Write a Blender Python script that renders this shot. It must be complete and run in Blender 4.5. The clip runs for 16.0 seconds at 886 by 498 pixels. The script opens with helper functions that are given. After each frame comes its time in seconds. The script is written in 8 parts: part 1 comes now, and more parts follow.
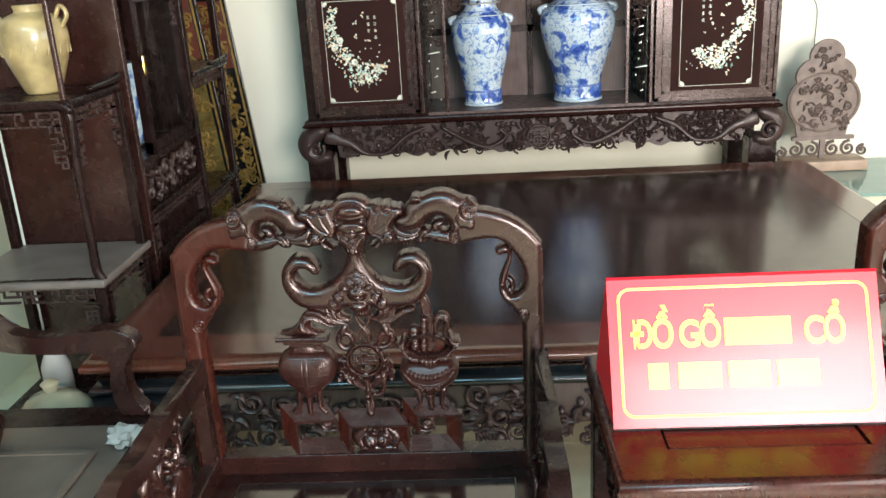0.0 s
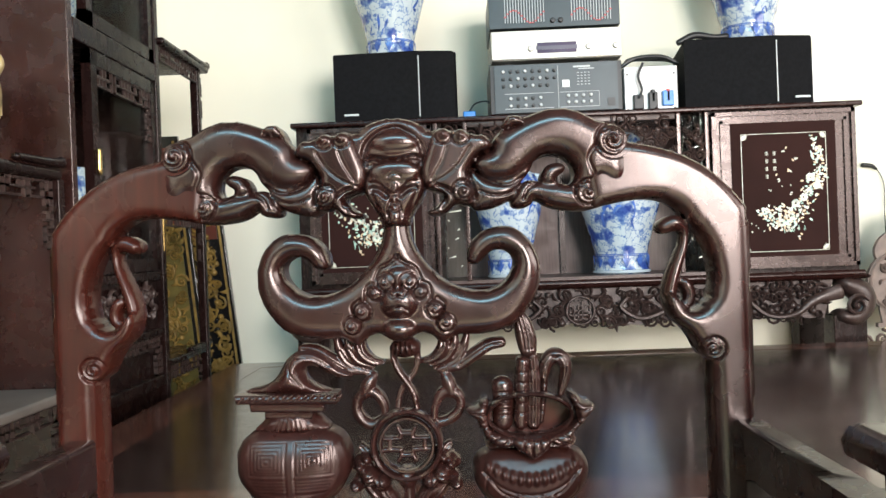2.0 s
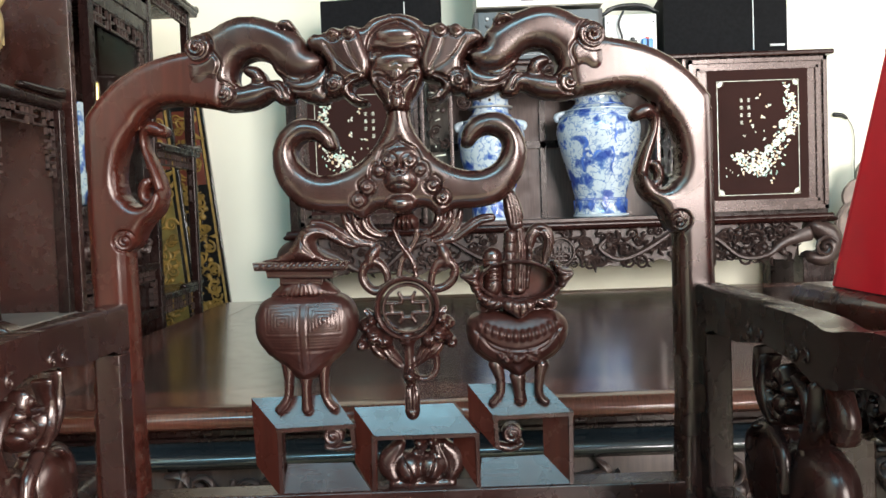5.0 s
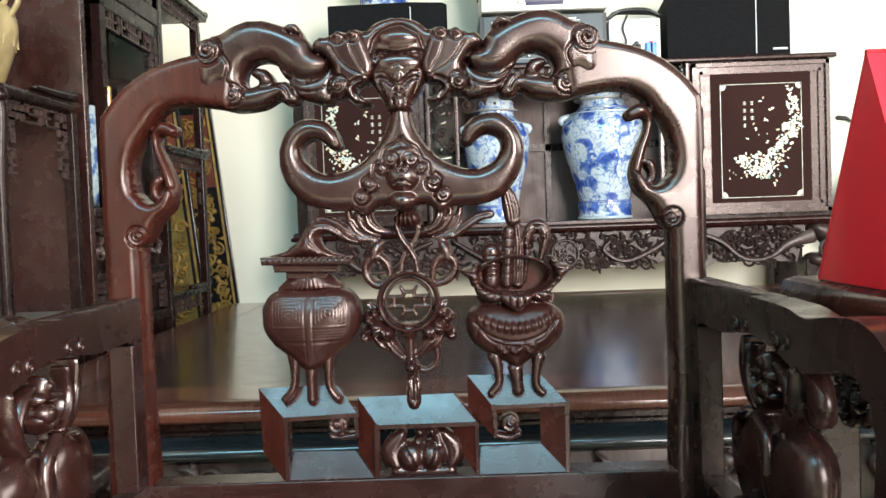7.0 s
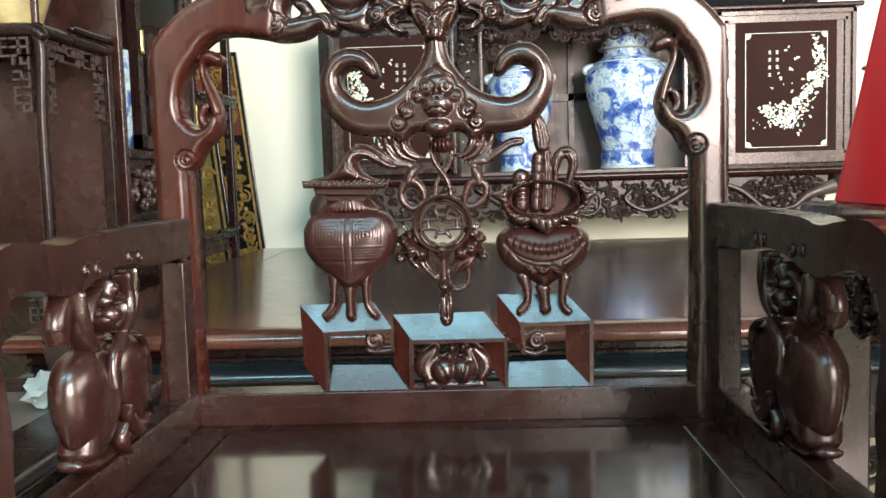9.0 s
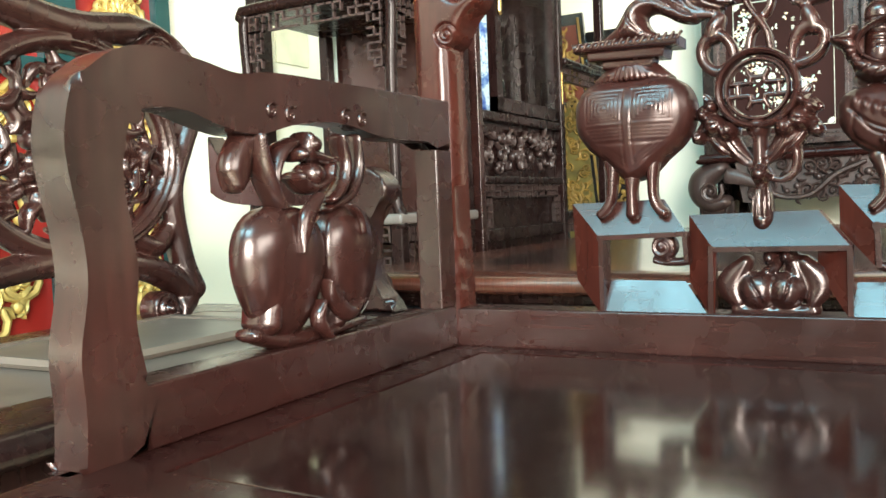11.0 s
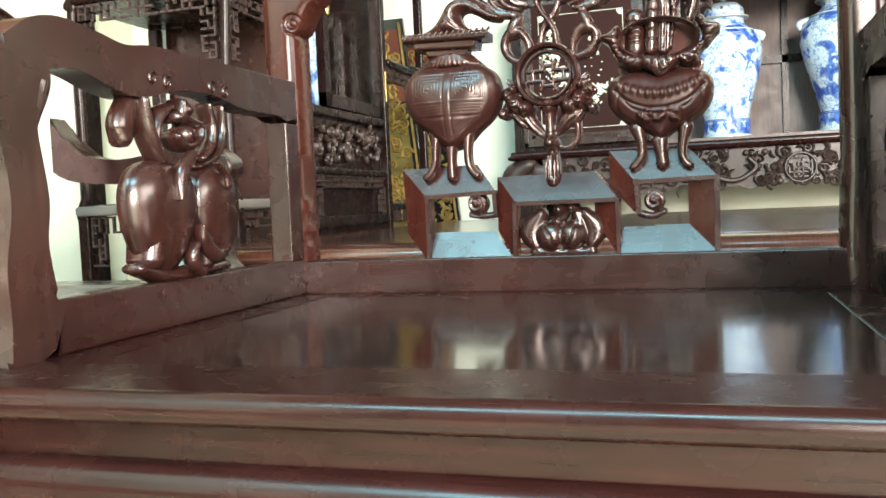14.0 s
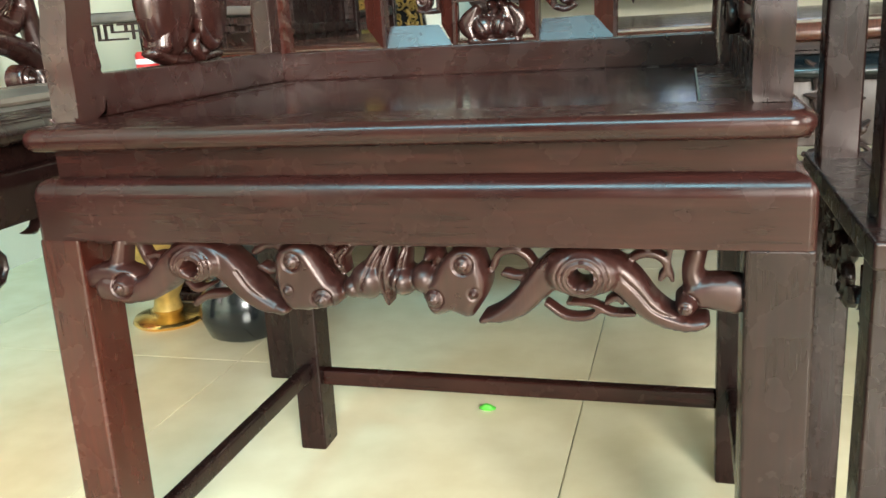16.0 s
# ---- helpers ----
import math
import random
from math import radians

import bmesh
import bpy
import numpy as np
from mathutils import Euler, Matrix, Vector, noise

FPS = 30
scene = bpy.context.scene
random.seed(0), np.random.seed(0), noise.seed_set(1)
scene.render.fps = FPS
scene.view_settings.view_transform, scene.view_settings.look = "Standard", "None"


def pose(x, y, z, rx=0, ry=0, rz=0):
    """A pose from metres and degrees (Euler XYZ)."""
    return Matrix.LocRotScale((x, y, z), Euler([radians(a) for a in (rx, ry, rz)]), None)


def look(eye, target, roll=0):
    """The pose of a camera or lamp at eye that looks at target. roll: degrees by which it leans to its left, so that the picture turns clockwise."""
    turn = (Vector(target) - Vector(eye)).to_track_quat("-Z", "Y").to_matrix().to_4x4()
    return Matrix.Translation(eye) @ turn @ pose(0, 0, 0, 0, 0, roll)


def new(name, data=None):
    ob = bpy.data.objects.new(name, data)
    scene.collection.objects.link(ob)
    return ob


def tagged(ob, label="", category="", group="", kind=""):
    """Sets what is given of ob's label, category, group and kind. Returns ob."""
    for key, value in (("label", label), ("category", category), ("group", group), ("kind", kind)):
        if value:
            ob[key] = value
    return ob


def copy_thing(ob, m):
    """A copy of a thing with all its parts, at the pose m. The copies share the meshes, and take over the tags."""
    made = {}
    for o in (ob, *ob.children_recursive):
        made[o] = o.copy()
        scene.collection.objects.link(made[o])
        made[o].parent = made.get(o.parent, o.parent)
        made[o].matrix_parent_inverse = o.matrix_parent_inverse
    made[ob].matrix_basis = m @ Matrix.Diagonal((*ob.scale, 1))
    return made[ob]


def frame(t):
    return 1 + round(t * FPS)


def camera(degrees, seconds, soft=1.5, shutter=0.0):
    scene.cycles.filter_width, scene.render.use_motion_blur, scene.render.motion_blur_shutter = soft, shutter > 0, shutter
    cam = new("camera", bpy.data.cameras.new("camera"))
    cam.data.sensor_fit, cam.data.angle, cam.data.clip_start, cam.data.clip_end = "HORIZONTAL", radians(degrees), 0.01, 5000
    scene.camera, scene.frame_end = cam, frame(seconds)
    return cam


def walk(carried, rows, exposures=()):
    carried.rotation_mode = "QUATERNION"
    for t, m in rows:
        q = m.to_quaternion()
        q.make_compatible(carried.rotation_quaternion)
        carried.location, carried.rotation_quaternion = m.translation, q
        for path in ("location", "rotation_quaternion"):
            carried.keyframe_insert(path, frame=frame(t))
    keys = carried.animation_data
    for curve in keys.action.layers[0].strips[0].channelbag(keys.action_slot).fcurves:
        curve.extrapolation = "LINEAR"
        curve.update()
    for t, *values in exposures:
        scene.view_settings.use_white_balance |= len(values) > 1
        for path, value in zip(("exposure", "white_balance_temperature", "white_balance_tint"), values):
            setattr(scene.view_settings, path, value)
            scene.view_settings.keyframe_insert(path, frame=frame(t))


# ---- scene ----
cam = camera(54.8, 16.0)
METRES, EYE, TILT, LEAN, TURN = 1.65, 1.27, 0.0, 0.0, 3.2
ROWS = [
    (0.0, 0.0, 0.0, 0.0, -1.04, -18.77, 3.06),
    (0.5, -0.0512, 0.1155, -0.0344, -2.13, -15.11, 2.84),
    (1.0, -0.0641, 0.2657, -0.1294, -2.95, -8.12, 2.4),
    (1.5, -0.0549, 0.3239, -0.2309, -2.11, -1.68, 2.63),
    (2.0, -0.0718, 0.3146, -0.2579, -1.88, -0.16, 2.19),
    (2.5, -0.0761, 0.315, -0.2623, -2.1, 0.01, 1.95),
    (3.0, -0.0789, 0.3103, -0.2714, -2.54, -0.09, 1.72),
    (3.5, -0.0764, 0.3006, -0.2802, -2.69, -0.86, 1.37),
    (4.0, -0.0801, 0.2855, -0.2875, -2.91, -1.79, 1.68),
    (4.5, -0.0836, 0.2738, -0.2982, -3.25, -2.44, 2.05),
    (7.0, -0.0808, 0.2477, -0.307, -2.66, -2.12, 2.06),
    (7.5, -0.079, 0.2445, -0.306, -2.68, -1.86, 2.13),
    (8.0, -0.0768, 0.2403, -0.3108, -2.65, -2.25, 2.08),
    (8.5, -0.0817, 0.2292, -0.3222, -2.58, -3.52, 2.15),
    (9.0, -0.0903, 0.2219, -0.3253, -1.36, -4.91, 1.71),
    (9.5, -0.0788, 0.2363, -0.34, 6.12, -5.71, 1.36),
    (10.0, -0.0529, 0.2891, -0.3722, 19.3, -5.38, 1.09),
    (12.5, -0.0296, 0.3428, -0.408, 27.48, -0.91, 2.34),
    (13.0, -0.019, 0.3152, -0.398, 21.72, -0.07, 2.0),
    (13.5, -0.02, 0.2908, -0.406, 16.43, -0.3, 1.93),
    (14.0, -0.0238, 0.255, -0.4234, 13.91, -2.96, 2.59),
    (14.5, -0.0151, 0.2205, -0.4271, 13.32, -6.93, 3.38),
    (15.0, -0.0077, 0.1885, -0.4315, 13.07, -9.77, 3.71),
    (15.5, 0.0037, 0.1593, -0.4323, 12.67, -12.59, 3.7),
    (16.0, 0.019, 0.1373, -0.4347, 12.11, -15.22, 3.34),
]
EXPOSURES = [(0.0, -0.2, 6500, 10), (2.0, -0.25, 6500, 11), (4.5, -0.1, 6500, 10), (7.0, 0.05, 6500, 9), (9.0, 0.25, 6500, 7), (10.0, 0.5, 6500, 4), (12.5, 0.85, 6500, 1), (14.0, 0.8, 6500, 1), (16.0, 0.5, 6500, 1)]
walk(cam, [(t, pose(0, 0, EYE, TILT, LEAN, TURN) @ pose(METRES * x, METRES * y, METRES * z, 90 + pitch, roll, yaw)) for t, x, y, z, yaw, pitch, roll in ROWS],
     exposures=EXPOSURES)

# ---- world and light ----
world = bpy.data.worlds.new("world")
scene.world = world
world.use_nodes = True
wn = world.node_tree.nodes
sky = wn.new("ShaderNodeTexSky")
sky.sky_type, sky.sun_disc = "NISHITA", False
sky.sun_elevation, sky.sun_rotation = radians(50), radians(130)
world.node_tree.links.new(sky.outputs[0], wn["Background"].inputs[0])
wn["Background"].inputs[1].default_value = 0.12


def window_light(name, m, w, h, power, colour):
    lamp = bpy.data.lights.new(name, "AREA")
    lamp.shape, lamp.size, lamp.size_y, lamp.energy, lamp.color = "RECTANGLE", w, h, power, colour
    ob = new(name, lamp)
    ob.matrix_world = m
    return ob


window_light("daylight_front", look((1.6, -2.55, 1.55), (0.0, 1.6, 0.8)), 1.7, 1.6, 400, (1.0, 0.95, 0.91))
window_light("daylight_side", look((3.12, 0.2, 1.6), (-0.6, 1.8, 0.9)), 2.4, 1.5, 115, (1.0, 0.96, 0.90))
window_light("ceiling_tubes", look((-0.3, -1.05, 2.84), (-0.3, -0.9, 0.0)), 2.4, 0.7, 150, (0.34, 0.79, 1.0))

# ---- materials ----


def material(name, build):
    m = bpy.data.materials.new(name)
    m.use_nodes = True
    nt = m.node_tree
    build(nt, nt.nodes["Principled BSDF"])
    return m


def link(nt, a, b):
    nt.links.new(a, b)


def noise_node(nt, scale, detail=4, stretch=(1, 1, 1), coords="Object"):
    tc = nt.nodes.new("ShaderNodeNewGeometry" if coords == "Position" else "ShaderNodeTexCoord")
    mp = nt.nodes.new("ShaderNodeMapping")
    mp.inputs["Scale"].default_value = stretch
    n = nt.nodes.new("ShaderNodeTexNoise")
    n.inputs["Scale"].default_value, n.inputs["Detail"].default_value = scale, detail
    link(nt, tc.outputs[coords], mp.inputs[0])
    link(nt, mp.outputs[0], n.inputs["Vector"])
    return n


def ramp(nt, fac, stops):
    r = nt.nodes.new("ShaderNodeValToRGB")
    while len(r.color_ramp.elements) < len(stops):
        r.color_ramp.elements.new(0.5)
    for e, (p, c) in zip(r.color_ramp.elements, stops):
        e.position, e.color = p, (*c, 1)
    link(nt, fac, r.inputs[0])
    return r


def bump(nt, b, height, strength, distance=0.002):
    k = nt.nodes.new("ShaderNodeBump")
    k.inputs["Strength"].default_value, k.inputs["Distance"].default_value = strength, distance
    link(nt, height, k.inputs["Height"])
    link(nt, k.outputs[0], b.inputs["Normal"])


def mixed(nt, fac, a, b):
    m = nt.nodes.new("ShaderNodeMix")
    m.data_type = "RGBA"
    link(nt, fac, m.inputs[0])
    link(nt, a, m.inputs[6])
    link(nt, b, m.inputs[7])
    return m.outputs[2]


def wood(name, dark, mid, light, rough=0.3, coat=0.4, stretch=(22, 22, 1.5), grain=9.0, spec=0.42, tint=(1.0, 0.91, 0.88)):
    """Stained wood under varnish: fine grain along one axis, large blotches, a little bump."""
    def build(nt, b):
        n1 = noise_node(nt, grain, 6, stretch)
        n2 = noise_node(nt, 7.0, 3)
        c1 = ramp(nt, n1.outputs[0], [(0.3, dark), (0.52, mid), (0.75, light)])
        c2 = ramp(nt, n2.outputs[0], [(0.35, dark), (0.7, light)])
        f = nt.nodes.new("ShaderNodeValue")
        f.outputs[0].default_value = 0.45
        link(nt, mixed(nt, f.outputs[0], c1.outputs[0], c2.outputs[0]), b.inputs["Base Color"])
        n3 = noise_node(nt, 35.0, 4)
        r = ramp(nt, n3.outputs[0], [(0.3, (rough * 0.8,) * 3), (0.75, (rough * 1.35,) * 3)])
        link(nt, r.outputs[0], b.inputs["Roughness"])
        b.inputs["Specular IOR Level"].default_value, b.inputs["Specular Tint"].default_value = spec, (*tint, 1)
        b.inputs["Coat Weight"].default_value, b.inputs["Coat Roughness"].default_value = coat, rough * 0.6
        bump(nt, b, n1.outputs[0], 0.05, 0.0005)
    return material(name, build)


def plain(name, colour, rough=0.5, metal=0.0, vary=0.15, scale=12.0, relief=0.0, coat=0.0):
    def build(nt, b):
        n = noise_node(nt, scale, 5)
        lo = tuple(c * (1 - vary) for c in colour)
        hi = tuple(min(1, c * (1 + vary)) for c in colour)
        link(nt, ramp(nt, n.outputs[0], [(0.3, lo), (0.7, hi)]).outputs[0], b.inputs["Base Color"])
        b.inputs["Roughness"].default_value, b.inputs["Metallic"].default_value = rough, metal
        b.inputs["Specular IOR Level"].default_value = 0.12 if rough > 0.7 else 0.5
        b.inputs["Coat Weight"].default_value, b.inputs["Coat Roughness"].default_value = coat, 0.08
        if relief:
            n2 = noise_node(nt, scale * 6, 4)
            bump(nt, b, n2.outputs[0], relief)
    return material(name, build)


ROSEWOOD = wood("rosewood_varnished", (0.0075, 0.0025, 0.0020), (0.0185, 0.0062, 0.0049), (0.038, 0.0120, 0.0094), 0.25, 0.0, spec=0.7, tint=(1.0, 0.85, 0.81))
ROSEWOOD_Y = wood("rosewood_grain_sideways", (0.009, 0.0028, 0.0023), (0.017, 0.0050, 0.0040), (0.029, 0.0086, 0.0068), 0.25, 0.0, (22, 1.5, 22), spec=0.5)
ROSEWOOD_H = wood("rosewood_grain_lengthwise", (0.0080, 0.0021, 0.0017), (0.0165, 0.0044, 0.0035), (0.030, 0.0080, 0.0064), 0.24, 0.0, (1.5, 22, 22), spec=0.26)
CARVEDRED = wood("rosewood_waxed_carving", (0.010, 0.0030, 0.0024), (0.021, 0.0064, 0.0050), (0.036, 0.0110, 0.0086), 0.33, 0.0, spec=0.42, tint=(1.0, 0.83, 0.79))
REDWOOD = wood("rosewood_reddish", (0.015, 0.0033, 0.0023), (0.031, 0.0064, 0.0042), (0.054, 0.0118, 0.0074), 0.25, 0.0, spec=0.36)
STEPWOOD = wood("rosewood_waxed_step", (0.009, 0.0028, 0.0022), (0.018, 0.0055, 0.0042), (0.032, 0.0098, 0.0075), 0.26, 0.0, (1.5, 22, 22), spec=0.44)
PANEL = wood("rosewood_polished_panel", (0.007, 0.0024, 0.0020), (0.012, 0.0041, 0.0034), (0.019, 0.0066, 0.0055), 0.15, 0.6, (22, 22, 1.5), spec=0.6)
TABLEWOOD = wood("daybed_polished_wood", (0.012, 0.005, 0.004), (0.022, 0.009, 0.007), (0.036, 0.015, 0.012), 0.2, 0.4, (1.5, 22, 22), 6.0)
# dark furniture wood, also the painted shade of the armchair's right arm
DARKWOOD = wood("dark_wood_and_shaded_arm", (0.0050, 0.0022, 0.0020), (0.0105, 0.0042, 0.0037), (0.021, 0.0085, 0.0072), 0.25, 0.0, spec=0.24)
CARVED = wood("carved_grey_brown_wood", (0.020, 0.011, 0.010), (0.040, 0.023, 0.020), (0.075, 0.046, 0.040), 0.38, 0.12)
GILTPAINT = plain("dull_gilt_paint", (0.23, 0.145, 0.035), 0.5, 0.2, 0.4, 30.0, 0.3)
MAROON = plain("maroon_lacquer_panel", (0.024, 0.0075, 0.0060), 0.72, 0, 0.2, 5.0)
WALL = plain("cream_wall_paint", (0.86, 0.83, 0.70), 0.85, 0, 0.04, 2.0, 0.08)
# near-black colour for walls out of view, chosen to weaken bounced light
UNSEENWALL = plain("unseen_wall_bounce_cut", (0.07, 0.07, 0.06), 0.85, 0, 0.08, 2.0, 0.08)
# ceiling out of view, its dark colour holds back light from above
CEIL = plain("unseen_ceiling_bounce_cut", (0.13, 0.135, 0.135), 0.9, 0, 0.03, 2.0)


def tile_build(nt, b):
    n1 = noise_node(nt, 2.2, 6, (1, 1, 1), "Position")
    n2 = noise_node(nt, 14.0, 5, (1, 1, 1), "Position")
    c1 = ramp(nt, n1.outputs[0], [(0.3, (0.68, 0.59, 0.37)), (0.55, (0.81, 0.74, 0.515)), (0.75, (0.85, 0.80, 0.60))])
    c2 = ramp(nt, n2.outputs[0], [(0.35, (0.64, 0.56, 0.37)), (0.65, (0.82, 0.76, 0.57))])
    f = nt.nodes.new("ShaderNodeValue")
    f.outputs[0].default_value = 0.35
    link(nt, mixed(nt, f.outputs[0], c1.outputs[0], c2.outputs[0]), b.inputs["Base Color"])
    b.inputs["Roughness"].default_value = 0.16
    bump(nt, b, n2.outputs[0], 0.02)


TILE = material("beige_glazed_floor_tile", tile_build)
GROUT = plain("pale_grout", (0.66, 0.62, 0.52), 0.85)
BLACK = plain("black_speaker_cloth", (0.006, 0.006, 0.007), 0.8, 0, 0.3, 90.0, 0.3)
BLACKPLASTIC = plain("black_plastic", (0.012, 0.012, 0.013), 0.45, 0, 0.2, 30.0)
SILVER = plain("silver_panel", (0.46, 0.44, 0.40), 0.4, 0.4, 0.05)
AMPFACE = plain("dark_grey_front_panel", (0.035, 0.045, 0.05), 0.4, 0.3, 0.1)
WHITEPL = plain("white_plastic", (0.8, 0.8, 0.8), 0.35, 0, 0.04)
GREYBAR = plain("pale_grey_print", (0.55, 0.57, 0.58), 0.5, 0, 0.05)
REDPL = plain("red_plastic", (0.5, 0.03, 0.03), 0.35, 0, 0.1)
BLUEPL = plain("blue_plastic", (0.02, 0.2, 0.6), 0.35, 0, 0.1)
DISPLAY = plain("purple_grey_display_glass", (0.06, 0.04, 0.08), 0.15, 0, 0.1)
PEARL = plain("mother_of_pearl", (0.60, 0.58, 0.48), 0.25, 0, 0.4, 60.0, 0.0, 0.3)
PEARL_GREEN = plain("green_mother_of_pearl", (0.42, 0.6, 0.5), 0.22, 0, 0.35, 60.0, 0.0, 0.5)
PEARL_PINK = plain("golden_mother_of_pearl", (0.68, 0.5, 0.32), 0.22, 0, 0.35, 60.0, 0.0, 0.5)
SIGNRED = plain("red_laminated_card", (0.55, 0.010, 0.022), 0.34, 0, 0.05, 6.0, 0.0, 0.12)
SIGNYEL = plain("yellow_print", (0.85, 0.66, 0.05), 0.36, 0, 0.04, 6.0, 0.0, 0.08)
JADE = plain("pale_jade", (0.30, 0.28, 0.19), 0.25, 0, 0.2, 18.0, 0.0, 0.4)
POTTERY = plain("yellow_ochre_glazed_pottery", (0.36, 0.27, 0.125), 0.34, 0, 0.35, 20.0, 0.3, 0.4)
GOLD = plain("gilded_carving", (0.50, 0.35, 0.11), 0.42, 0.4, 0.35, 25.0, 0.4)
BRASS = plain("polished_brass", (0.75, 0.5, 0.18), 0.25, 1.0, 0.1)
BLACKLACQ = plain("black_lacquer", (0.008, 0.008, 0.008), 0.15, 0, 0.3, 8.0, 0, 0.4)
REDLACQ = plain("red_lacquer", (0.25, 0.015, 0.012), 0.25, 0, 0.15, 8.0, 0, 0.4)
GREENLACQ = plain("dark_green_frame_paint", (0.012, 0.05, 0.05), 0.25, 0, 0.2, 8.0, 0, 0.4)
PAPER = plain("crumpled_greyish_paper", (0.36, 0.34, 0.31), 0.8, 0, 0.1, 20.0, 0.3)
TINLABEL = plain("red_can_label", (0.55, 0.03, 0.03), 0.3, 0, 0.08)
PLAQUE = plain("carved_grey_brown_wood", (0.17, 0.12, 0.10), 0.5, 0, 0.25, 30.0, 0.3)
PALEWOOD = plain("pale_brown_base_wood", (0.35, 0.24, 0.17), 0.45, 0, 0.2, 15.0)
GLASSTOP = plain("green_glass_top", (0.16, 0.26, 0.23), 0.08, 0, 0.05)
STONE = plain("black_polished_stone", (0.012, 0.014, 0.016), 0.2, 0, 0.4, 10.0, 0, 0.3)


def glass_build(nt, b):
    b.inputs["Base Color"].default_value = (0.75, 0.88, 0.84, 1)
    b.inputs["Roughness"].default_value, b.inputs["Transmission Weight"].default_value, b.inputs["IOR"].default_value = 0.02, 1.0, 1.1
    n = noise_node(nt, 3.0)
    bump(nt, b, n.outputs[0], 0.02)


GLASS = material("thin_cabinet_glass", glass_build)


def porcelain_build(nt, b):
    """White glaze with cobalt drawing: thin brushed outlines, small washes and finer dotting."""
    n1 = noise_node(nt, 30.0, 5)
    n2 = noise_node(nt, 21.0, 4)
    n3 = noise_node(nt, 75.0, 3)
    off = nt.nodes.new("ShaderNodeMath")
    off.operation = "SUBTRACT"
    off.inputs[1].default_value = 0.5
    link(nt, n1.outputs[0], off.inputs[0])
    line = nt.nodes.new("ShaderNodeMath")
    line.operation = "ABSOLUTE"
    link(nt, off.outputs[0], line.inputs[0])
    white, blue, wash = (0.50, 0.57, 0.61), (0.035, 0.075, 0.30), (0.17, 0.26, 0.46)
    drawn = ramp(nt, line.outputs[0], [(0.0, wash), (0.010, wash), (0.022, white), (1.0, white)])
    washed = ramp(nt, n2.outputs[0], [(0.0, white), (0.53, white), (0.56, wash), (0.63, blue)])
    dotted = ramp(nt, n3.outputs[0], [(0.0, (1, 1, 1)), (0.56, (1, 1, 1)), (0.64, (0.42, 0.52, 0.78))])
    dark = nt.nodes.new("ShaderNodeMix")
    dark.data_type, dark.blend_type = "RGBA", "DARKEN"
    dark.inputs[0].default_value = 1.0
    link(nt, drawn.outputs[0], dark.inputs[6])
    link(nt, washed.outputs[0], dark.inputs[7])
    mult = nt.nodes.new("ShaderNodeMix")
    mult.data_type, mult.blend_type = "RGBA", "MULTIPLY"
    mult.inputs[0].default_value = 0.8
    link(nt, dark.outputs[2], mult.inputs[6])
    link(nt, dotted.outputs[0], mult.inputs[7])
    link(nt, mult.outputs[2], b.inputs["Base Color"])
    b.inputs["Roughness"].default_value = 0.14
    b.inputs["Coat Weight"].default_value = 0.5


PORCELAIN = material("blue_and_white_porcelain", porcelain_build)
COBALT = plain("cobalt_blue_glaze", (0.06, 0.13, 0.42), 0.14, 0, 0.5, 45.0, 0, 0.5)
PALEBLUE = plain("pale_blue_white_glaze", (0.42, 0.49, 0.55), 0.14, 0, 0.1, 45.0, 0, 0.5)

# ---- mesh helpers ----
CX = -0.2          # middle of the armchair
BY = 1.207         # plane of its backrest


def part(name, bm, mat, parent=None, label="", flat=55):
    """Links a bmesh (world coordinates) as one mesh object under a thing or a part."""
    bmesh.ops.remove_doubles(bm, verts=bm.verts, dist=1e-6)
    bmesh.ops.recalc_face_normals(bm, faces=bm.faces)
    base = Vector((0, 0, 0))
    p = parent
    while p is not None:
        base += p.location
        p = p.parent
    bm.transform(Matrix.Translation(-base))
    me = bpy.data.meshes.new(name)
    bm.to_mesh(me)
    bm.free()
    for f in me.polygons:
        f.use_smooth = True
    me.set_sharp_from_angle(angle=radians(flat))
    me.materials.append(mat)
    ob = new(name, me)
    if len(me.polygons) < 4000:
        even = ob.modifiers.new("even_shading", "WEIGHTED_NORMAL")
        even.keep_sharp, even.weight = True, 90
    ob.parent = parent
    if label:
        ob["label"] = label
    return ob


def thing(name, at, label, category, group=""):
    ob = new(name)
    ob.empty_display_size = 0.05
    ob.location = at
    return tagged(ob, label, category, group)


def solid(name, bm, mat, label, category="", kind="", group=""):
    """A thing of a single mesh, with its origin at the middle of its base."""
    lo = [min(v.co[i] for v in bm.verts) for i in range(3)]
    hi = [max(v.co[i] for v in bm.verts) for i in range(3)]
    base = Vector(((lo[0] + hi[0]) / 2, (lo[1] + hi[1]) / 2, lo[2]))
    bm.transform(Matrix.Translation(-base))
    ob = part(name, bm, mat)
    ob.location = base
    return tagged(ob, label, category, group, kind)


def wall_xz(y, cx=0.0):
    """A plane facing -y: a to the right, b up, c towards the viewer."""
    return lambda a, b, c: (cx + a, y - c, b)


def wall_yz(x):
    """A plane facing +x: a along y, b up, c towards +x."""
    return lambda a, b, c: (x + c, a, b)


BACK = wall_xz(BY, CX)


def mirror(pts):
    return [(-p[0], *p[1:]) for p in pts]


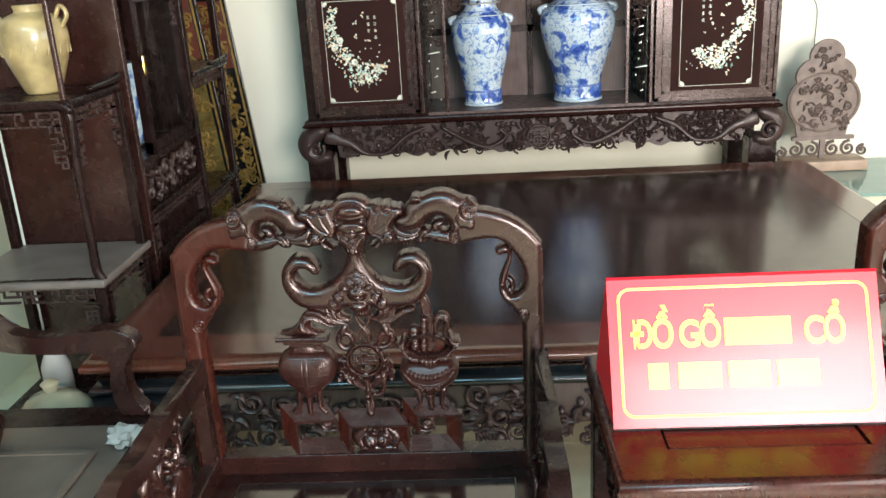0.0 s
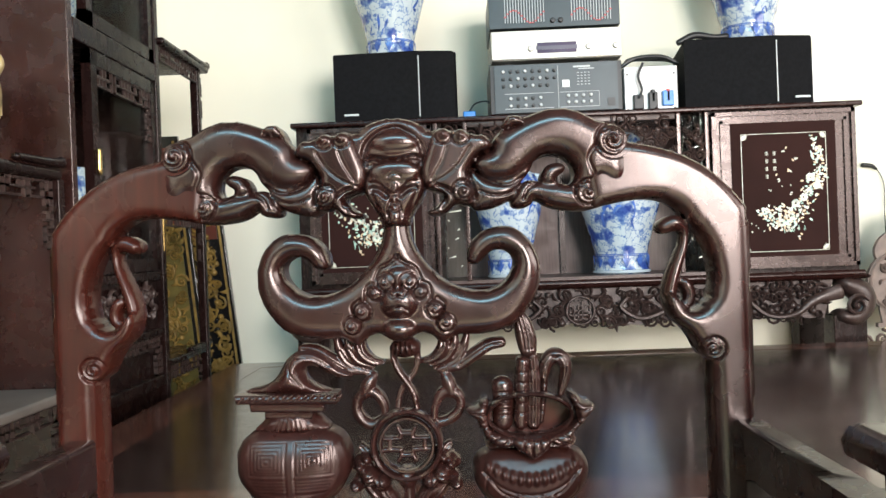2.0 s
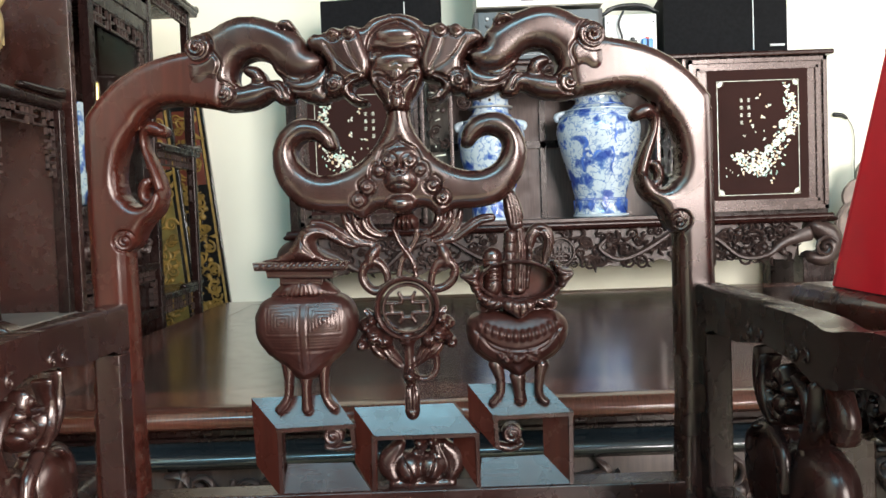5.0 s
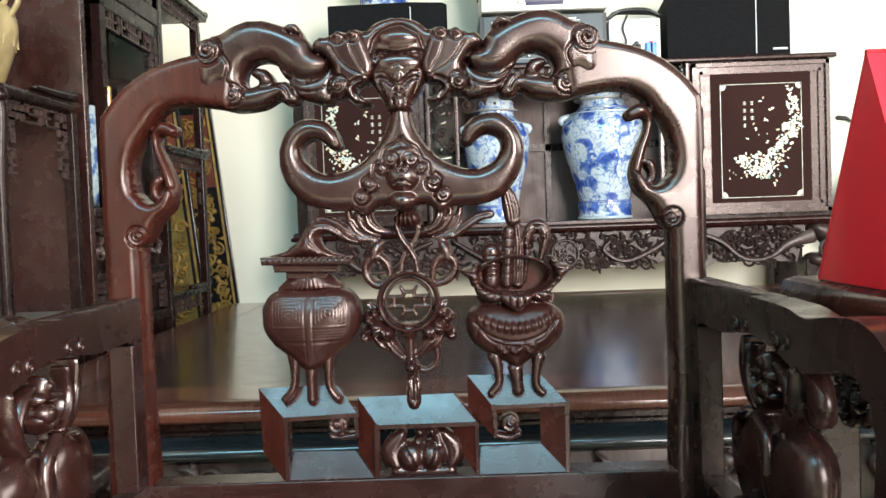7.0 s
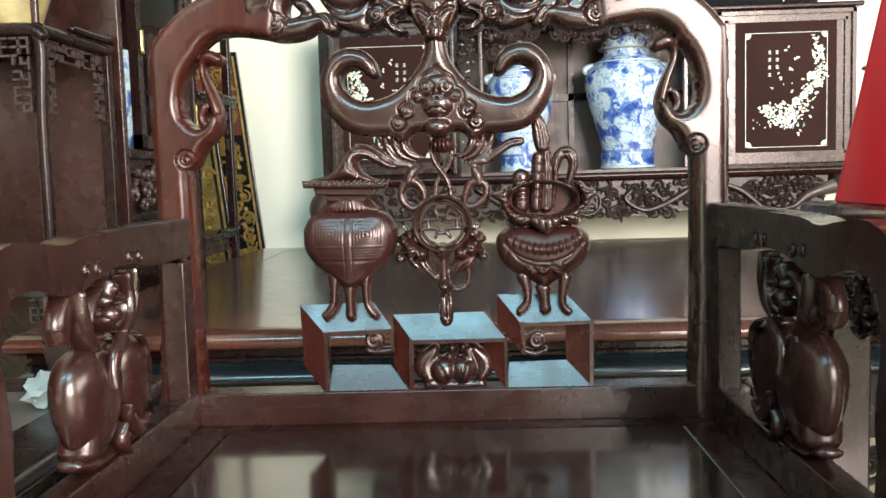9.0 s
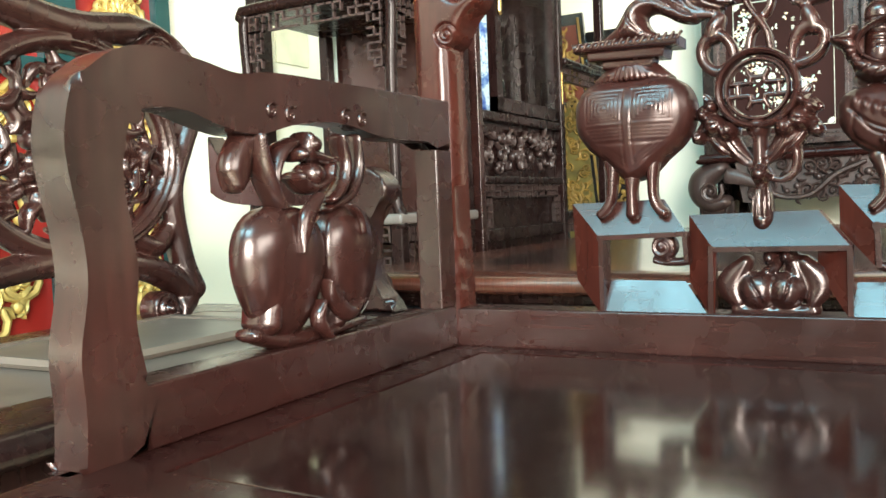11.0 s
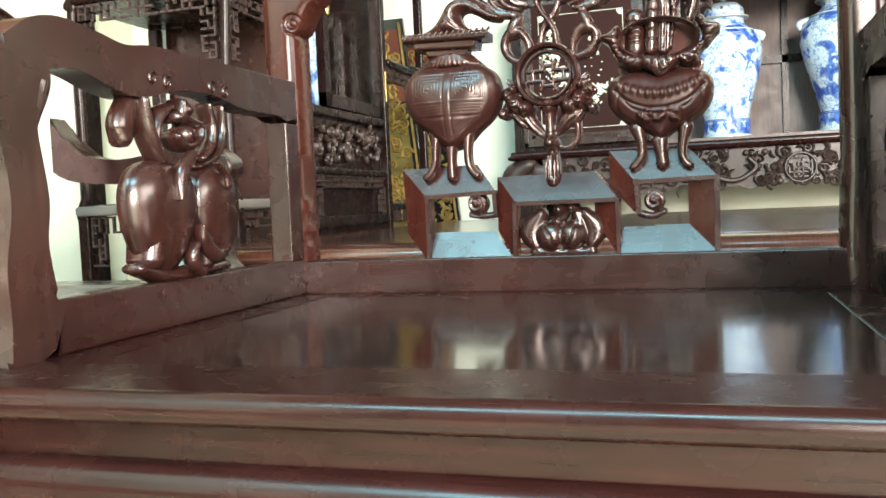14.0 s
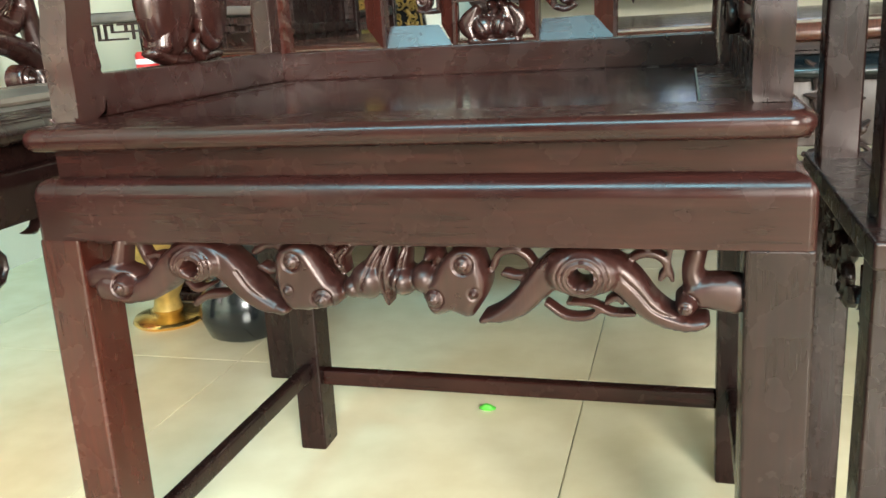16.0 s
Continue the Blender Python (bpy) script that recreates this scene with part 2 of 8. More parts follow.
def box(bm, x0, x1, y0, y1, z0, z1, bevel=0.0, seg=2):
    vs = [bm.verts.new((x, y, z)) for z in (z0, z1) for x, y in ((x0, y0), (x1, y0), (x1, y1), (x0, y1))]
    fs = [bm.faces.new([vs[i] for i in q]) for q in ((3, 2, 1, 0), (4, 5, 6, 7), (0, 1, 5, 4), (1, 2, 6, 5), (2, 3, 7, 6), (3, 0, 4, 7))]
    if bevel:
        es = list({e for f in fs for e in f.edges})
        bmesh.ops.bevel(bm, geom=es, offset=bevel, segments=seg, affect="EDGES", profile=0.5)
    return bm


def B(*args, **kw):
    return box(bmesh.new(), *args, **kw)


def spline(pts, sub=5, closed=False):
    """Catmull-Rom through points of any dimension."""
    p = [np.array(q, float) for q in pts]
    n = len(p)
    if n == 2 and not closed:
        return [p[0] + (p[1] - p[0]) * k / sub for k in range(sub + 1)]
    out = []
    for i in range(n if closed else n - 1):
        if closed:
            a, b, c, d = p[i - 1], p[i], p[(i + 1) % n], p[(i + 2) % n]
        else:
            b, c = p[i], p[i + 1]
            a = p[i - 1] if i else 2 * b - c
            d = p[i + 2] if i + 2 < n else 2 * c - b
        for k in range(sub):
            t = k / sub
            out.append(0.5 * (2 * b + (c - a) * t + (2 * a - 5 * b + 4 * c - d) * t * t + (3 * b - a - 3 * c + d) * t ** 3))
    if not closed:
        out.append(p[-1])
    return out


def limb(bm, pts, place, depth=None, c=0.0, n=8, sub=5, closed=False, square=0.0, sag=None):
    """A carved limb in a plane: points (a, b, width), swept with an oval section. depth: its thickness; square: 0 round to 1 flat."""
    s = spline(pts, sub, closed)
    m = len(s)
    rings = []
    for i, q in enumerate(s):
        if closed:
            d = s[(i + 1) % m][:2] - s[i - 1][:2]
        else:
            d = s[min(i + 1, m - 1)][:2] - s[max(i - 1, 0)][:2]
        d = d / (np.linalg.norm(d) + 1e-9)
        nrm = np.array((-d[1], d[0]))
        w = max(q[2], 0.0008) / 2
        h = (depth if depth else q[2]) / 2
        ring = []
        for k in range(n):
            t = 2 * math.pi * (k + 0.5) / n
            u, v = math.cos(t), math.sin(t)
            e = 1 - 0.6 * square
            u, v = math.copysign(abs(u) ** e, u), math.copysign(abs(v) ** e, v)
            a, b = q[:2] + nrm * w * u
            ring.append(bm.verts.new(place(a, b, c + h * v)))
        rings.append((ring, q, d, w, h))
    for i in range(m if closed else m - 1):
        r0, r1 = rings[i][0], rings[(i + 1) % m][0]
        for k in range(n):
            bm.faces.new((r0[k], r0[(k + 1) % n], r1[(k + 1) % n], r1[k]))
    if not closed:
        for end, sign in ((0, -1), (-1, 1)):
            ring, q, d, w, h = rings[end]
            tip = q[:2] + d * sign * min(w, h) * 0.7
            mid = []
            for k in range(n):
                t = 2 * math.pi * (k + 0.5) / n
                nrm = np.array((-d[1], d[0]))
                a, b = q[:2] + d * sign * min(w, h) * 0.5 + nrm * w * 0.72 * math.cos(t)
                mid.append(bm.verts.new(place(a, b, c + h * 0.72 * math.sin(t))))
            top = bm.verts.new(place(tip[0], tip[1], c))
            for k in range(n):
                bm.faces.new((ring[k], ring[(k + 1) % n], mid[(k + 1) % n], mid[k]))
                bm.faces.new((mid[k], mid[(k + 1) % n], top))
    return bm


def ball(bm, a, b, ra, rb, rc, place, c=0.0, n=12, m=8):
    rows = []
    for i in range(m + 1):
        ph = math.pi * i / m
        rows.append([bm.verts.new(place(a + ra * math.sin(ph) * math.cos(2 * math.pi * k / n), b + rb * math.cos(ph), c + rc * math.sin(ph) * math.sin(2 * math.pi * k / n)))
                     for k in range(n if 0 < i < m else 1)])
    for i in range(m):
        r0, r1 = rows[i], rows[i + 1]
        for k in range(n):
            k2 = (k + 1) % n
            q = [r0[k % len(r0)], r0[k2 % len(r0)], r1[k2 % len(r1)], r1[k % len(r1)]]
            q = list(dict.fromkeys(q))
            if len(q) > 2:
                bm.faces.new(q)
    return bm


def slab(bm, outline, place, c0, c1, bevel=0.003, seg=2):
    """A flat outline (a, b) cut out of a board between depths c0 and c1, its edges rounded."""
    lo = [bm.verts.new(place(p[0], p[1], c0)) for p in outline]
    hi = [bm.verts.new(place(p[0], p[1], c1)) for p in outline]
    fs = [bm.faces.new(lo), bm.faces.new(hi[::-1])]
    n = len(lo)
    fs += [bm.faces.new((lo[i], lo[(i + 1) % n], hi[(i + 1) % n], hi[i])) for i in range(n)]
    if bevel:
        es = [e for f in fs[:2] for e in f.edges]
        bmesh.ops.bevel(bm, geom=es, offset=bevel, segments=seg, affect="EDGES", profile=0.5)
    return bm


def panel3(bm, quad, thick):
    """A thin board on four corners in space."""
    q = [Vector(p) for p in quad]
    nrm = (q[1] - q[0]).cross(q[3] - q[0]).normalized() * thick
    a = [bm.verts.new(p) for p in q]
    b = [bm.verts.new(p - nrm) for p in q]
    bm.faces.new(a)
    bm.faces.new(b[::-1])
    for i in range(4):
        bm.faces.new((a[i], b[i], b[(i + 1) % 4], a[(i + 1) % 4]))
    return bm


def curl(bm, a, b, r, place, c, turns=1.6, w=0.004, start=0.0, hand=1, depth=None):
    """A scroll: a ridge that winds in towards a small boss."""
    pts = []
    k = int(turns * 10)
    for i in range(k + 1):
        t = i / k
        ang = start + hand * t * turns * 2 * math.pi
        rr = r * (1 - 0.78 * t)
        pts.append((a + rr * math.cos(ang), b + rr * math.sin(ang), w * (1 - 0.35 * t)))
    limb(bm, pts, place, depth, c, 6, 1)
    ball(bm, a, b, r * 0.22, r * 0.22, r * 0.2, place, c, 8, 5)
    return bm


def scroll(bm, a, b, r, place, depth, start=0.0, hand=1, turns=1.6):
    """A solid scroll: a disc with a curled ridge on its face."""
    ball(bm, a, b, r, r, depth / 2, place, 0, 14, 6)
    curl(bm, a, b, r * 0.86, place, depth * 0.42, turns, r * 0.24, start, hand, r * 0.3)
    return bm


def ring(bm, a, b, ra, rb, w, place, depth=None, c=0.0, n=8, sub=28):
    pts = [(a + ra * math.cos(2 * math.pi * i / sub), b + rb * math.sin(2 * math.pi * i / sub), w) for i in range(sub)]
    return limb(bm, pts, place, depth, c, n, 1, True)


def lathe(bm, profile, centre, seg=28, flat=1.0):
    """Turned round z: profile of (radius, z)."""
    rows = []
    for r, z in profile:
        rows.append([bm.verts.new((centre[0] + r * math.cos(2 * math.pi * k / seg), centre[1] + flat * r * math.sin(2 * math.pi * k / seg), centre[2] + z)) for k in range(seg)])
    for r0, r1 in zip(rows, rows[1:]):
        for k in range(seg):
            bm.faces.new((r0[k], r0[(k + 1) % seg], r1[(k + 1) % seg], r1[k]))
    bm.faces.new(rows[0][::-1])
    bm.faces.new(rows[-1])
    return bm


def bar(bm, a0, b0, a1, b1, w, place, c0, c1):
    """A straight square bar in a plane."""
    d = np.array((a1 - a0, b1 - b0), float)
    d /= np.linalg.norm(d) + 1e-9
    n = np.array((-d[1], d[0])) * w / 2
    e = d * w / 2
    p = [np.array((a0, b0)) - e - n, np.array((a1, b1)) + e - n, np.array((a1, b1)) + e + n, np.array((a0, b0)) - e + n]
    return slab(bm, p, place, c0, c1, 0)


def foliage(bm, a0, a1, b0, b1, place, c, count, size, seed, relief=0.012):
    """Carved leaf work in a strip: small scrolls, leaves and buds, some of them cut through."""
    rnd = random.Random(seed)
    for i in range(count):
        a, b = rnd.uniform(a0, a1), rnd.uniform(b0, b1)
        s = size * rnd.uniform(0.6, 1.3)
        kind = rnd.random()
        if kind < 0.4:
            curl(bm, a, b, s, place, c + relief * 0.4, 1.3, s * 0.42, rnd.uniform(0, 6.3), rnd.choice((-1, 1)), relief * 0.8)
        elif kind < 0.85:
            t = rnd.uniform(0, 6.3)
            d1, d2 = np.array((math.cos(t), math.sin(t))), np.array((math.cos(t + 0.8), math.sin(t + 0.8)))
            p = np.array((a, b))
            limb(bm, [(*p, s * 0.15), (*(p + d1 * s * 0.8), s * 0.62), (*(p + (d1 + d2) * s * 0.8), s * 0.12)], place, relief, c + relief * 0.3, 6, 3)
        else:
            ball(bm, a, b, s * 0.45, s * 0.45, relief * 0.7, place, c + relief * 0.3, 8, 5)
    return bm


def fret(bm, a0, b0, a1, b1, place, c0, c1, unit=0.02, w=0.004, seed=0):
    """A strip of key-pattern fretwork of crossing bars."""
    rnd = random.Random(seed)
    na, nb = max(1, round((a1 - a0) / unit)), max(1, round((b1 - b0) / unit))
    ua, ub = (a1 - a0) / na, (b1 - b0) / nb
    for i in range(na + 1):
        for j in range(nb + 1):
            a, b = a0 + i * ua, b0 + j * ub
            if i < na and rnd.random() < 0.72:
                bar(bm, a, b, a + ua, b, w, place, c0, c1)
            if j < nb and rnd.random() < 0.72:
                bar(bm, a, b, a, b + ub, w, place, c0 + 0.0005, c1 - 0.0005)
    return bm



class Relief:
    """Carving in a board: limbs, domes, scrolls and engraved lines, drawn in the board's plane, give one closed mesh
    with a rounded front, upright edges and a flat back."""

    def __init__(self, place, cell=0.001, back=-0.012, edge=0.001):
        self.holes = []
        self.place, self.cell, self.back, self.edge = place, cell, back, edge
        self.shapes, self.lines = [], []

    def limb(self, pts, depth, c=0.0, flat=False, sub=6, closed=False):
        self.shapes.append(("limb", np.array(spline(pts, sub, closed)), c, depth / 2, 0.16 if flat is True else flat or 0.62))
        return self

    def dome(self, a, b, ra, rb, h, c=0.0, power=0.5):
        self.shapes.append(("dome", (a, b, ra, rb), c, h, power))
        return self

    def field(self, outline, h, r, c=0.0, curved=True):
        pts = [q[:2] for q in outline]
        self.shapes.append(("field", np.array(spline(pts, 4, True) if curved else pts), c, h, r))
        return self

    def hole(self, a, b, ra, rb):
        self.holes.append((a, b, ra, rb))
        return self

    def groove(self, pts, w, depth, sub=5):
        p = np.array([q[:2] for q in spline([q[:2] for q in pts], sub)])
        self.lines.append((p, w, depth))
        return self

    def scroll(self, a, b, r, h, c=0.0, start=0.0, hand=1, turns=1.7):
        self.dome(a, b, r, r, h, c, 0.22)
        k = int(turns * 12)
        pts = [(a + r * (0.80 - 0.58 * i / k) * math.cos(start + hand * i / k * turns * 2 * math.pi), b + r * (0.80 - 0.58 * i / k) * math.sin(start + hand * i / k * turns * 2 * math.pi)) for i in range(k + 1)]
        self.lines.append((np.array(pts), r * 0.26, r * 0.26))
        edge = [(a + r * 1.06 * math.cos(t * 0.27), b + r * 1.06 * math.sin(t * 0.27)) for t in range(25)]
        self.lines.append((np.array(edge), r * 0.20, r * 0.34))
        return self.dome(a, b, r * 0.24, r * 0.24, r * 0.30, c + h * 0.9)

    def grid(self):
        lo, hi = np.full(2, 1e9), np.full(2, -1e9)
        for kind, g, *_ in self.shapes:
            if kind == "dome":
                p0, p1 = np.array((g[0] - g[2], g[1] - g[3])), np.array((g[0] + g[2], g[1] + g[3]))
            elif kind == "limb":
                w = g[:, 2].max() / 2
                p0, p1 = g[:, :2].min(0) - w, g[:, :2].max(0) + w
            else:
                p0, p1 = g.min(0), g.max(0)
            lo, hi = np.minimum(lo, p0), np.maximum(hi, p1)
        lo, hi = lo - 3 * self.cell, hi + 3 * self.cell
        n = np.ceil((hi - lo) / self.cell).astype(int) + 1
        return lo, n

    def build(self, name, mat, parent, label=""):
        lo, (na, nb) = self.grid()
        cell = self.cell
        A, Bv = lo[0] + np.arange(na) * cell, lo[1] + np.arange(nb) * cell
        H, S = np.full((na, nb), -1.0), np.full((na, nb), 1.0)

        def window(a0, a1, b0, b1):
            i0, i1 = max(0, int((a0 - lo[0]) / cell) - 2), min(na, int((a1 - lo[0]) / cell) + 3)
            j0, j1 = max(0, int((b0 - lo[1]) / cell) - 2), min(nb, int((b1 - lo[1]) / cell) + 3)
            return slice(i0, i1), slice(j0, j1)

        def put(si, sj, sd, hh):
            S[si, sj] = np.minimum(S[si, sj], sd)
            H[si, sj] = np.where(sd < 0, np.maximum(H[si, sj], hh), H[si, sj])

        for kind, g, c, h, k in self.shapes:
            if kind == "dome":
                a, b, ra, rb = g
                si, sj = window(a - ra, a + ra, b - rb, b + rb)
                q = np.sqrt(((A[si, None] - a) / ra) ** 2 + ((Bv[None, sj] - b) / rb) ** 2)
                put(si, sj, (q - 1) * min(ra, rb), c + h * np.clip(1 - q * q, 0, 1) ** k)
            elif kind == "limb":
                for p, q in zip(g, g[1:]):
                    w = max(p[2], q[2]) / 2
                    si, sj = window(min(p[0], q[0]) - w, max(p[0], q[0]) + w, min(p[1], q[1]) - w, max(p[1], q[1]) + w)
                    d = q[:2] - p[:2]
                    t = np.clip(((A[si, None] - p[0]) * d[0] + (Bv[None, sj] - p[1]) * d[1]) / (d @ d + 1e-12), 0, 1)
                    dist = np.hypot(A[si, None] - p[0] - t * d[0], Bv[None, sj] - p[1] - t * d[1])
                    r = np.maximum((p[2] + t * (q[2] - p[2])) / 2, 1e-5)
                    hh = np.minimum(h, r * 1.15) if k > 0.5 else h
                    put(si, sj, dist - r, c + hh * np.clip(1 - (dist / r) ** 2, 0, 1) ** k)
            else:
                si, sj = window(g[:, 0].min(), g[:, 0].max(), g[:, 1].min(), g[:, 1].max())
                X, Y = np.broadcast_arrays(A[si, None], Bv[None, sj])
                inside, dist = np.zeros(X.shape, bool), np.full(X.shape, 1.0)
                for p, q in zip(g, np.roll(g, -1, 0)):
                    d = q - p
                    t = np.clip(((X - p[0]) * d[0] + (Y - p[1]) * d[1]) / (d @ d + 1e-12), 0, 1)
                    dist = np.minimum(dist, np.hypot(X - p[0] - t * d[0], Y - p[1] - t * d[1]))
                    if p[1] != q[1]:
                        inside ^= ((p[1] > Y) != (q[1] > Y)) & (X < p[0] + (Y - p[1]) / (q[1] - p[1]) * d[0])
                rim = np.clip(1 - dist / k, 0, 1)
                hh = h * (1 - rim * rim) ** 0.7
                for _ in range(int(0.12 * (k / cell) ** 2) + 4):
                    av = 0.25 * (np.roll(hh, 1, 0) + np.roll(hh, -1, 0) + np.roll(hh, 1, 1) + np.roll(hh, -1, 1))
                    hh = np.where(inside & (dist > 0.25 * k), av, hh)
                put(si, sj, np.where(inside, -dist, dist), c + hh)
        for a, b, ra, rb in self.holes:
            si, sj = window(a - 2 * ra, a + 2 * ra, b - 2 * rb, b + 2 * rb)
            q = np.sqrt(((A[si, None] - a) / ra) ** 2 + ((Bv[None, sj] - b) / rb) ** 2)
            S[si, sj] = np.maximum(S[si, sj], (1 - q) * min(ra, rb))
            H[si, sj] = np.where(q < 1, -1.0, H[si, sj])
        keep = S < 0.5 * cell
        H = np.where(H < self.edge, self.edge, H)
        W = keep.astype(float)
        for _ in range(3):
            num, den = H * W * 2, W * 2
            for ax, sh in ((0, 1), (0, -1), (1, 1), (1, -1)):
                num, den = num + np.roll(H * W, sh, ax), den + np.roll(W, sh, ax)
            H = np.where(keep, num / np.maximum(den, 1e-6), H)
        for p, w, depth in self.lines:
            best = np.full((na, nb), 1.0)
            for u, v in zip(p, p[1:]):
                si, sj = window(min(u[0], v[0]) - w * 2, max(u[0], v[0]) + w * 2, min(u[1], v[1]) - w * 2, max(u[1], v[1]) + w * 2)
                d = v - u
                t = np.clip(((A[si, None] - u[0]) * d[0] + (Bv[None, sj] - u[1]) * d[1]) / (d @ d + 1e-12), 0, 1)
                best[si, sj] = np.minimum(best[si, sj], np.hypot(A[si, None] - u[0] - t * d[0], Bv[None, sj] - u[1] - t * d[1]))
            H = H - depth * np.exp(-(best / max(w * 0.55, cell * 0.95)) ** 2)
        H = np.maximum(H, self.back + 0.002)
        ga, gb = np.gradient(S, cell)
        gl = np.maximum(np.hypot(ga, gb), 1e-6)
        quad = keep[:-1, :-1] & keep[1:, :-1] & keep[1:, 1:] & keep[:-1, 1:]
        full = np.zeros((na, nb), bool)
        full[1:-1, 1:-1] = quad[:-1, :-1] & quad[1:, :-1] & quad[1:, 1:] & quad[:-1, 1:]
        move = np.where(full, 0, np.clip(S, -1.6 * cell, cell))
        PA, PB = A[:, None] - ga / gl * move, Bv[None, :] - gb / gl * move
        used = np.zeros((na, nb), bool)
        for sa, sb in ((slice(None, -1), slice(None, -1)), (slice(1, None), slice(None, -1)), (slice(1, None), slice(1, None)), (slice(None, -1), slice(1, None))):
            used[sa, sb] |= quad
        idx = np.full((na, nb), -1)
        n = int(used.sum())
        idx[used] = np.arange(n)
        qi, qj = np.nonzero(quad)
        F = np.stack((idx[qi, qj], idx[qi + 1, qj], idx[qi + 1, qj + 1], idx[qi, qj + 1]), 1)
        o, ea, eb, ec = (Vector(self.place(*v)) for v in ((0, 0, 0), (1, 0, 0), (0, 1, 0), (0, 0, 1)))
        if (ea - o).cross(eb - o).dot(ec - o) < 0:
            F = F[:, ::-1]
        E = np.concatenate([F[:, [k, (k + 1) % 4]] for k in range(4)])
        key = np.sort(E, 1)
        _, inv, cnt = np.unique(key, axis=0, return_inverse=True, return_counts=True)
        rim = E[cnt[inv.ravel()] == 1]
        sides = np.stack((rim[:, 1], rim[:, 0], rim[:, 0] + n, rim[:, 1] + n), 1)
        a, b, h = PA[used], PB[used], H[used]
        for _ in range(6):
            for co in (a, b, h):
                total, count = np.zeros(n), np.zeros(n)
                for p0, p1 in ((0, 1), (1, 0)):
                    np.add.at(total, rim[:, p0], co[rim[:, p1]])
                    np.add.at(count, rim[:, p0], 1)
                at = count == 2
                co[at] = 0.5 * co[at] + 0.25 * total[at]
        front = [self.place(*q) for q in zip(a.tolist(), b.tolist(), h.tolist())]
        rear = [self.place(x, y, self.back) for x, y in zip(a.tolist(), b.tolist())]
        faces = np.concatenate((F, F[:, ::-1] + n, sides)).tolist()
        base = Vector((0, 0, 0))
        p = parent
        while p is not None:
            base += p.location
            p = p.parent
        me = bpy.data.meshes.new(name)
        me.from_pydata([tuple(Vector(v) - base) for v in front + rear], [], faces)
        me.polygons.foreach_set("use_smooth", [True] * len(faces))
        me.set_sharp_from_angle(angle=radians(84))
        me.materials.append(mat)
        ob = new(name, me)
        ob.parent = parent
        if label:
            ob["label"] = label
        return ob


# ---- the room ----
XL, XR, YB, YF, ZC = -1.62, 3.2, 3.5, -2.6, 2.9


def structure(name, bm, mat, label, category):
    return tagged(part(name, bm, mat), label, category, kind="structure")


structure("wall_north", B(XL - 0.15, XR + 0.15, YB, YB + 0.15, 0, ZC), WALL, "cream painted plaster wall behind the sideboard", "wall")
structure("wall_west", B(XL - 0.15, XL, YF, YB, 0, ZC), WALL, "cream painted plaster wall behind the shelves", "wall")
# east and south walls are added out of view, dark to keep fill low
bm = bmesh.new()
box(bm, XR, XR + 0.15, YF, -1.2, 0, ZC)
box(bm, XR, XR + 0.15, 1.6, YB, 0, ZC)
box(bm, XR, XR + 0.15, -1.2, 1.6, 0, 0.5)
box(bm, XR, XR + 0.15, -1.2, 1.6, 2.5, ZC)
structure("wall_east", bm, UNSEENWALL, "unseen wall darkened to cut bounced light, with a wide window opening", "wall")
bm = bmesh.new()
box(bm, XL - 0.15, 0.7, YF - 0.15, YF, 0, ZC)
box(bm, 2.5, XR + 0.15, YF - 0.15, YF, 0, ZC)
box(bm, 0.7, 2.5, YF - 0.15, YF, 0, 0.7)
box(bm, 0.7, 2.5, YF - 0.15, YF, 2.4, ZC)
structure("wall_south", bm, UNSEENWALL, "unseen wall darkened to cut bounced light, with a wide front window", "wall")
# added ceiling, never in view, dark so that it returns little light
structure("ceiling", B(XL - 0.15, XR + 0.15, YF - 0.15, YB + 0.15, ZC, ZC + 0.12), CEIL, "unseen ceiling darkened to cut bounced light", "ceiling")
floor = structure("floor", B(XL - 0.15, XR + 0.15, YF - 0.15, YB + 0.15, -0.12, -0.004), GROUT, "beige glazed tile floor with pale joints", "floor")
structure("ground", B(-40, 40, -60, YF - 0.15, -0.2, -0.13), plain("pale_concrete_outside", (0.4, 0.4, 0.38), 0.9), "pale concrete ground outside the front window", "ground")


def glow_build(nt, b):
    b.inputs["Base Color"].default_value = (0, 0, 0, 1)
    n = noise_node(nt, 0.25, 3)
    link(nt, ramp(nt, n.outputs[0], [(0.35, (0.30, 0.66, 0.90)), (0.7, (0.62, 0.86, 1.0))]).outputs[0], b.inputs["Emission Color"])
    b.inputs["Emission Strength"].default_value = 0.45


structure("backdrop", B(-9, 9, -8.1, -8.0, 0.9, 8.0), material("bright_blue_sky", glow_build), "bright hazy blue sky beyond the front window", "sky")

# ---- the armchair ----
chair = thing("armchair", (CX, 1.0, 0), "dark varnished rosewood armchair with carved pierced backrest", "chair")
SEAT = 0.4885
# seat board with its rounded nosing, the waist and the apron beam
frame_pts = [(0.0045 + 0.0085 * math.cos(radians(t)), 0.4799 + 0.0086 * math.sin(radians(t))) for t in range(-90, 91, 15)]


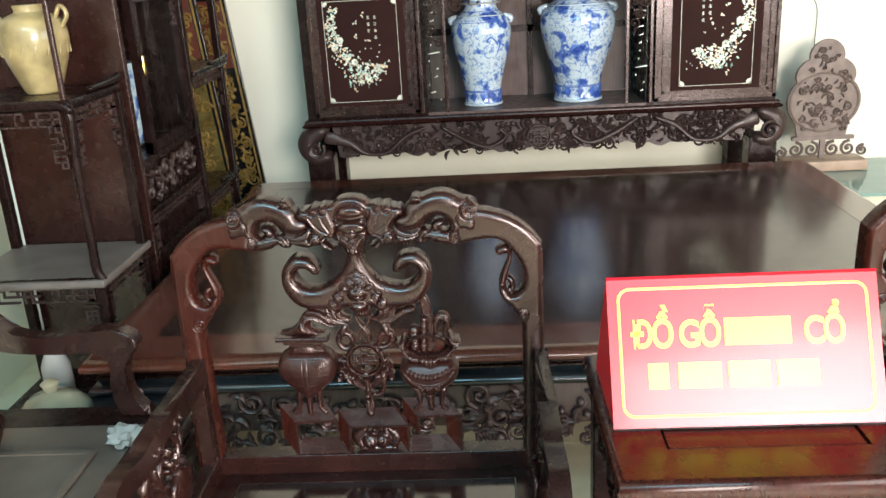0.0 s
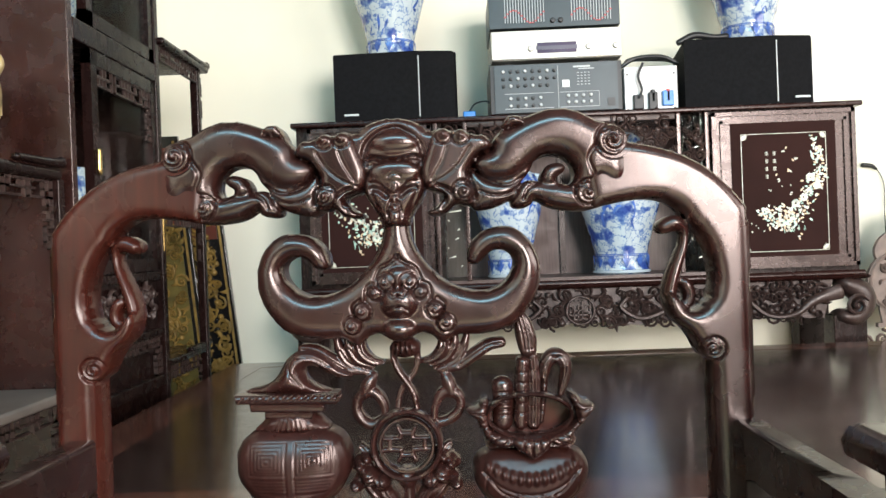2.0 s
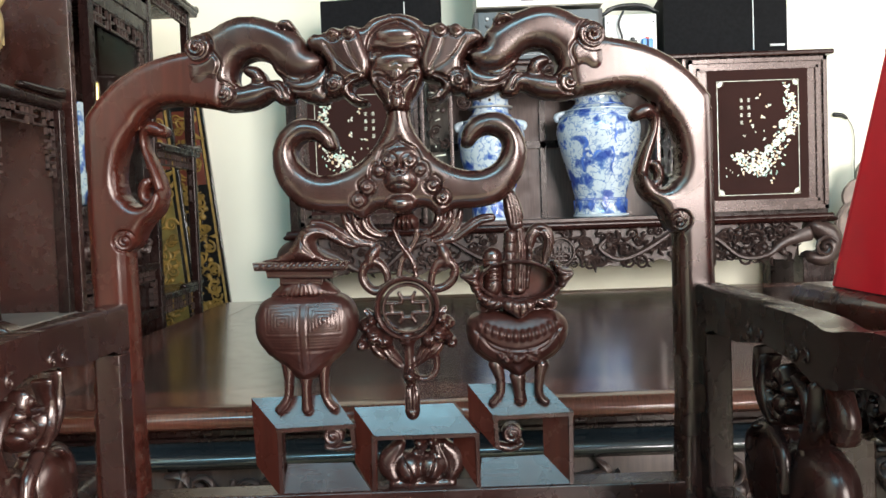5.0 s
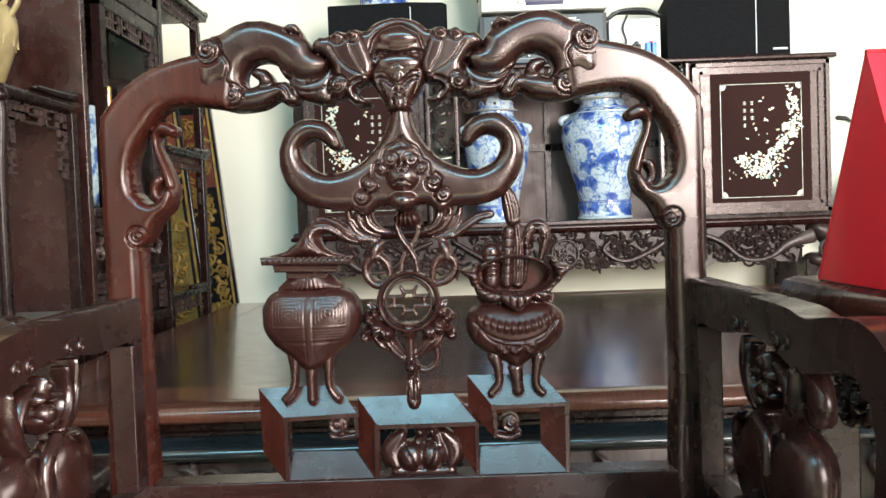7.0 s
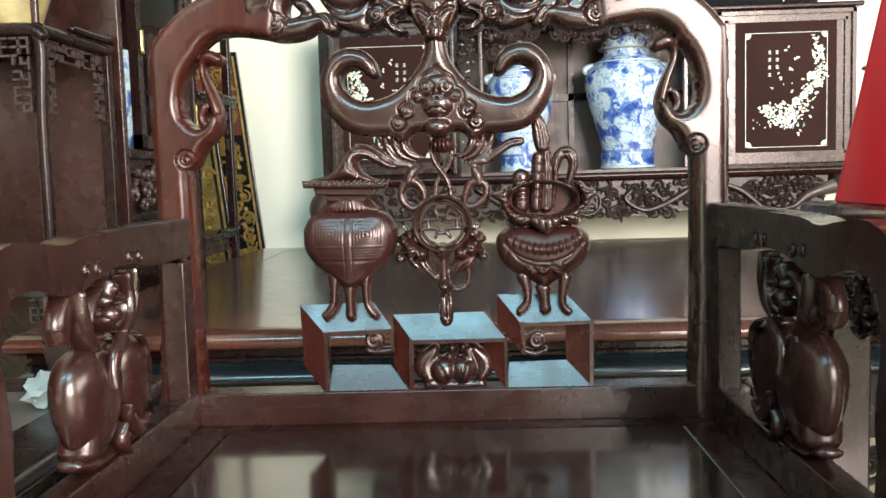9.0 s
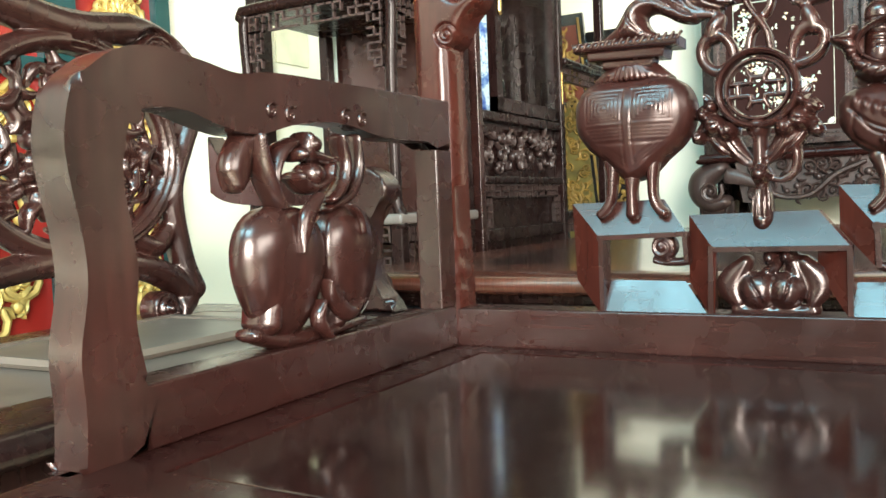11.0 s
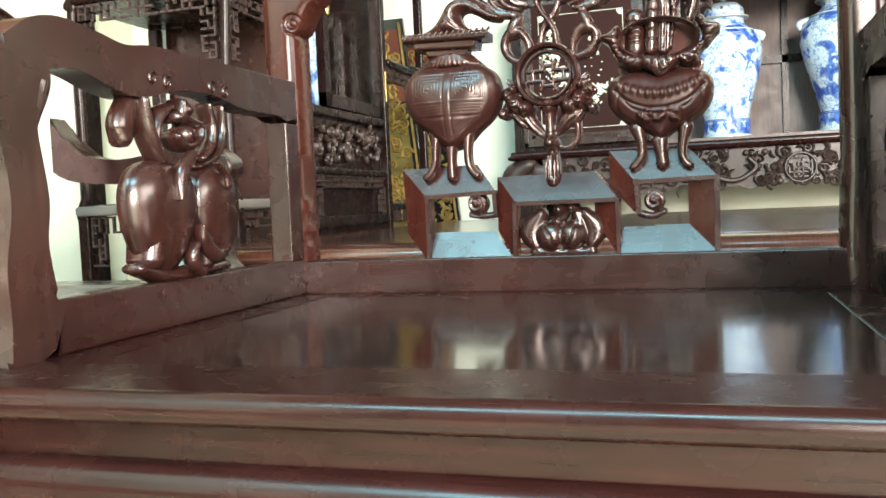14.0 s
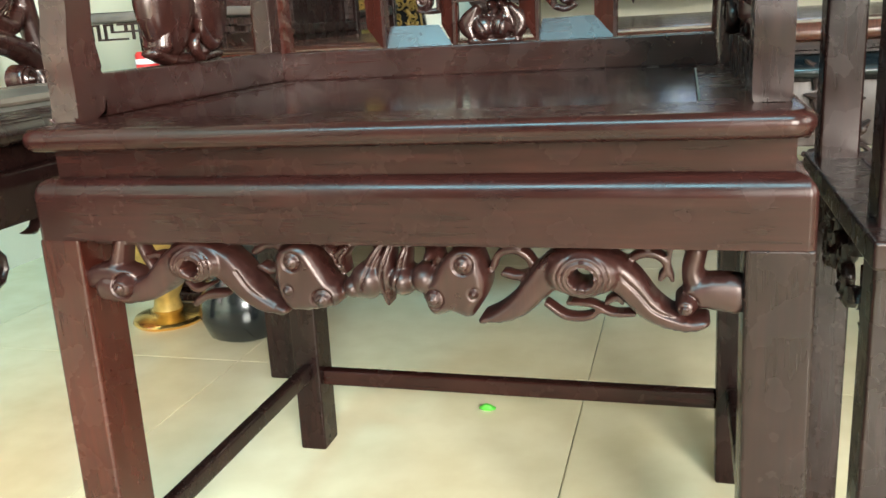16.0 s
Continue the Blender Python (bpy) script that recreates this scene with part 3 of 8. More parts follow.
def nosing(bm, x0, x1, y0, y1, section, inner, corner=0.0):
    """A moulding run round a rectangle; section of (outward, z) from below to above, closed inwards. corner: radius of its corners in plan."""
    m = 6 if corner else 1

    def loop(ax0, ax1, ay0, ay1, z, r):
        out = []
        for cx, cy, t0, sx, sy in ((ax0, ay0, 180, 1, 1), (ax1, ay0, 270, -1, 1), (ax1, ay1, 0, -1, -1), (ax0, ay1, 90, 1, -1)):
            for i in range(m):
                t = radians(t0 + 90 * i / (m - 1)) if m > 1 else 0
                out.append(bm.verts.new((cx + sx * r + r * math.cos(t), cy + sy * r + r * math.sin(t), z) if m > 1 else (cx, cy, z)))
        return out

    rows = [loop(x0 - o, x1 + o, y0 - o, y1 + o, z, max(corner + o, 0.001)) for o, z in section]
    li, ri, yi = inner if isinstance(inner, tuple) else (inner,) * 3
    rows.append(loop(x0 + li, x1 - ri, y0 + yi, y1 - yi, section[-1][1], 0.0005))
    rows.append(loop(x0 + li, x1 - ri, y0 + yi, y1 - yi, section[0][1], 0.0005))
    for r0, r1 in zip(rows, rows[1:] + rows[:1]):
        for k in range(4 * m):
            bm.faces.new((r0[k], r0[(k + 1) % (4 * m)], r1[(k + 1) % (4 * m)], r1[k]))
    return bm


part("seat_frame", nosing(bmesh.new(), CX - 0.2545, CX + 0.282, 0.772, 1.222, frame_pts, (0.040, 0.0525, 0.0545), 0.004), ROSEWOOD_H, chair, flat=70)
part("seat_panel", B(CX - 0.2128, CX + 0.2280, 0.8282, 1.1658, 0.474, SEAT - 0.0005, bevel=0.0015), PANEL, chair, "polished dark seat panel set in a groove")
bm = bmesh.new()
box(bm, CX - 0.2135, CX + 0.2295, 0.8265, 1.1675, 0.470, 0.4865)
part("seat_groove", bm, plain("dust_in_the_groove", (0.17, 0.135, 0.115), 0.7), chair)
bm = bmesh.new()
waist = [(0.0, 0.449), (0.0, 0.4735)]
nosing(bm, CX - 0.25, CX + 0.285, 0.782, 1.212, waist, 0.03)
part("waist", bm, ROSEWOOD_H, chair, flat=20)
bm = bmesh.new()
apron = [(0.0, 0.402), (0.0, 0.4345)] + [(-0.015 + 0.015 * math.cos(radians(t)), 0.4345 + 0.015 * math.sin(radians(t))) for t in range(10, 91, 10)]
nosing(bm, CX - 0.268, CX + 0.298, 0.768, 1.222, apron, 0.03, 0.006)
part("apron_beam", bm, ROSEWOOD_H, chair, flat=70)
for sx, x0, x1 in ((-1, CX - 0.268, CX - 0.232), (1, CX + 0.256, CX + 0.298)):
    for y0, y1 in ((0.768, 0.815), (1.178, 1.222)):
        bm = B(x0, x1, y0, y1, 0, 0.403, bevel=0.003)
        for v in bm.verts:
            k = 1 - v.co.z / 0.403
            v.co.x += -0.006 * k if sx < 0 else 0.004 * k
        # front left leg redder, the other legs darker
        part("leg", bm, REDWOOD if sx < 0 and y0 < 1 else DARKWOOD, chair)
part("stretcher", B(CX - 0.238, CX + 0.26, 1.19, 1.207, 0.09, 0.111, bevel=0.003), ROSEWOOD_H, chair)
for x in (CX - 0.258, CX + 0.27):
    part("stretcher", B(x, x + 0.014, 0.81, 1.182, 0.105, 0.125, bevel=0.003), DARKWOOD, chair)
# backrest: lower rail and posts
part("back_rail", B(CX - 0.25, CX + 0.256, 1.192, 1.224, SEAT - 0.001, 0.521, bevel=0.002), STEPWOOD, chair)
# left and right arms; the right one's shade is put into its darker wood
ARM = {-1: wall_yz(-0.471), 1: (lambda a, b, c: (0.0845 - c, a, b))}
FRONT = [(0.81, 0.485), (0.812, 0.515), (0.811, 0.545), (0.817, 0.577), (0.816, 0.601), (0.811, 0.628), (0.809, 0.65), (0.815, 0.675), (0.825, 0.684), (0.842, 0.695), (0.866, 0.7), (0.9, 0.697), (0.93, 0.693), (0.963, 0.697), (1.036, 0.698)]
LOWER = [(1.167, 0.663), (1.087, 0.663), (1.034, 0.67), (0.987, 0.667), (0.946, 0.658), (0.915, 0.661), (0.887, 0.668), (0.865, 0.668), (0.851, 0.663), (0.845, 0.65), (0.842, 0.629), (0.848, 0.586), (0.845, 0.557), (0.851, 0.523)]
for s in (-1, 1):
    P = ARM[s]
    outer = [(p[0], p[1]) for p in spline([q[:2] for q in FRONT], 5)]
    inner = [(p[0], p[1]) for p in spline([q[:2] for q in LOWER], 5)]
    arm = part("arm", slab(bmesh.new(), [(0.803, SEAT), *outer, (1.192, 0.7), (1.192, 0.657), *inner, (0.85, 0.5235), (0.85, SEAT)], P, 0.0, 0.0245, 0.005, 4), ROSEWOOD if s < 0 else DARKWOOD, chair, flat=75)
    bm = bmesh.new()
    slab(bm, [(0.85, SEAT), (1.192, SEAT), (1.192, 0.5235), (0.85, 0.5235)], P, 0.001, 0.0235, 0.002)
    slab(bm, [(1.166, 0.5235), (1.192, 0.5235), (1.192, 0.657), (1.166, 0.657)], P, 0.001, 0.0235, 0.002)
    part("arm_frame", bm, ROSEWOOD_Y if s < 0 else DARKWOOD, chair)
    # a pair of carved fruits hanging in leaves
    # fruits and leaves on the right are darkened like their shaded arm
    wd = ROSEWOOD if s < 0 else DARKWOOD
    MID = 0.0123
    for a, b, ra, rb, rc, turn in ((0.972, 0.572, 0.0405, 0.0425, 0.022, 0.4), (1.043, 0.572, 0.0335, 0.0415, 0.020, 1.1)):
        bm = bmesh.new()
        rows = []
        for i in range(19):
            ph = math.pi * i / 18
            squash = math.sin(ph) ** 0.75 * (0.97 + 0.20 * math.cos(ph))
            row = []
            for q in range(36):
                t = 2 * math.pi * q / 36
                dent = 1 - 0.11 * math.sin(ph) * math.exp(-((math.sin(1.5 * (t + turn + 0.15 * math.cos(ph)))) / 0.22) ** 2)
                row.append(bm.verts.new(P(a + ra * squash * dent * math.cos(t), b + rb * math.cos(ph), MID + rc * squash * dent * math.sin(t))))
            rows.append(row)
        for r0, r1 in zip(rows, rows[1:]):
            for q in range(36):
                bm.faces.new((r0[q], r0[(q + 1) % 36], r1[(q + 1) % 36], r1[q]))
        part("fruit", bm, wd, arm, "carved fruit with soft vertical furrows", flat=80)
    for leaf, dep, c in (([(0.9335, 0.6262, 0.012), (0.9347, 0.6335, 0.022), (0.9359, 0.6407, 0.0233), (0.9443, 0.6569, 0.0164)], 0.018, 0.0), ([(0.9661, 0.6127, 0.0036), (0.957, 0.6272, 0.0092), (0.9506, 0.6428, 0.0104), (0.9472, 0.6578, 0.0076)], 0.020, 0.006), ([(0.9626, 0.6213, 0.005), (0.9635, 0.6355, 0.0085), (0.972, 0.6488, 0.0101), (0.9834, 0.6552, 0.0073)], 0.018, 0.004), ([(1.0322, 0.6615, 0.0047), (1.0392, 0.6448, 0.0088), (1.035, 0.6284, 0.0095), (1.0201, 0.6172, 0.0062)], 0.016, 0.006), ([(1.0587, 0.6632, 0.0049), (1.0617, 0.6396, 0.0099), (1.0485, 0.6206, 0.0105), (1.0215, 0.611, 0.0062)], 0.018, 0.0),
                         ([(0.9909, 0.6201, 0.0045), (0.9783, 0.6083, 0.0124), (0.9723, 0.5968, 0.0108), (0.9674, 0.5841, 0.0022)], 0.010, 0.021), ([(1.0247, 0.6133, 0.0031), (1.0372, 0.6053, 0.0056), (1.0408, 0.5941, 0.0064)], 0.008, 0.019), ([(0.9984, 0.5637, 0.003), (1.0056, 0.551, 0.0129), (1.0215, 0.5393, 0.0117), (1.0357, 0.5465, 0.0032)], 0.012, 0.017), ([(0.9931, 0.5507, 0.0037), (0.99, 0.5383, 0.0112), (0.9994, 0.5258, 0.0038)], 0.012, 0.016), ([(0.9387, 0.5354, 0.0089), (0.9669, 0.5281, 0.0122), (0.9995, 0.5273, 0.0121), (1.0554, 0.5298, 0.0098)], 0.020, 0.0),
                         ([(0.9588, 0.5618, 0.0212), (0.9542, 0.5516, 0.0183), (0.9524, 0.5392, 0.0196)], 0.030, 0.0), ([(1.0225, 0.554, 0.0179), (1.0217, 0.5416, 0.0156), (1.0235, 0.5328, 0.0172)], 0.028, 0.0), ([(0.9831, 0.6332, 0.0073), (0.9946, 0.6254, 0.0097), (1.0121, 0.631, 0.0084), (1.0163, 0.6411, 0.0062)], 0.022, 0.006), ([(0.9947, 0.6604, 0.0067), (0.9951, 0.6493, 0.0112), (1.0072, 0.6453, 0.0099), (1.0219, 0.6444, 0.0054)], 0.020, 0.006)):
        part("leaf", limb(bmesh.new(), leaf, P, dep, MID + c, 12, 6), wd, arm)
    for a, b, r in [(0.9997, 0.6345, 0.009), (0.9981, 0.6539, 0.0075), (0.984, 0.6472, 0.0051)]:
        part("bud", ball(bmesh.new(), a, b, r, r, 0.013, P, MID + 0.006, 12, 8), wd, arm)
    for a, b, w in [(0.9583, 0.6727, 0.006), (0.9765, 0.6715, 0.0065), (1.0369, 0.6749, 0.0064), (1.0574, 0.6734, 0.0065)]:
        part("carved_curl", curl(bmesh.new(), a, b, w, P, 0.0247, 1.0, 0.0026, 0.9, 1, 0.003), wd, arm)

# ---- the carved backrest, drawn for one half and mirrored ----
POST = [(-0.2845, 0.4885), (-0.2843, 0.6), (-0.2801, 0.7102), (-0.28, 0.7767), (-0.28, 0.824), (-0.2792, 0.8637), (-0.2752, 0.8721), (-0.2623, 0.8878), (-0.2477, 0.9002), (-0.2309, 0.9101), (-0.2141, 0.9163), (-0.1926, 0.9214), (-0.1713, 0.9232), (-0.1517, 0.9152), (-0.1525, 0.886), (-0.1576, 0.8711), (-0.168, 0.8728), (-0.1869, 0.876), (-0.201, 0.8769), (-0.2139, 0.8753), (-0.223, 0.8708), (-0.2298, 0.8644), (-0.2343, 0.8569), (-0.2402, 0.8505), (-0.2472, 0.8383), (-0.2515, 0.8233), (-0.2529, 0.8082), (-0.2499, 0.7958), (-0.244, 0.7872), (-0.2426, 0.7545), (-0.2476, 0.7456), (-0.2478, 0.7095), (-0.2477, 0.6), (-0.2475, 0.4885)]
LOBE = [(-0.2601, 0.8046), (-0.2529, 0.8082), (-0.2499, 0.7958), (-0.2435, 0.7886), (-0.235, 0.7856), (-0.2278, 0.7887), (-0.2224, 0.7966), (-0.2161, 0.7998), (-0.215, 0.7903), (-0.2191, 0.78), (-0.2283, 0.7712), (-0.2343, 0.7628), (-0.2393, 0.7525), (-0.2457, 0.7465), (-0.2524, 0.7447), (-0.2618, 0.7478)]
BODY = [(-0.1875, 0.9208), (-0.1838, 0.9315), (-0.1766, 0.9375), (-0.1637, 0.9404), (-0.1527, 0.9467), (-0.1398, 0.9511), (-0.128, 0.9517), (-0.1139, 0.9485), (-0.0999, 0.9426), (-0.0883, 0.9357), (-0.0805, 0.9294), (-0.0779, 0.9204), (-0.0718, 0.9179), (-0.0662, 0.9145), (-0.0631, 0.9092), (-0.0665, 0.9032), (-0.0728, 0.8982), (-0.0823, 0.8956), (-0.0927, 0.8963), (-0.102, 0.9013), (-0.1094, 0.9076), (-0.1158, 0.9129), (-0.1233, 0.9154), (-0.1309, 0.9151), (-0.1376, 0.912), (-0.142, 0.907), (-0.1441, 0.9), (-0.1433, 0.8938), (-0.1406, 0.89), (-0.1464, 0.8859), (-0.1559, 0.8833), (-0.162, 0.8863), (-0.1651, 0.892), (-0.1724, 0.8865), (-0.1864, 0.8925)]
TAIL = [(-0.1656, 0.8755), (-0.1643, 0.8863), (-0.1533, 0.8917), (-0.1391, 0.8904), (-0.132, 0.8921), (-0.1202, 0.8928), (-0.1083, 0.8953), (-0.1013, 0.8923), (-0.0958, 0.8846), (-0.0927, 0.8784), (-0.0947, 0.8742), (-0.1018, 0.873), (-0.1088, 0.8755), (-0.1106, 0.8789), (-0.1149, 0.8785), (-0.1206, 0.8749), (-0.1278, 0.8718), (-0.1397, 0.8697), (-0.1563, 0.8696)]
COMMA = [(-0.1306, 0.8902), (-0.1295, 0.8963), (-0.1351, 0.9002), (-0.1373, 0.904), (-0.1349, 0.9073), (-0.1292, 0.908), (-0.1231, 0.9065), (-0.1194, 0.9026), (-0.1168, 0.896), (-0.1197, 0.8909)]
FLANK = [(-0.1103, 0.9085), (-0.0917, 0.8963), (-0.0728, 0.8986), (-0.0631, 0.9083), (-0.0587, 0.8941), (-0.0618, 0.8847), (-0.0606, 0.8776), (-0.064, 0.873), (-0.0734, 0.8732), (-0.0828, 0.8758), (-0.0921, 0.8803), (-0.0972, 0.8865), (-0.1021, 0.8951), (-0.1067, 0.9)]
WING = [(-0.0767, 0.9283), (-0.0733, 0.932), (-0.0672, 0.9328), (-0.0615, 0.9336), (-0.0557, 0.9367), (-0.0482, 0.9361), (-0.0425, 0.9373), (-0.0368, 0.9386), (-0.0317, 0.9357), (-0.0251, 0.9191), (-0.0207, 0.9049), (-0.0239, 0.8932), (-0.0296, 0.8896), (-0.0372, 0.8879), (-0.0397, 0.8832), (-0.036, 0.8794), (-0.0305, 0.8745), (-0.0248, 0.873), (-0.0282, 0.8698), (-0.0358, 0.87), (-0.0428, 0.873), (-0.0497, 0.8788), (-0.0568, 0.8766), (-0.0624, 0.88), (-0.0602, 0.8941), (-0.059, 0.9025), (-0.0621, 0.9082), (-0.0662, 0.9145), (-0.0699, 0.9178), (-0.0755, 0.9189), (-0.0783, 0.9227)]
for s in (-1, 1):
    f = (lambda p: p) if s < 0 else mirror
    k = -s
    R = Relief(BACK, cell=0.00095, back=-0.016)
    R.field(f(POST), 0.007, 0.008, 0.011)
    R.field(f(LOBE), 0.007, 0.008, 0.011)
    R.limb(f([(-0.2159, 0.8536, 0.0113), (-0.2244, 0.8567, 0.0123), (-0.2311, 0.8526, 0.0076), (-0.2323, 0.8455, 0.0047), (-0.2302, 0.8351, 0.0057), (-0.2249, 0.8217, 0.008), (-0.2206, 0.8084, 0.0095), (-0.2186, 0.7965, 0.0095), (-0.2227, 0.7867, 0.0104)]), 0.030, 0.001)
    R.limb(f([(-0.2264, 0.7896, 0.0066), (-0.233, 0.7917, 0.0071), (-0.2351, 0.7993, 0.0076), (-0.232, 0.8068, 0.0085), (-0.2286, 0.8095, 0.0047)]), 0.022, 0.0)
    (a, b), = f([(-0.2478, 0.7555)])
    R.scroll(a, b, 0.0088, 0.0165, 0.0, 1.5, k, 1.5)
    # left shoulder coloured redder than the right one
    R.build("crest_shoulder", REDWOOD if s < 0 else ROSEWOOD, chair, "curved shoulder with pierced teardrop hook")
    R = Relief(BACK, cell=0.0009, back=-0.016)
    R.field(f(BODY), 0.011, 0.012, 0.010)
    R.field(f(TAIL), 0.009, 0.009, 0.007)
    R.field(f(COMMA), 0.007, 0.006, 0.008)
    R.field(f(FLANK), 0.008, 0.009, 0.009)
    R.field(f(WING), 0.007, 0.006, 0.0165)
    R.limb(f([(-0.1028, 0.9398, 0.0038), (-0.0999, 0.9421, 0.008), (-0.0952, 0.9429, 0.0085), (-0.0906, 0.9386, 0.0056), (-0.0869, 0.9342, 0.0019)]), 0.018, 0.014)
    for (a, b), r, h in zip(f([(-0.1746, 0.9238), (-0.154, 0.8832), (-0.054, 0.9315), (-0.0403, 0.9326), (-0.0551, 0.8874)]), (0.0128, 0.0095, 0.0066, 0.0066, 0.0086), (0.0245, 0.0195, 0.0275, 0.0275, 0.0275)):
        R.scroll(a, b, r, h, 0.0, 0.8 if s < 0 else 2.3, k, 1.9)
    for line, w, d in (([(-0.161, 0.9201), (-0.1547, 0.9096), (-0.1588, 0.8966), (-0.1572, 0.888)], 0.0030, 0.0025), ([(-0.1039, 0.8989), (-0.0918, 0.8921), (-0.0786, 0.8941), (-0.067, 0.9018), (-0.0621, 0.9082)], 0.0022, 0.0035), ([(-0.1013, 0.8904), (-0.0901, 0.8845), (-0.0779, 0.8842), (-0.0683, 0.8877)], 0.0018, 0.0024),
                       ([(-0.0779, 0.9209), (-0.0718, 0.9179), (-0.0662, 0.9145), (-0.0631, 0.9092), (-0.067, 0.9027)], 0.0030, 0.006), ([(-0.0608, 0.9223), (-0.0527, 0.9099), (-0.0416, 0.9002), (-0.0258, 0.8932)], 0.0020, 0.0016), ([(-0.0429, 0.9228), (-0.0385, 0.9114), (-0.0303, 0.898)], 0.0018, 0.0014), ([(-0.0447, 0.8881), (-0.039, 0.8917), (-0.0342, 0.8934)], 0.0026, 0.004), ([(-0.0392, 0.8851), (-0.0412, 0.8805), (-0.0375, 0.8747)], 0.0020, 0.0016), ([(-0.1145, 0.8926), (-0.1061, 0.8877), (-0.1025, 0.8801)], 0.0024, 0.003), ([(-0.1028, 0.9389), (-0.0963, 0.9378), (-0.0888, 0.9362)], 0.0020, 0.004)):
        R.groove(f(line), w, d)
    R.build("dragon_carving", ROSEWOOD, chair, "scrolling dragon and leaf carved in the crest rail")

# plain mask at the middle of the crest
R = Relief(BACK, cell=0.0009, back=-0.016)
CAPLINE = [(-0.0378, 0.9367), (-0.0284, 0.937), (-0.0197, 0.9443), (-0.0079, 0.9482), (0.003, 0.9488)]
R.field(CAPLINE + mirror(CAPLINE[::-1]) + [(0.035, 0.9105), (-0.0319, 0.9122)], 0.006, 0.006, 0.012)
R.dome(*[(0.0018, 0.9217)][0], 0.0245, 0.0170, 0.009, 0.014, 0.45)
R.dome(*[(0.002, 0.9282)][0], 0.0190, 0.0085, 0.006, 0.0195, 0.5)
for arc, w, d in (([(-0.0252, 0.9139), (-0.0211, 0.9279), (-0.0115, 0.937), (0.0023, 0.9409)], 0.0030, 0.0035), ([(-0.0205, 0.9157), (-0.0157, 0.9165), (-0.0064, 0.9148), (0.0016, 0.9142)], 0.0030, 0.005)):
    R.groove(arc + mirror(arc[-2::-1]), w, d)
FACEL = [(0.0011, 0.9132), (-0.0121, 0.9122), (-0.0217, 0.9053), (-0.0253, 0.8942), (-0.0208, 0.8828), (-0.0131, 0.8708), (-0.0114, 0.8637), (-0.0077, 0.8617)]
R.field(FACEL + mirror(FACEL[:0:-1]), 0.011, 0.009, 0.014)
R.dome(*[(0.0014, 0.9048)][0], 0.0200, 0.0085, 0.004, 0.0235)
R.limb([(0.0012, 0.8949, 0.0075), (0.0009, 0.8841, 0.0066), (0.0007, 0.8761, 0.0085), (0.0005, 0.8681, 0.0141)], 0.012, 0.0225)
for s in (-1, 1):
    f = (lambda p: p) if s < 0 else mirror
    R.field(f([(-0.0255, 0.9036), (-0.0282, 0.9097), (-0.0284, 0.9177), (-0.0251, 0.9186), (-0.0196, 0.9147), (-0.0159, 0.9099)]), 0.006, 0.004, 0.014)
    R.groove(f([(-0.0239, 0.9092), (-0.0252, 0.9148), (-0.0206, 0.911)]), 0.0022, 0.004)
    R.groove(f([(-0.0191, 0.8968), (-0.0125, 0.8962), (-0.006, 0.8909), (-0.0009, 0.887)]), 0.0022, 0.0018)
    R.groove(f([(-0.0163, 0.8925), (-0.0112, 0.891), (-0.0057, 0.8866)]), 0.0042, 0.0052)
    R.groove(f([(-0.0187, 0.8916), (-0.0156, 0.8826), (-0.0094, 0.8693)]), 0.0022, 0.0020)
    R.groove(f([(-0.0025, 0.8823), (-0.0055, 0.8739), (-0.0048, 0.8659)]), 0.0018, 0.0022)
R.groove([(-0.0039, 0.9011), (0.0009, 0.9034), (0.006, 0.9009)], 0.0014, 0.0012)
R.groove([(-0.0025, 0.8814), (0.0008, 0.8794), (0.0041, 0.8812)], 0.0014, 0.0020)
R.groove([(-0.0026, 0.8757), (0.0006, 0.8733), (0.004, 0.8756)], 0.0014, 0.0020)
R.build("mask_carving", ROSEWOOD, chair, "plain carved mask at the middle of the crest")

# neck and two curled horns
HORN = [(0.0013, 0.8822), (-0.0081, 0.8825), (-0.0095, 0.8656), (-0.0122, 0.8506), (-0.0197, 0.8357), (-0.0299, 0.8237), (-0.0419, 0.8145), (-0.0562, 0.8092), (-0.0681, 0.8076), (-0.0798, 0.8107), (-0.0886, 0.818), (-0.0931, 0.828), (-0.0915, 0.8355), (-0.0857, 0.8396), (-0.0786, 0.8404), (-0.0716, 0.8369), (-0.067, 0.8316), (-0.0614, 0.8291), (-0.0556, 0.8323), (-0.0577, 0.8441), (-0.0645, 0.8528), (-0.0739, 0.8577), (-0.087, 0.8595), (-0.0975, 0.8555), (-0.1073, 0.8458), (-0.1133, 0.8318), (-0.1141, 0.82), (-0.1107, 0.8058), (-0.1039, 0.7938), (-0.0943, 0.7827), (-0.0826, 0.7768), (-0.0666, 0.774), (-0.0477, 0.7736), (-0.0393, 0.7696), (-0.0327, 0.7671), (-0.025, 0.7745), (-0.0155, 0.7761), (-0.0005, 0.7692)]
R = Relief(BACK, cell=0.0009, back=-0.016)
R.field(HORN + mirror(HORN[-2:0:-1]), 0.010, 0.0105, 0.010)
for (a, b), r in zip([(-0.0092, 0.818), (-0.018, 0.8097), (-0.0287, 0.7953), (-0.037, 0.7842)], (0.0066, 0.0056, 0.0070, 0.0070)):
    for s in (-1, 1):
        R.scroll(a * -s, b, r, 0.0075, 0.0180, 0.6 if s < 0 else 2.5, -s, 1.3)
for (a, b), ra, rb, h, c in zip([(0.0012, 0.821), (0.0007, 0.8022), (0.0002, 0.78)], (0.0120, 0.0150, 0.0145), (0.0085, 0.0135, 0.0092), (0.006, 0.010, 0.013), (0.0195, 0.0185, 0.0150)):
    R.dome(a, b, ra, rb, h, c)
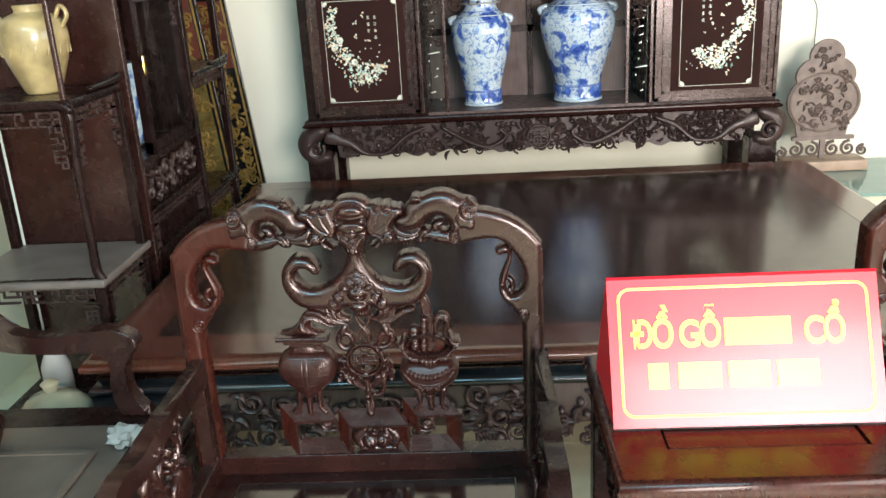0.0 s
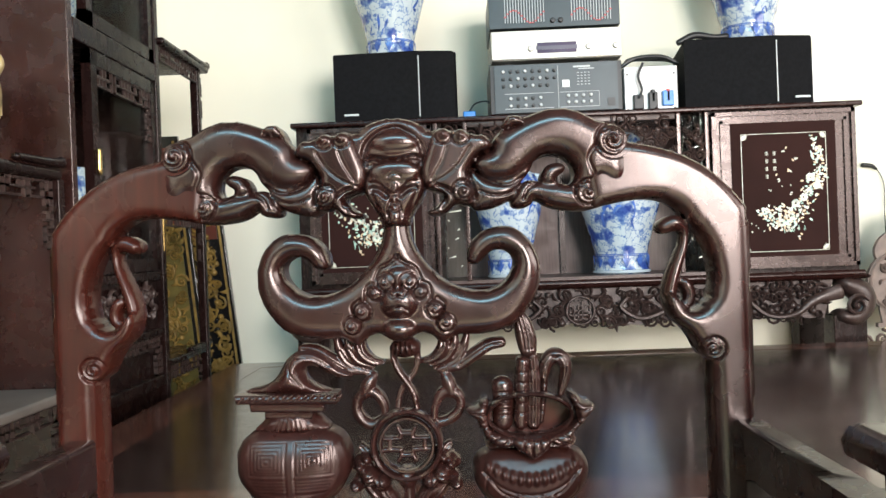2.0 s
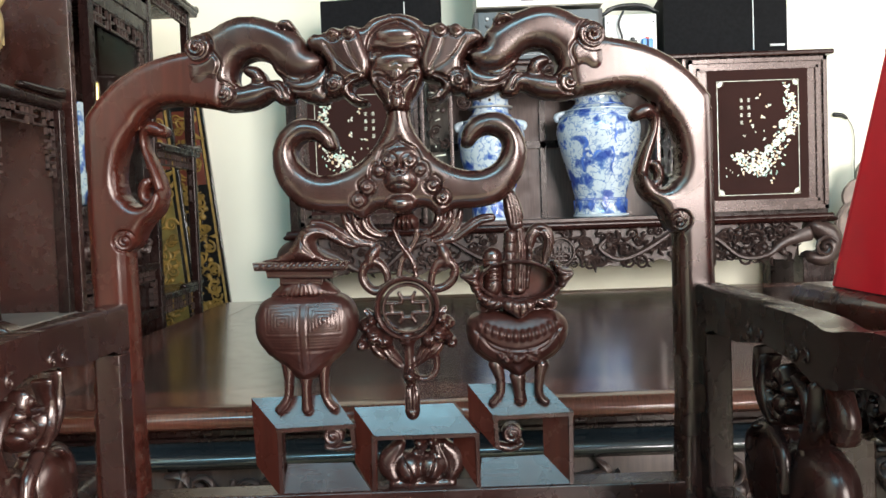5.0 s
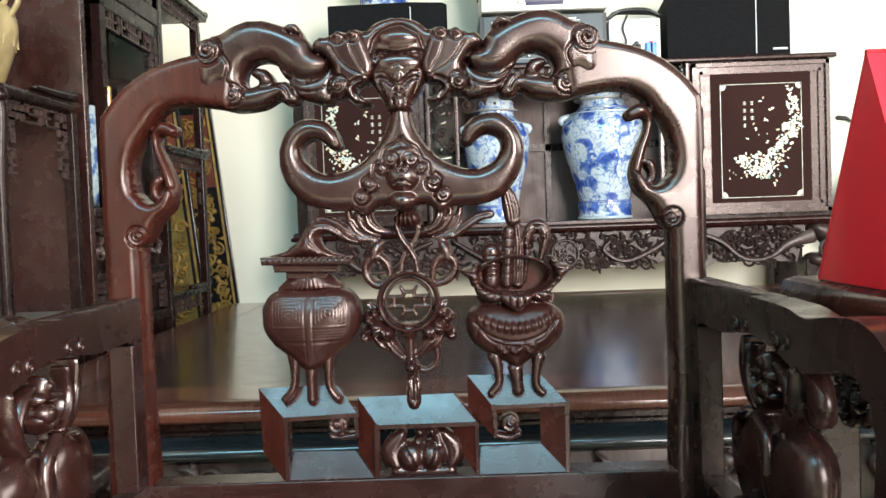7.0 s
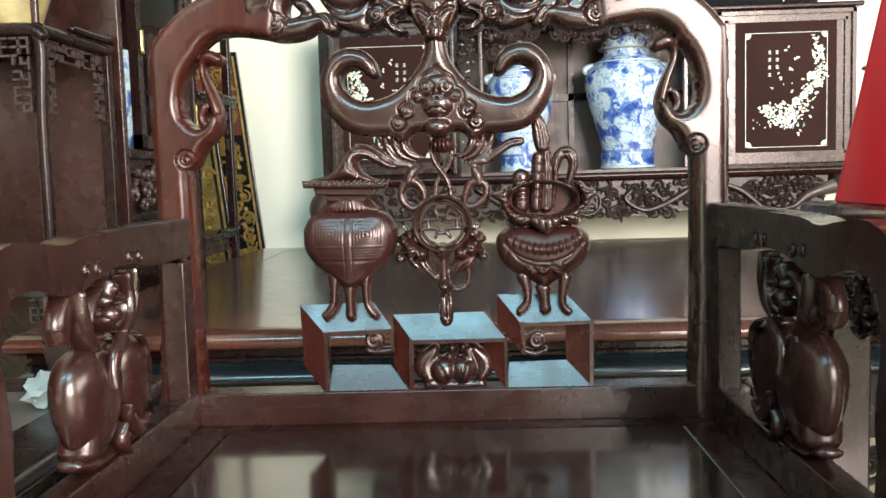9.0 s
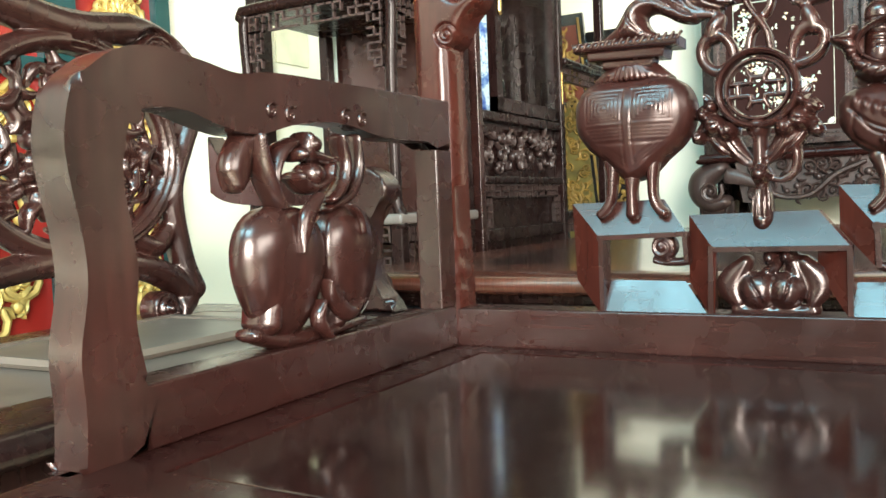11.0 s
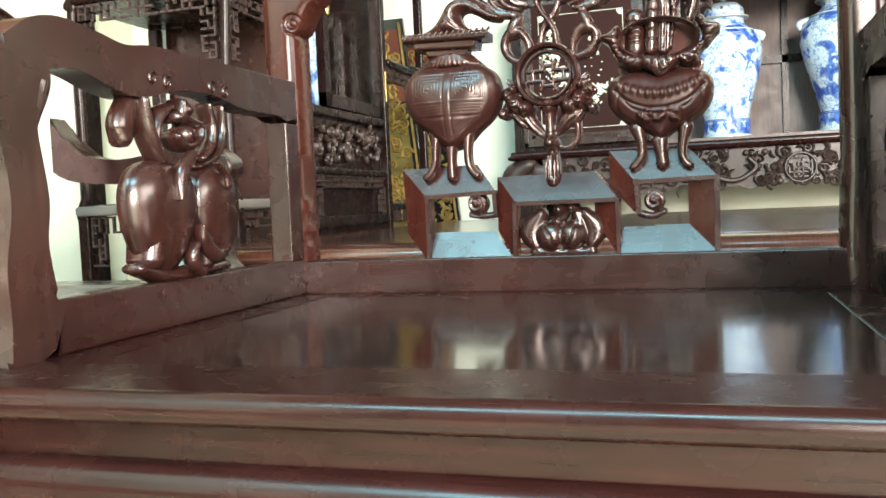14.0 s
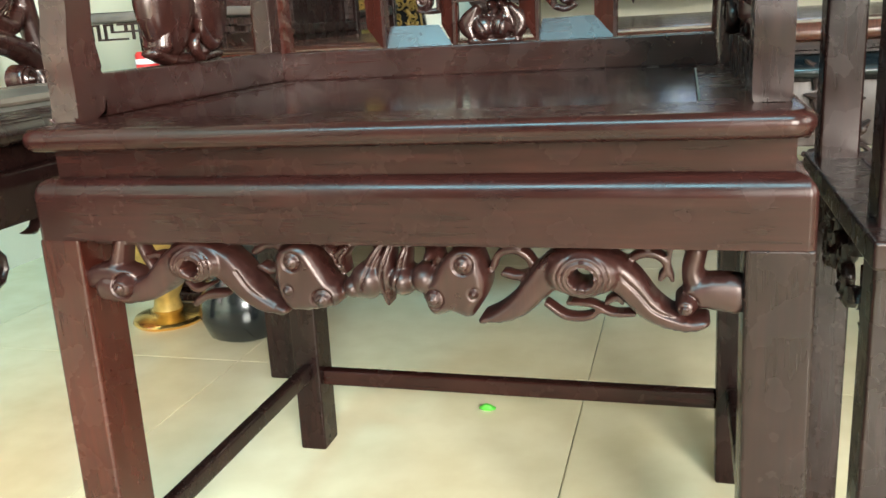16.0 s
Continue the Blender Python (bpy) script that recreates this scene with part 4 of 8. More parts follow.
for line, w, d in (([(-0.0182, 0.8206), (-0.0142, 0.8289), (-0.0056, 0.8334), (0.0012, 0.8385)], 0.0024, 0.0030), ([(-0.0261, 0.8038), (-0.0249, 0.8141), (-0.0192, 0.8177)], 0.0022, 0.0026), ([(-0.034, 0.7917), (-0.0366, 0.7993), (-0.0308, 0.8048)], 0.0022, 0.0026), ([(-0.0032, 0.8155), (-0.0023, 0.8117)], 0.0016, 0.0030), ([(-0.0075, 0.7953), (-0.0036, 0.798), (0.0002, 0.7989)], 0.0016, 0.0022), ([(-0.0071, 0.8099), (-0.0039, 0.8061), (0.0004, 0.8078)], 0.0016, 0.0024)):
    R.groove(line, w, d)
    R.groove(mirror(line), w, d)
for s in (-1, 1):
    f = (lambda p: p) if s < 0 else mirror
    R.limb(f([(-0.0151, 0.7903, 0.0014), (-0.0134, 0.7855, 0.0042), (-0.0097, 0.7807, 0.0038)]), 0.014, 0.014)
R.build("horn_carving", ROSEWOOD, chair, "curling horns carved in the splat")

# fins, cords, bows, leaves and the hanging tassel
R = Relief(BACK, cell=0.0009, back=-0.012)
for s in (-1, 1):
    f = (lambda p: p) if s < 0 else mirror
    for fin, d, c in (([(-0.0287, 0.7774, 0.0028), (-0.0336, 0.7709, 0.0076), (-0.0324, 0.7614, 0.0094), (-0.0246, 0.7541, 0.0061), (-0.0142, 0.752, 0.0019)], 0.018, 0.004), ([(-0.0439, 0.774, 0.0047), (-0.0423, 0.7645, 0.0076), (-0.0349, 0.7544, 0.0071), (-0.0223, 0.7489, 0.0024)], 0.015, 0.002), ([(-0.0534, 0.7732, 0.0047), (-0.0503, 0.7628, 0.0071), (-0.0426, 0.7522, 0.0066), (-0.0248, 0.7456, 0.0019)], 0.013, 0.0),
                      ([(-0.0295, 0.7443, 0.0038), (-0.046, 0.7471, 0.0071), (-0.0586, 0.7559, 0.0094), (-0.0707, 0.7632, 0.009), (-0.081, 0.7649, 0.008)], 0.018, 0.0)):
        R.limb(f(fin), d, c)
        R.groove(f([q[:2] for q in fin[1:]]), 0.0013, 0.0020)
    for leaf in ([(-0.0272, 0.6613, 0.0066), (-0.0351, 0.6594, 0.011), (-0.0408, 0.6546, 0.0077)], [(-0.0227, 0.665, 0.0055), (-0.0199, 0.651, 0.0122), (-0.0137, 0.6408, 0.0111), (-0.0063, 0.6333, 0.0055)], [(-0.0292, 0.668, 0.0055), (-0.0356, 0.6727, 0.0099), (-0.0424, 0.6696, 0.0055)], [(-0.0221, 0.6788, 0.0044), (-0.0309, 0.6791, 0.0066), (-0.0362, 0.6838, 0.0044)], [(-0.032, 0.6542, 0.0077), (-0.0246, 0.6456, 0.0111), (-0.0182, 0.6399, 0.0044)]):
        R.limb(f(leaf), 0.019, 0.0)
        R.groove(f([q[:2] for q in leaf]), 0.0013, 0.0022)
    for (a, b), r, h in zip(f([(-0.0295, 0.6614), (-0.0369, 0.6694), (-0.0403, 0.6529), (-0.0311, 0.6747), (-0.0197, 0.6566)]), (0.0085, 0.0052, 0.0050, 0.0050, 0.0075), (0.017, 0.014, 0.015, 0.013, 0.017)):
        R.dome(a, b, r, r, h, 0.001)
    R.scroll(*f([(-0.0409, 0.6529)])[0], 0.0052, 0.015, 0.001, 0, s, 1.2)
R.limb([(-0.0177, 0.7052, 0.0066), (-0.0272, 0.7011, 0.0072), (-0.0358, 0.7075, 0.0072), (-0.0387, 0.7175, 0.0071), (-0.0339, 0.7267, 0.0082), (-0.0244, 0.728, 0.0082), (-0.0171, 0.7194, 0.0066), (-0.0153, 0.7095, 0.0055)], 0.019, 0.0)
R.limb([(-0.0311, 0.7277, 0.0099), (-0.0286, 0.7342, 0.011), (-0.0251, 0.7395, 0.0077), (-0.0222, 0.7427, 0.0027)], 0.018, 0.0)
R.limb([(0.0241, 0.7047, 0.0055), (0.0257, 0.7157, 0.0066), (0.0315, 0.7253, 0.0082), (0.0404, 0.7266, 0.0088), (0.0462, 0.7204, 0.0071), (0.0447, 0.7105, 0.0071), (0.0373, 0.7037, 0.0071), (0.0284, 0.7012, 0.0066)], 0.019, 0.0)
R.limb([(0.0392, 0.7261, 0.0099), (0.0373, 0.7328, 0.011), (0.0348, 0.7389, 0.0077), (0.0327, 0.7423, 0.0027)], 0.018, 0.0)
R.dome(*[(0.0028, 0.7636)][0], 0.0125, 0.0080, 0.013, 0.0)
for i in range(5):
    R.groove([(-0.001 + (i - 2) * 0.0036, 0.768), (-0.001 + (i - 2) * 0.0048, 0.757)], 0.0012, 0.004, 2)
R.limb([(-0.0076, 0.764, 0.0049), (-0.0069, 0.7542, 0.0044), (-0.0029, 0.7442, 0.0044), (0.0039, 0.7346, 0.0044), (0.009, 0.7245, 0.0044), (0.0107, 0.7118, 0.0044)], 0.013, 0.004)
R.limb([(0.0121, 0.7633, 0.0044), (0.0123, 0.7534, 0.0044), (0.0097, 0.7437, 0.0044), (0.0028, 0.7352, 0.0044), (-0.0031, 0.7255, 0.0044), (-0.0053, 0.7124, 0.0044)], 0.011, 0.0)
R.limb([(0.0219, 0.6617, 0.0033), (0.0242, 0.6483, 0.0061), (0.027, 0.6354, 0.0061), (0.0244, 0.6244, 0.005), (0.0164, 0.6186, 0.0044), (0.0077, 0.6211, 0.0039)], 0.013, 0.0)
R.limb([(-0.0174, 0.6576, 0.0033), (-0.0157, 0.6453, 0.0055), (-0.0107, 0.634, 0.005), (-0.0031, 0.6304, 0.0039)], 0.013, 0.0)
R.limb([(0.0008, 0.658, 0.0166), (0.0017, 0.6525, 0.0094), (0.0018, 0.6419, 0.0083), (0.0019, 0.6308, 0.0083)], 0.018, 0.002)
R.limb([(0.0025, 0.6157, 0.0089), (0.0026, 0.6057, 0.0127), (0.0028, 0.5956, 0.0139), (0.003, 0.5877, 0.0133)], 0.022, 0.001)
R.dome(*[(0.0022, 0.6235)][0], 0.0070, 0.0066, 0.014, 0.002)
for i in range(5):
    R.groove([(0.0020 + (i - 2) * 0.0022, 0.613), (0.0022 + (i - 2) * 0.0026, 0.592)], 0.0010, 0.0022, 2)
R.build("ribbon_carving", ROSEWOOD, chair, "carved fins, cords, ribbon bows and tassel")

# round medallion with key pattern
ra, rb, rw = 0.0015, 0.6855, 0.0272
bm = bmesh.new()
ring(bm, ra, rb, rw, rw, 0.0058, BACK, 0.018, 0.004, 10, 36)
part("medallion_ring", bm, ROSEWOOD, chair, "round ring of the pierced medallion", flat=30)
part("inner_ring", ring(bmesh.new(), ra, rb, rw * 0.79, rw * 0.79, 0.0036, BACK, 0.013, 0.003, 8, 36), ROSEWOOD, chair, flat=30)
R = Relief(BACK, cell=0.0006, back=-0.004)
for a0, b0, a1, b1 in ((-0.76, 0.17, -0.18, 0.17), (0.18, 0.17, 0.76, 0.17), (-0.18, 0.17, -0.18, 0.33), (0.18, 0.17, 0.18, 0.33), (-0.18, 0.33, 0.18, 0.33), (-0.18, 0.33, -0.27, 0.50), (0.18, 0.33, 0.27, 0.50),
                       (-0.52, 0.17, -0.52, -0.17), (0.52, 0.17, 0.52, -0.17),
                       (-0.76, -0.17, -0.18, -0.17), (0.18, -0.17, 0.76, -0.17), (-0.18, -0.17, -0.18, -0.33), (0.18, -0.17, 0.18, -0.33), (-0.18, -0.33, 0.18, -0.33), (-0.18, -0.33, -0.27, -0.50), (0.18, -0.33, 0.27, -0.50)):
    R.limb([(ra + a0 * rw, rb + b0 * rw, 0.0032), (ra + a1 * rw, rb + b1 * rw, 0.0032)], 0.004, 0.003, 0.3)
R.build("key_pattern", ROSEWOOD, chair, "key pattern pierced through the medallion")

# tripod vessel with a lid
VESL = [(-0.0896, 0.7012), (-0.1061, 0.7018), (-0.1195, 0.7007), (-0.1297, 0.695), (-0.1352, 0.6852), (-0.1368, 0.6742), (-0.1341, 0.6613), (-0.1259, 0.6493), (-0.1136, 0.6389), (-0.103, 0.6284), (-0.0927, 0.6225)]
va, vb, _v = [(-0.0904, 0.6714, 0.0006)][0]
R = Relief(BACK, cell=0.0009, back=-0.014)
R.field(VESL + [(2 * va - q[0], q[1]) for q in VESL[-2:0:-1]], 0.019, 0.030, 0.008)
for s in (-1, 1):
    for lev in range(5):
        h, mid, base = 0.0022 + lev * 0.0027, va + s * 0.0185, vb + 0.0075
        R.groove([(mid - h * 1.1, base - h * 0.8), (mid + h * 1.1, base - h * 0.8), (mid + h * 1.1, base + h), (mid - h * 1.1, base + h), (mid - h * 1.1, base - h * 0.8)], 0.0010, 0.0005, 1)
    for lev in range(4):
        y = vb - 0.0070 - lev * 0.0026
        R.groove([(va + s * 0.0035, y), (va + s * (0.0330 - lev * 0.0016), y)], 0.0010, 0.0004, 2)
    for d in (0.0, 0.003, 0.006):
        R.groove([(va + s * 0.0035, vb - 0.018 - d * 0.3), (va + s * (0.030 - d * 1.6), vb - 0.018 - d * 0.3), (va + s * 0.003, vb - 0.038 + d)], 0.0009, 0.0004, 1)
    R.groove([(va + s * 0.0035, vb + 0.021), (va + s * 0.0035, vb - 0.034)], 0.0011, 0.0005, 2)
R.build("vessel_body", CARVEDRED, chair, "carved vessel with engraved square spirals")
bm = bmesh.new()
LIDT = [(-0.1339, 0.7321), (-0.0519, 0.7301), (-0.0522, 0.7224), (-0.1326, 0.7249)]
slab(bm, LIDT, BACK, -0.014, 0.022, 0.003)
slab(bm, [(-0.1232, 0.7251), (-0.0621, 0.7233), (-0.0635, 0.7157), (-0.1219, 0.7178)], BACK, -0.012, 0.017, 0.002)
slab(bm, [(-0.112, 0.718), (-0.0723, 0.7165), (-0.0737, 0.7094), (-0.1118, 0.7109)], BACK, -0.01, 0.012, 0.002)
for i in range(15):
    a = LIDT[0][0] + 0.004 + i * 0.0056
    limb(bm, [(a, LIDT[3][1] + 0.0012, 0.0024), (a + 0.004, LIDT[0][1] - 0.0012, 0.0024)], BACK, 0.0022, 0.0222, 6, 2)
part("vessel_lid", bm, ROSEWOOD, chair)
R = Relief(BACK, cell=0.0009, back=-0.012)
R.field([(-0.1279, 0.7313), (-0.1128, 0.7362), (-0.1025, 0.7435), (-0.0965, 0.7532), (-0.0918, 0.7595), (-0.0833, 0.7641), (-0.0713, 0.7637), (-0.0616, 0.7584), (-0.0499, 0.7492), (-0.0402, 0.7445), (-0.0437, 0.7402), (-0.0557, 0.7428), (-0.0654, 0.7487), (-0.074, 0.7523), (-0.0802, 0.7493), (-0.0778, 0.7415), (-0.0704, 0.7346), (-0.0596, 0.7287)], 0.017, 0.010)
R.groove([(-0.0914, 0.7573), (-0.0897, 0.7463), (-0.0813, 0.7361)], 0.0018, 0.0020)
R.groove([(-0.0858, 0.7593), (-0.0731, 0.7588), (-0.0597, 0.7518)], 0.0014, 0.0018)
R.build("vessel_finial", ROSEWOOD, chair)
R = Relief(BACK, cell=0.0008, back=-0.012)
CT, CB = [(-0.1089, 0.713), (-0.0725, 0.7116)], [(-0.1217, 0.7002), (-0.0599, 0.6979)]
R.field([*CT, CB[1], CB[0]], 0.013, 0.006, curved=False)
for i in range(14):
    u = (i + 0.5) / 14
    top, low = CT[0][0] + u * (CT[1][0] - CT[0][0]), CB[0][0] + u * (CB[1][0] - CB[0][0])
    R.limb([(top, CT[0][1], 0.0022), (top * 0.4 + low * 0.6, CT[0][1] * 0.4 + CB[0][1] * 0.6, 0.0040), (low, CB[0][1] + 0.001, 0.0040)], 0.010, 0.013 - 0.010 * (2 * u - 1) ** 2)
R.build("vessel_collar", CARVEDRED, chair, "fluted collar of the vessel")
for leg in ([(-0.1074, 0.6397, 0.0144), (-0.1076, 0.6252, 0.0094), (-0.1088, 0.6108, 0.0083), (-0.1132, 0.602, 0.0083), (-0.1184, 0.5971, 0.0083)], [(-0.0923, 0.6303, 0.0155), (-0.0924, 0.6174, 0.01), (-0.0924, 0.6046, 0.01), (-0.0923, 0.5962, 0.0111)], [(-0.0759, 0.6386, 0.0144), (-0.076, 0.6241, 0.0094), (-0.0755, 0.6096, 0.0083), (-0.0715, 0.601, 0.0083), (-0.0666, 0.5969, 0.0083)]):
    part("vessel_foot", limb(bmesh.new(), leg, BACK, 0.014, 0.007, 14, 6), ROSEWOOD, chair)

# open basin with scrolls and a brush
BASL = [(0.1010, 0.6790), (0.0820, 0.6800), (0.0670, 0.6785), (0.0580, 0.6735), (0.0545, 0.6650), (0.0568, 0.6520), (0.0660, 0.6400), (0.0780, 0.6325), (0.0900, 0.6262), (0.0970, 0.6200), (0.1003, 0.6140)]
pa, pb = 0.1005, 0.6548
R = Relief(BACK, cell=0.0009, back=-0.014)
R.field(BASL + [(2 * pa - q[0], q[1]) for q in BASL[-2:0:-1]], 0.019, 0.026, 0.008)
for k, w in ((0.0, 0.0018), (0.0042, 0.0013)):
    R.groove([(pa - 0.038 + k, pb + 0.010 - k), (pa - 0.022, pb - 0.003 - k), (pa, pb - 0.008 - k), (pa + 0.022, pb - 0.003 - k), (pa + 0.038 - k, pb + 0.010 - k)], w, 0.0020)
R.groove([(pa - 0.035, pb + 0.006), (pa - 0.036, pb - 0.008), (pa - 0.022, pb - 0.019), (pa, pb - 0.034), (pa + 0.022, pb - 0.019), (pa + 0.036, pb - 0.008), (pa + 0.035, pb + 0.006)], 0.0013, 0.0012)
for i in range(12):
    t = (i - 5.5) / 5.5
    R.dome(pa + t * 0.034, pb + 0.004 + 0.010 * t * t, 0.0031, 0.0050, 0.0050, 0.0250 - 0.007 * t * t)
rn = random.Random(4)
for i in range(26):
    a, b = pa + rn.uniform(-0.019, 0.019), pb - 0.014 + rn.uniform(-0.005, 0.005)
    R.dome(a, b, 0.0016, 0.0014, 0.0012, 0.0262)
R.build("basin_body", CARVEDRED, chair, "carved basin with scalloped shoulder")
oa, ob_, ow = [(0.1006, 0.7074, 0.0335)][0]
bm = bmesh.new()
ring(bm, oa, ob_, ow, 0.0172, 0.0040, BACK, 0.016, 0.012, 10, 40)
part("basin_rim", bm, ROSEWOOD, chair)
bm = bmesh.new()
slab(bm, [(oa + ow * math.cos(t / 12 * math.pi), ob_ + 0.0168 * math.sin(t / 12 * math.pi)) for t in range(24)], BACK, -0.008, 0.0, 0.0)
part("basin_hollow", bm, REDWOOD, chair)
R = Relief(BACK, cell=0.0008, back=-0.010)
R.limb([(oa - 0.030, pb + 0.030, 0.012), (pa, pb + 0.019, 0.018), (oa + 0.032, pb + 0.030, 0.012)], 0.030, -0.004)
for petal, top in (([(0.0685, 0.7207), (0.0628, 0.7211), (0.0603, 0.7168), (0.0513, 0.7146), (0.0508, 0.7116), (0.0584, 0.7055), (0.0612, 0.6978), (0.0689, 0.7012), (0.0675, 0.7109)], 0.004),
                   ([(0.1317, 0.7225), (0.1382, 0.7239), (0.1430, 0.7182), (0.1510, 0.7164), (0.1529, 0.7114), (0.1476, 0.7059), (0.1409, 0.6979), (0.1370, 0.7021), (0.1379, 0.7093)], 0.004),
                   ([(0.0648, 0.7021), (0.0638, 0.6939), (0.0693, 0.6873), (0.0774, 0.6831), (0.0855, 0.6837), (0.0875, 0.6915), (0.0744, 0.6963)], 0.005),
                   ([(0.1155, 0.6916), (0.1180, 0.6854), (0.1260, 0.6828), (0.1333, 0.6851), (0.1351, 0.6923), (0.1393, 0.6979), (0.1362, 0.7021), (0.1279, 0.6968)], 0.005),
                   ([(0.0889, 0.6928), (0.0859, 0.6861), (0.0911, 0.6803), (0.0959, 0.6770), (0.1015, 0.6731), (0.1080, 0.6759), (0.1130, 0.6798), (0.1171, 0.6846), (0.1148, 0.6922), (0.1019, 0.6917)], 0.008)):
    R.field(petal, 0.009, 0.004, top + 0.011)
    q = np.array(petal)
    mid = q.mean(0)
    inward = np.array((oa, ob_)) - mid
    inward /= np.linalg.norm(inward)
    across = np.array((-inward[1], inward[0]))
    for kk in (-1, 0, 1):
        root = mid + inward * 0.006 + across * kk * 0.006
        R.groove([tuple(root), tuple(mid + across * kk * 0.0065), tuple(mid - inward * 0.006 + across * kk * 0.0085)], 0.0012, 0.0022)
R.build("basin_petals", ROSEWOOD, chair, "ring of carved petals below the rim")
for name, pts, dep, c in (("scroll_carving", [(0.0801, 0.7015, 0.0165), (0.0806, 0.7164, 0.017), (0.0805, 0.729, 0.0175)], 0.018, -0.001), ("scroll_carving", [(0.0943, 0.6994, 0.011), (0.0957, 0.724, 0.0115), (0.0976, 0.7486, 0.0115)], 0.018, 0.002), ("brush_carving", [(0.1048, 0.699, 0.011), (0.1063, 0.7291, 0.011), (0.1054, 0.7521, 0.0098)], 0.014, 0.001), ("brush_carving", [(0.1023, 0.7593, 0.0142), (0.101, 0.7703, 0.0164), (0.0982, 0.7829, 0.012), (0.0952, 0.7917, 0.0033)], 0.016, 0.002), ("scroll_carving", [(0.1108, 0.7004, 0.0044), (0.1138, 0.7233, 0.0049), (0.1155, 0.7452, 0.0055)], 0.014, 0.0),
                      ("feather_carving", [(0.1142, 0.737, 0.0077), (0.1173, 0.7478, 0.0099), (0.1234, 0.7531, 0.0115), (0.1299, 0.7501, 0.0115), (0.1324, 0.7418, 0.0093), (0.1299, 0.731, 0.0077), (0.1269, 0.7218, 0.0049)], 0.015, 0.0)):
    R = Relief(BACK, cell=0.0008, back=-0.006)
    R.limb(pts, dep, c, 0.4)
    if name == "scroll_carving":
        for kk in range(1, 6):
            q = pts[0][1] + (pts[-1][1] - pts[0][1]) * kk / 6
            R.groove([(pts[0][0] - 0.008, q), (pts[0][0], q + 0.001), (pts[0][0] + 0.008, q)], 0.0011, 0.0014, 2)
    else:
        for off in (-0.003, 0.0, 0.003):
            R.groove([(p[0] + off, p[1]) for p in pts], 0.0009, 0.0016)
    R.build(name, ROSEWOOD, chair)
for leg in ([(0.08, 0.633, 0.0144), (0.0834, 0.6195, 0.0094), (0.0835, 0.6067, 0.0083), (0.0789, 0.5996, 0.0083), (0.0754, 0.5963, 0.0078)], [(0.0995, 0.6211, 0.0155), (0.1007, 0.6088, 0.0111), (0.1015, 0.5976, 0.0122)], [(0.1219, 0.6314, 0.0144), (0.1193, 0.6182, 0.0094), (0.1183, 0.6054, 0.0083), (0.1214, 0.5986, 0.0083), (0.1252, 0.5957, 0.0077)]):
    part("basin_foot", limb(bmesh.new(), leg, BACK, 0.014, 0.007, 14, 6), ROSEWOOD, chair)

# stepped stands: slanting boards between the front and the back of the splat
YFR, YBK = BY - 0.012, BY + 0.001


def board(front, back, name, mat, thick=0.004):
    """A slanting board from a front edge to a back edge."""
    q = [(CX + front[0][0], YFR, front[0][1]), (CX + front[1][0], YFR, front[1][1]), (CX + back[1][0], YBK, back[1][1]), (CX + back[0][0], YBK, back[0][1])]
    part(name, panel3(bmesh.new(), q, thick), mat, chair, flat=20)


board([(-0.12, 0.581), (-0.051, 0.583)], [(-0.145, 0.607), (-0.07, 0.608)], "step_top", STEPWOOD)
board([(-0.118, 0.518), (-0.035, 0.518)], [(-0.114, 0.545), (-0.055, 0.544)], "step_floor", STEPWOOD)
board([(-0.119, 0.518), (-0.12, 0.581)], [(-0.143, 0.545), (-0.145, 0.607)], "step_side", REDWOOD)
board([(-0.032, 0.571), (0.061, 0.571)], [(-0.051, 0.595), (0.04, 0.596)], "step_top", STEPWOOD)
board([(-0.034, 0.518), (-0.032, 0.571)], [(-0.052, 0.544), (-0.051, 0.595)], "step_side", REDWOOD)
board([(0.06, 0.52), (0.061, 0.571)], [(0.039, 0.552), (0.04, 0.596)], "step_side", REDWOOD)
board([(0.076, 0.586), (0.147, 0.586)], [(0.054, 0.613), (0.123, 0.612)], "step_top", STEPWOOD)
board([(0.061, 0.52), (0.146, 0.52)], [(0.065, 0.544), (0.123, 0.545)], "step_floor", STEPWOOD)
board([(0.076, 0.557), (0.076, 0.586)], [(0.054, 0.582), (0.054, 0.613)], "step_side", REDWOOD)
board([(0.146, 0.52), (0.147, 0.586)], [(0.122, 0.545), (0.122, 0.584)], "step_side", REDWOOD)
for bars in (([(-0.118, 0.579), (-0.118, 0.519)], [(-0.119, 0.579), (-0.051, 0.581)], [(-0.052, 0.58), (-0.051, 0.562)]), ([(-0.033, 0.57), (-0.034, 0.518)], [(-0.032, 0.569), (0.061, 0.569)], [(0.061, 0.569), (0.061, 0.521)]), ([(0.078, 0.585), (0.079, 0.557)], [(0.077, 0.584), (0.147, 0.585)], [(0.146, 0.585), (0.145, 0.52)])):
    bm = bmesh.new()
    for k, (a, b) in enumerate(bars):
        bar(bm, *a[:2], *b[:2], 0.0036, BACK, -0.006 + 0.0004 * k, 0.0124 + 0.0003 * k)
    part("step_frame", bm, ROSEWOOD, chair, flat=30)
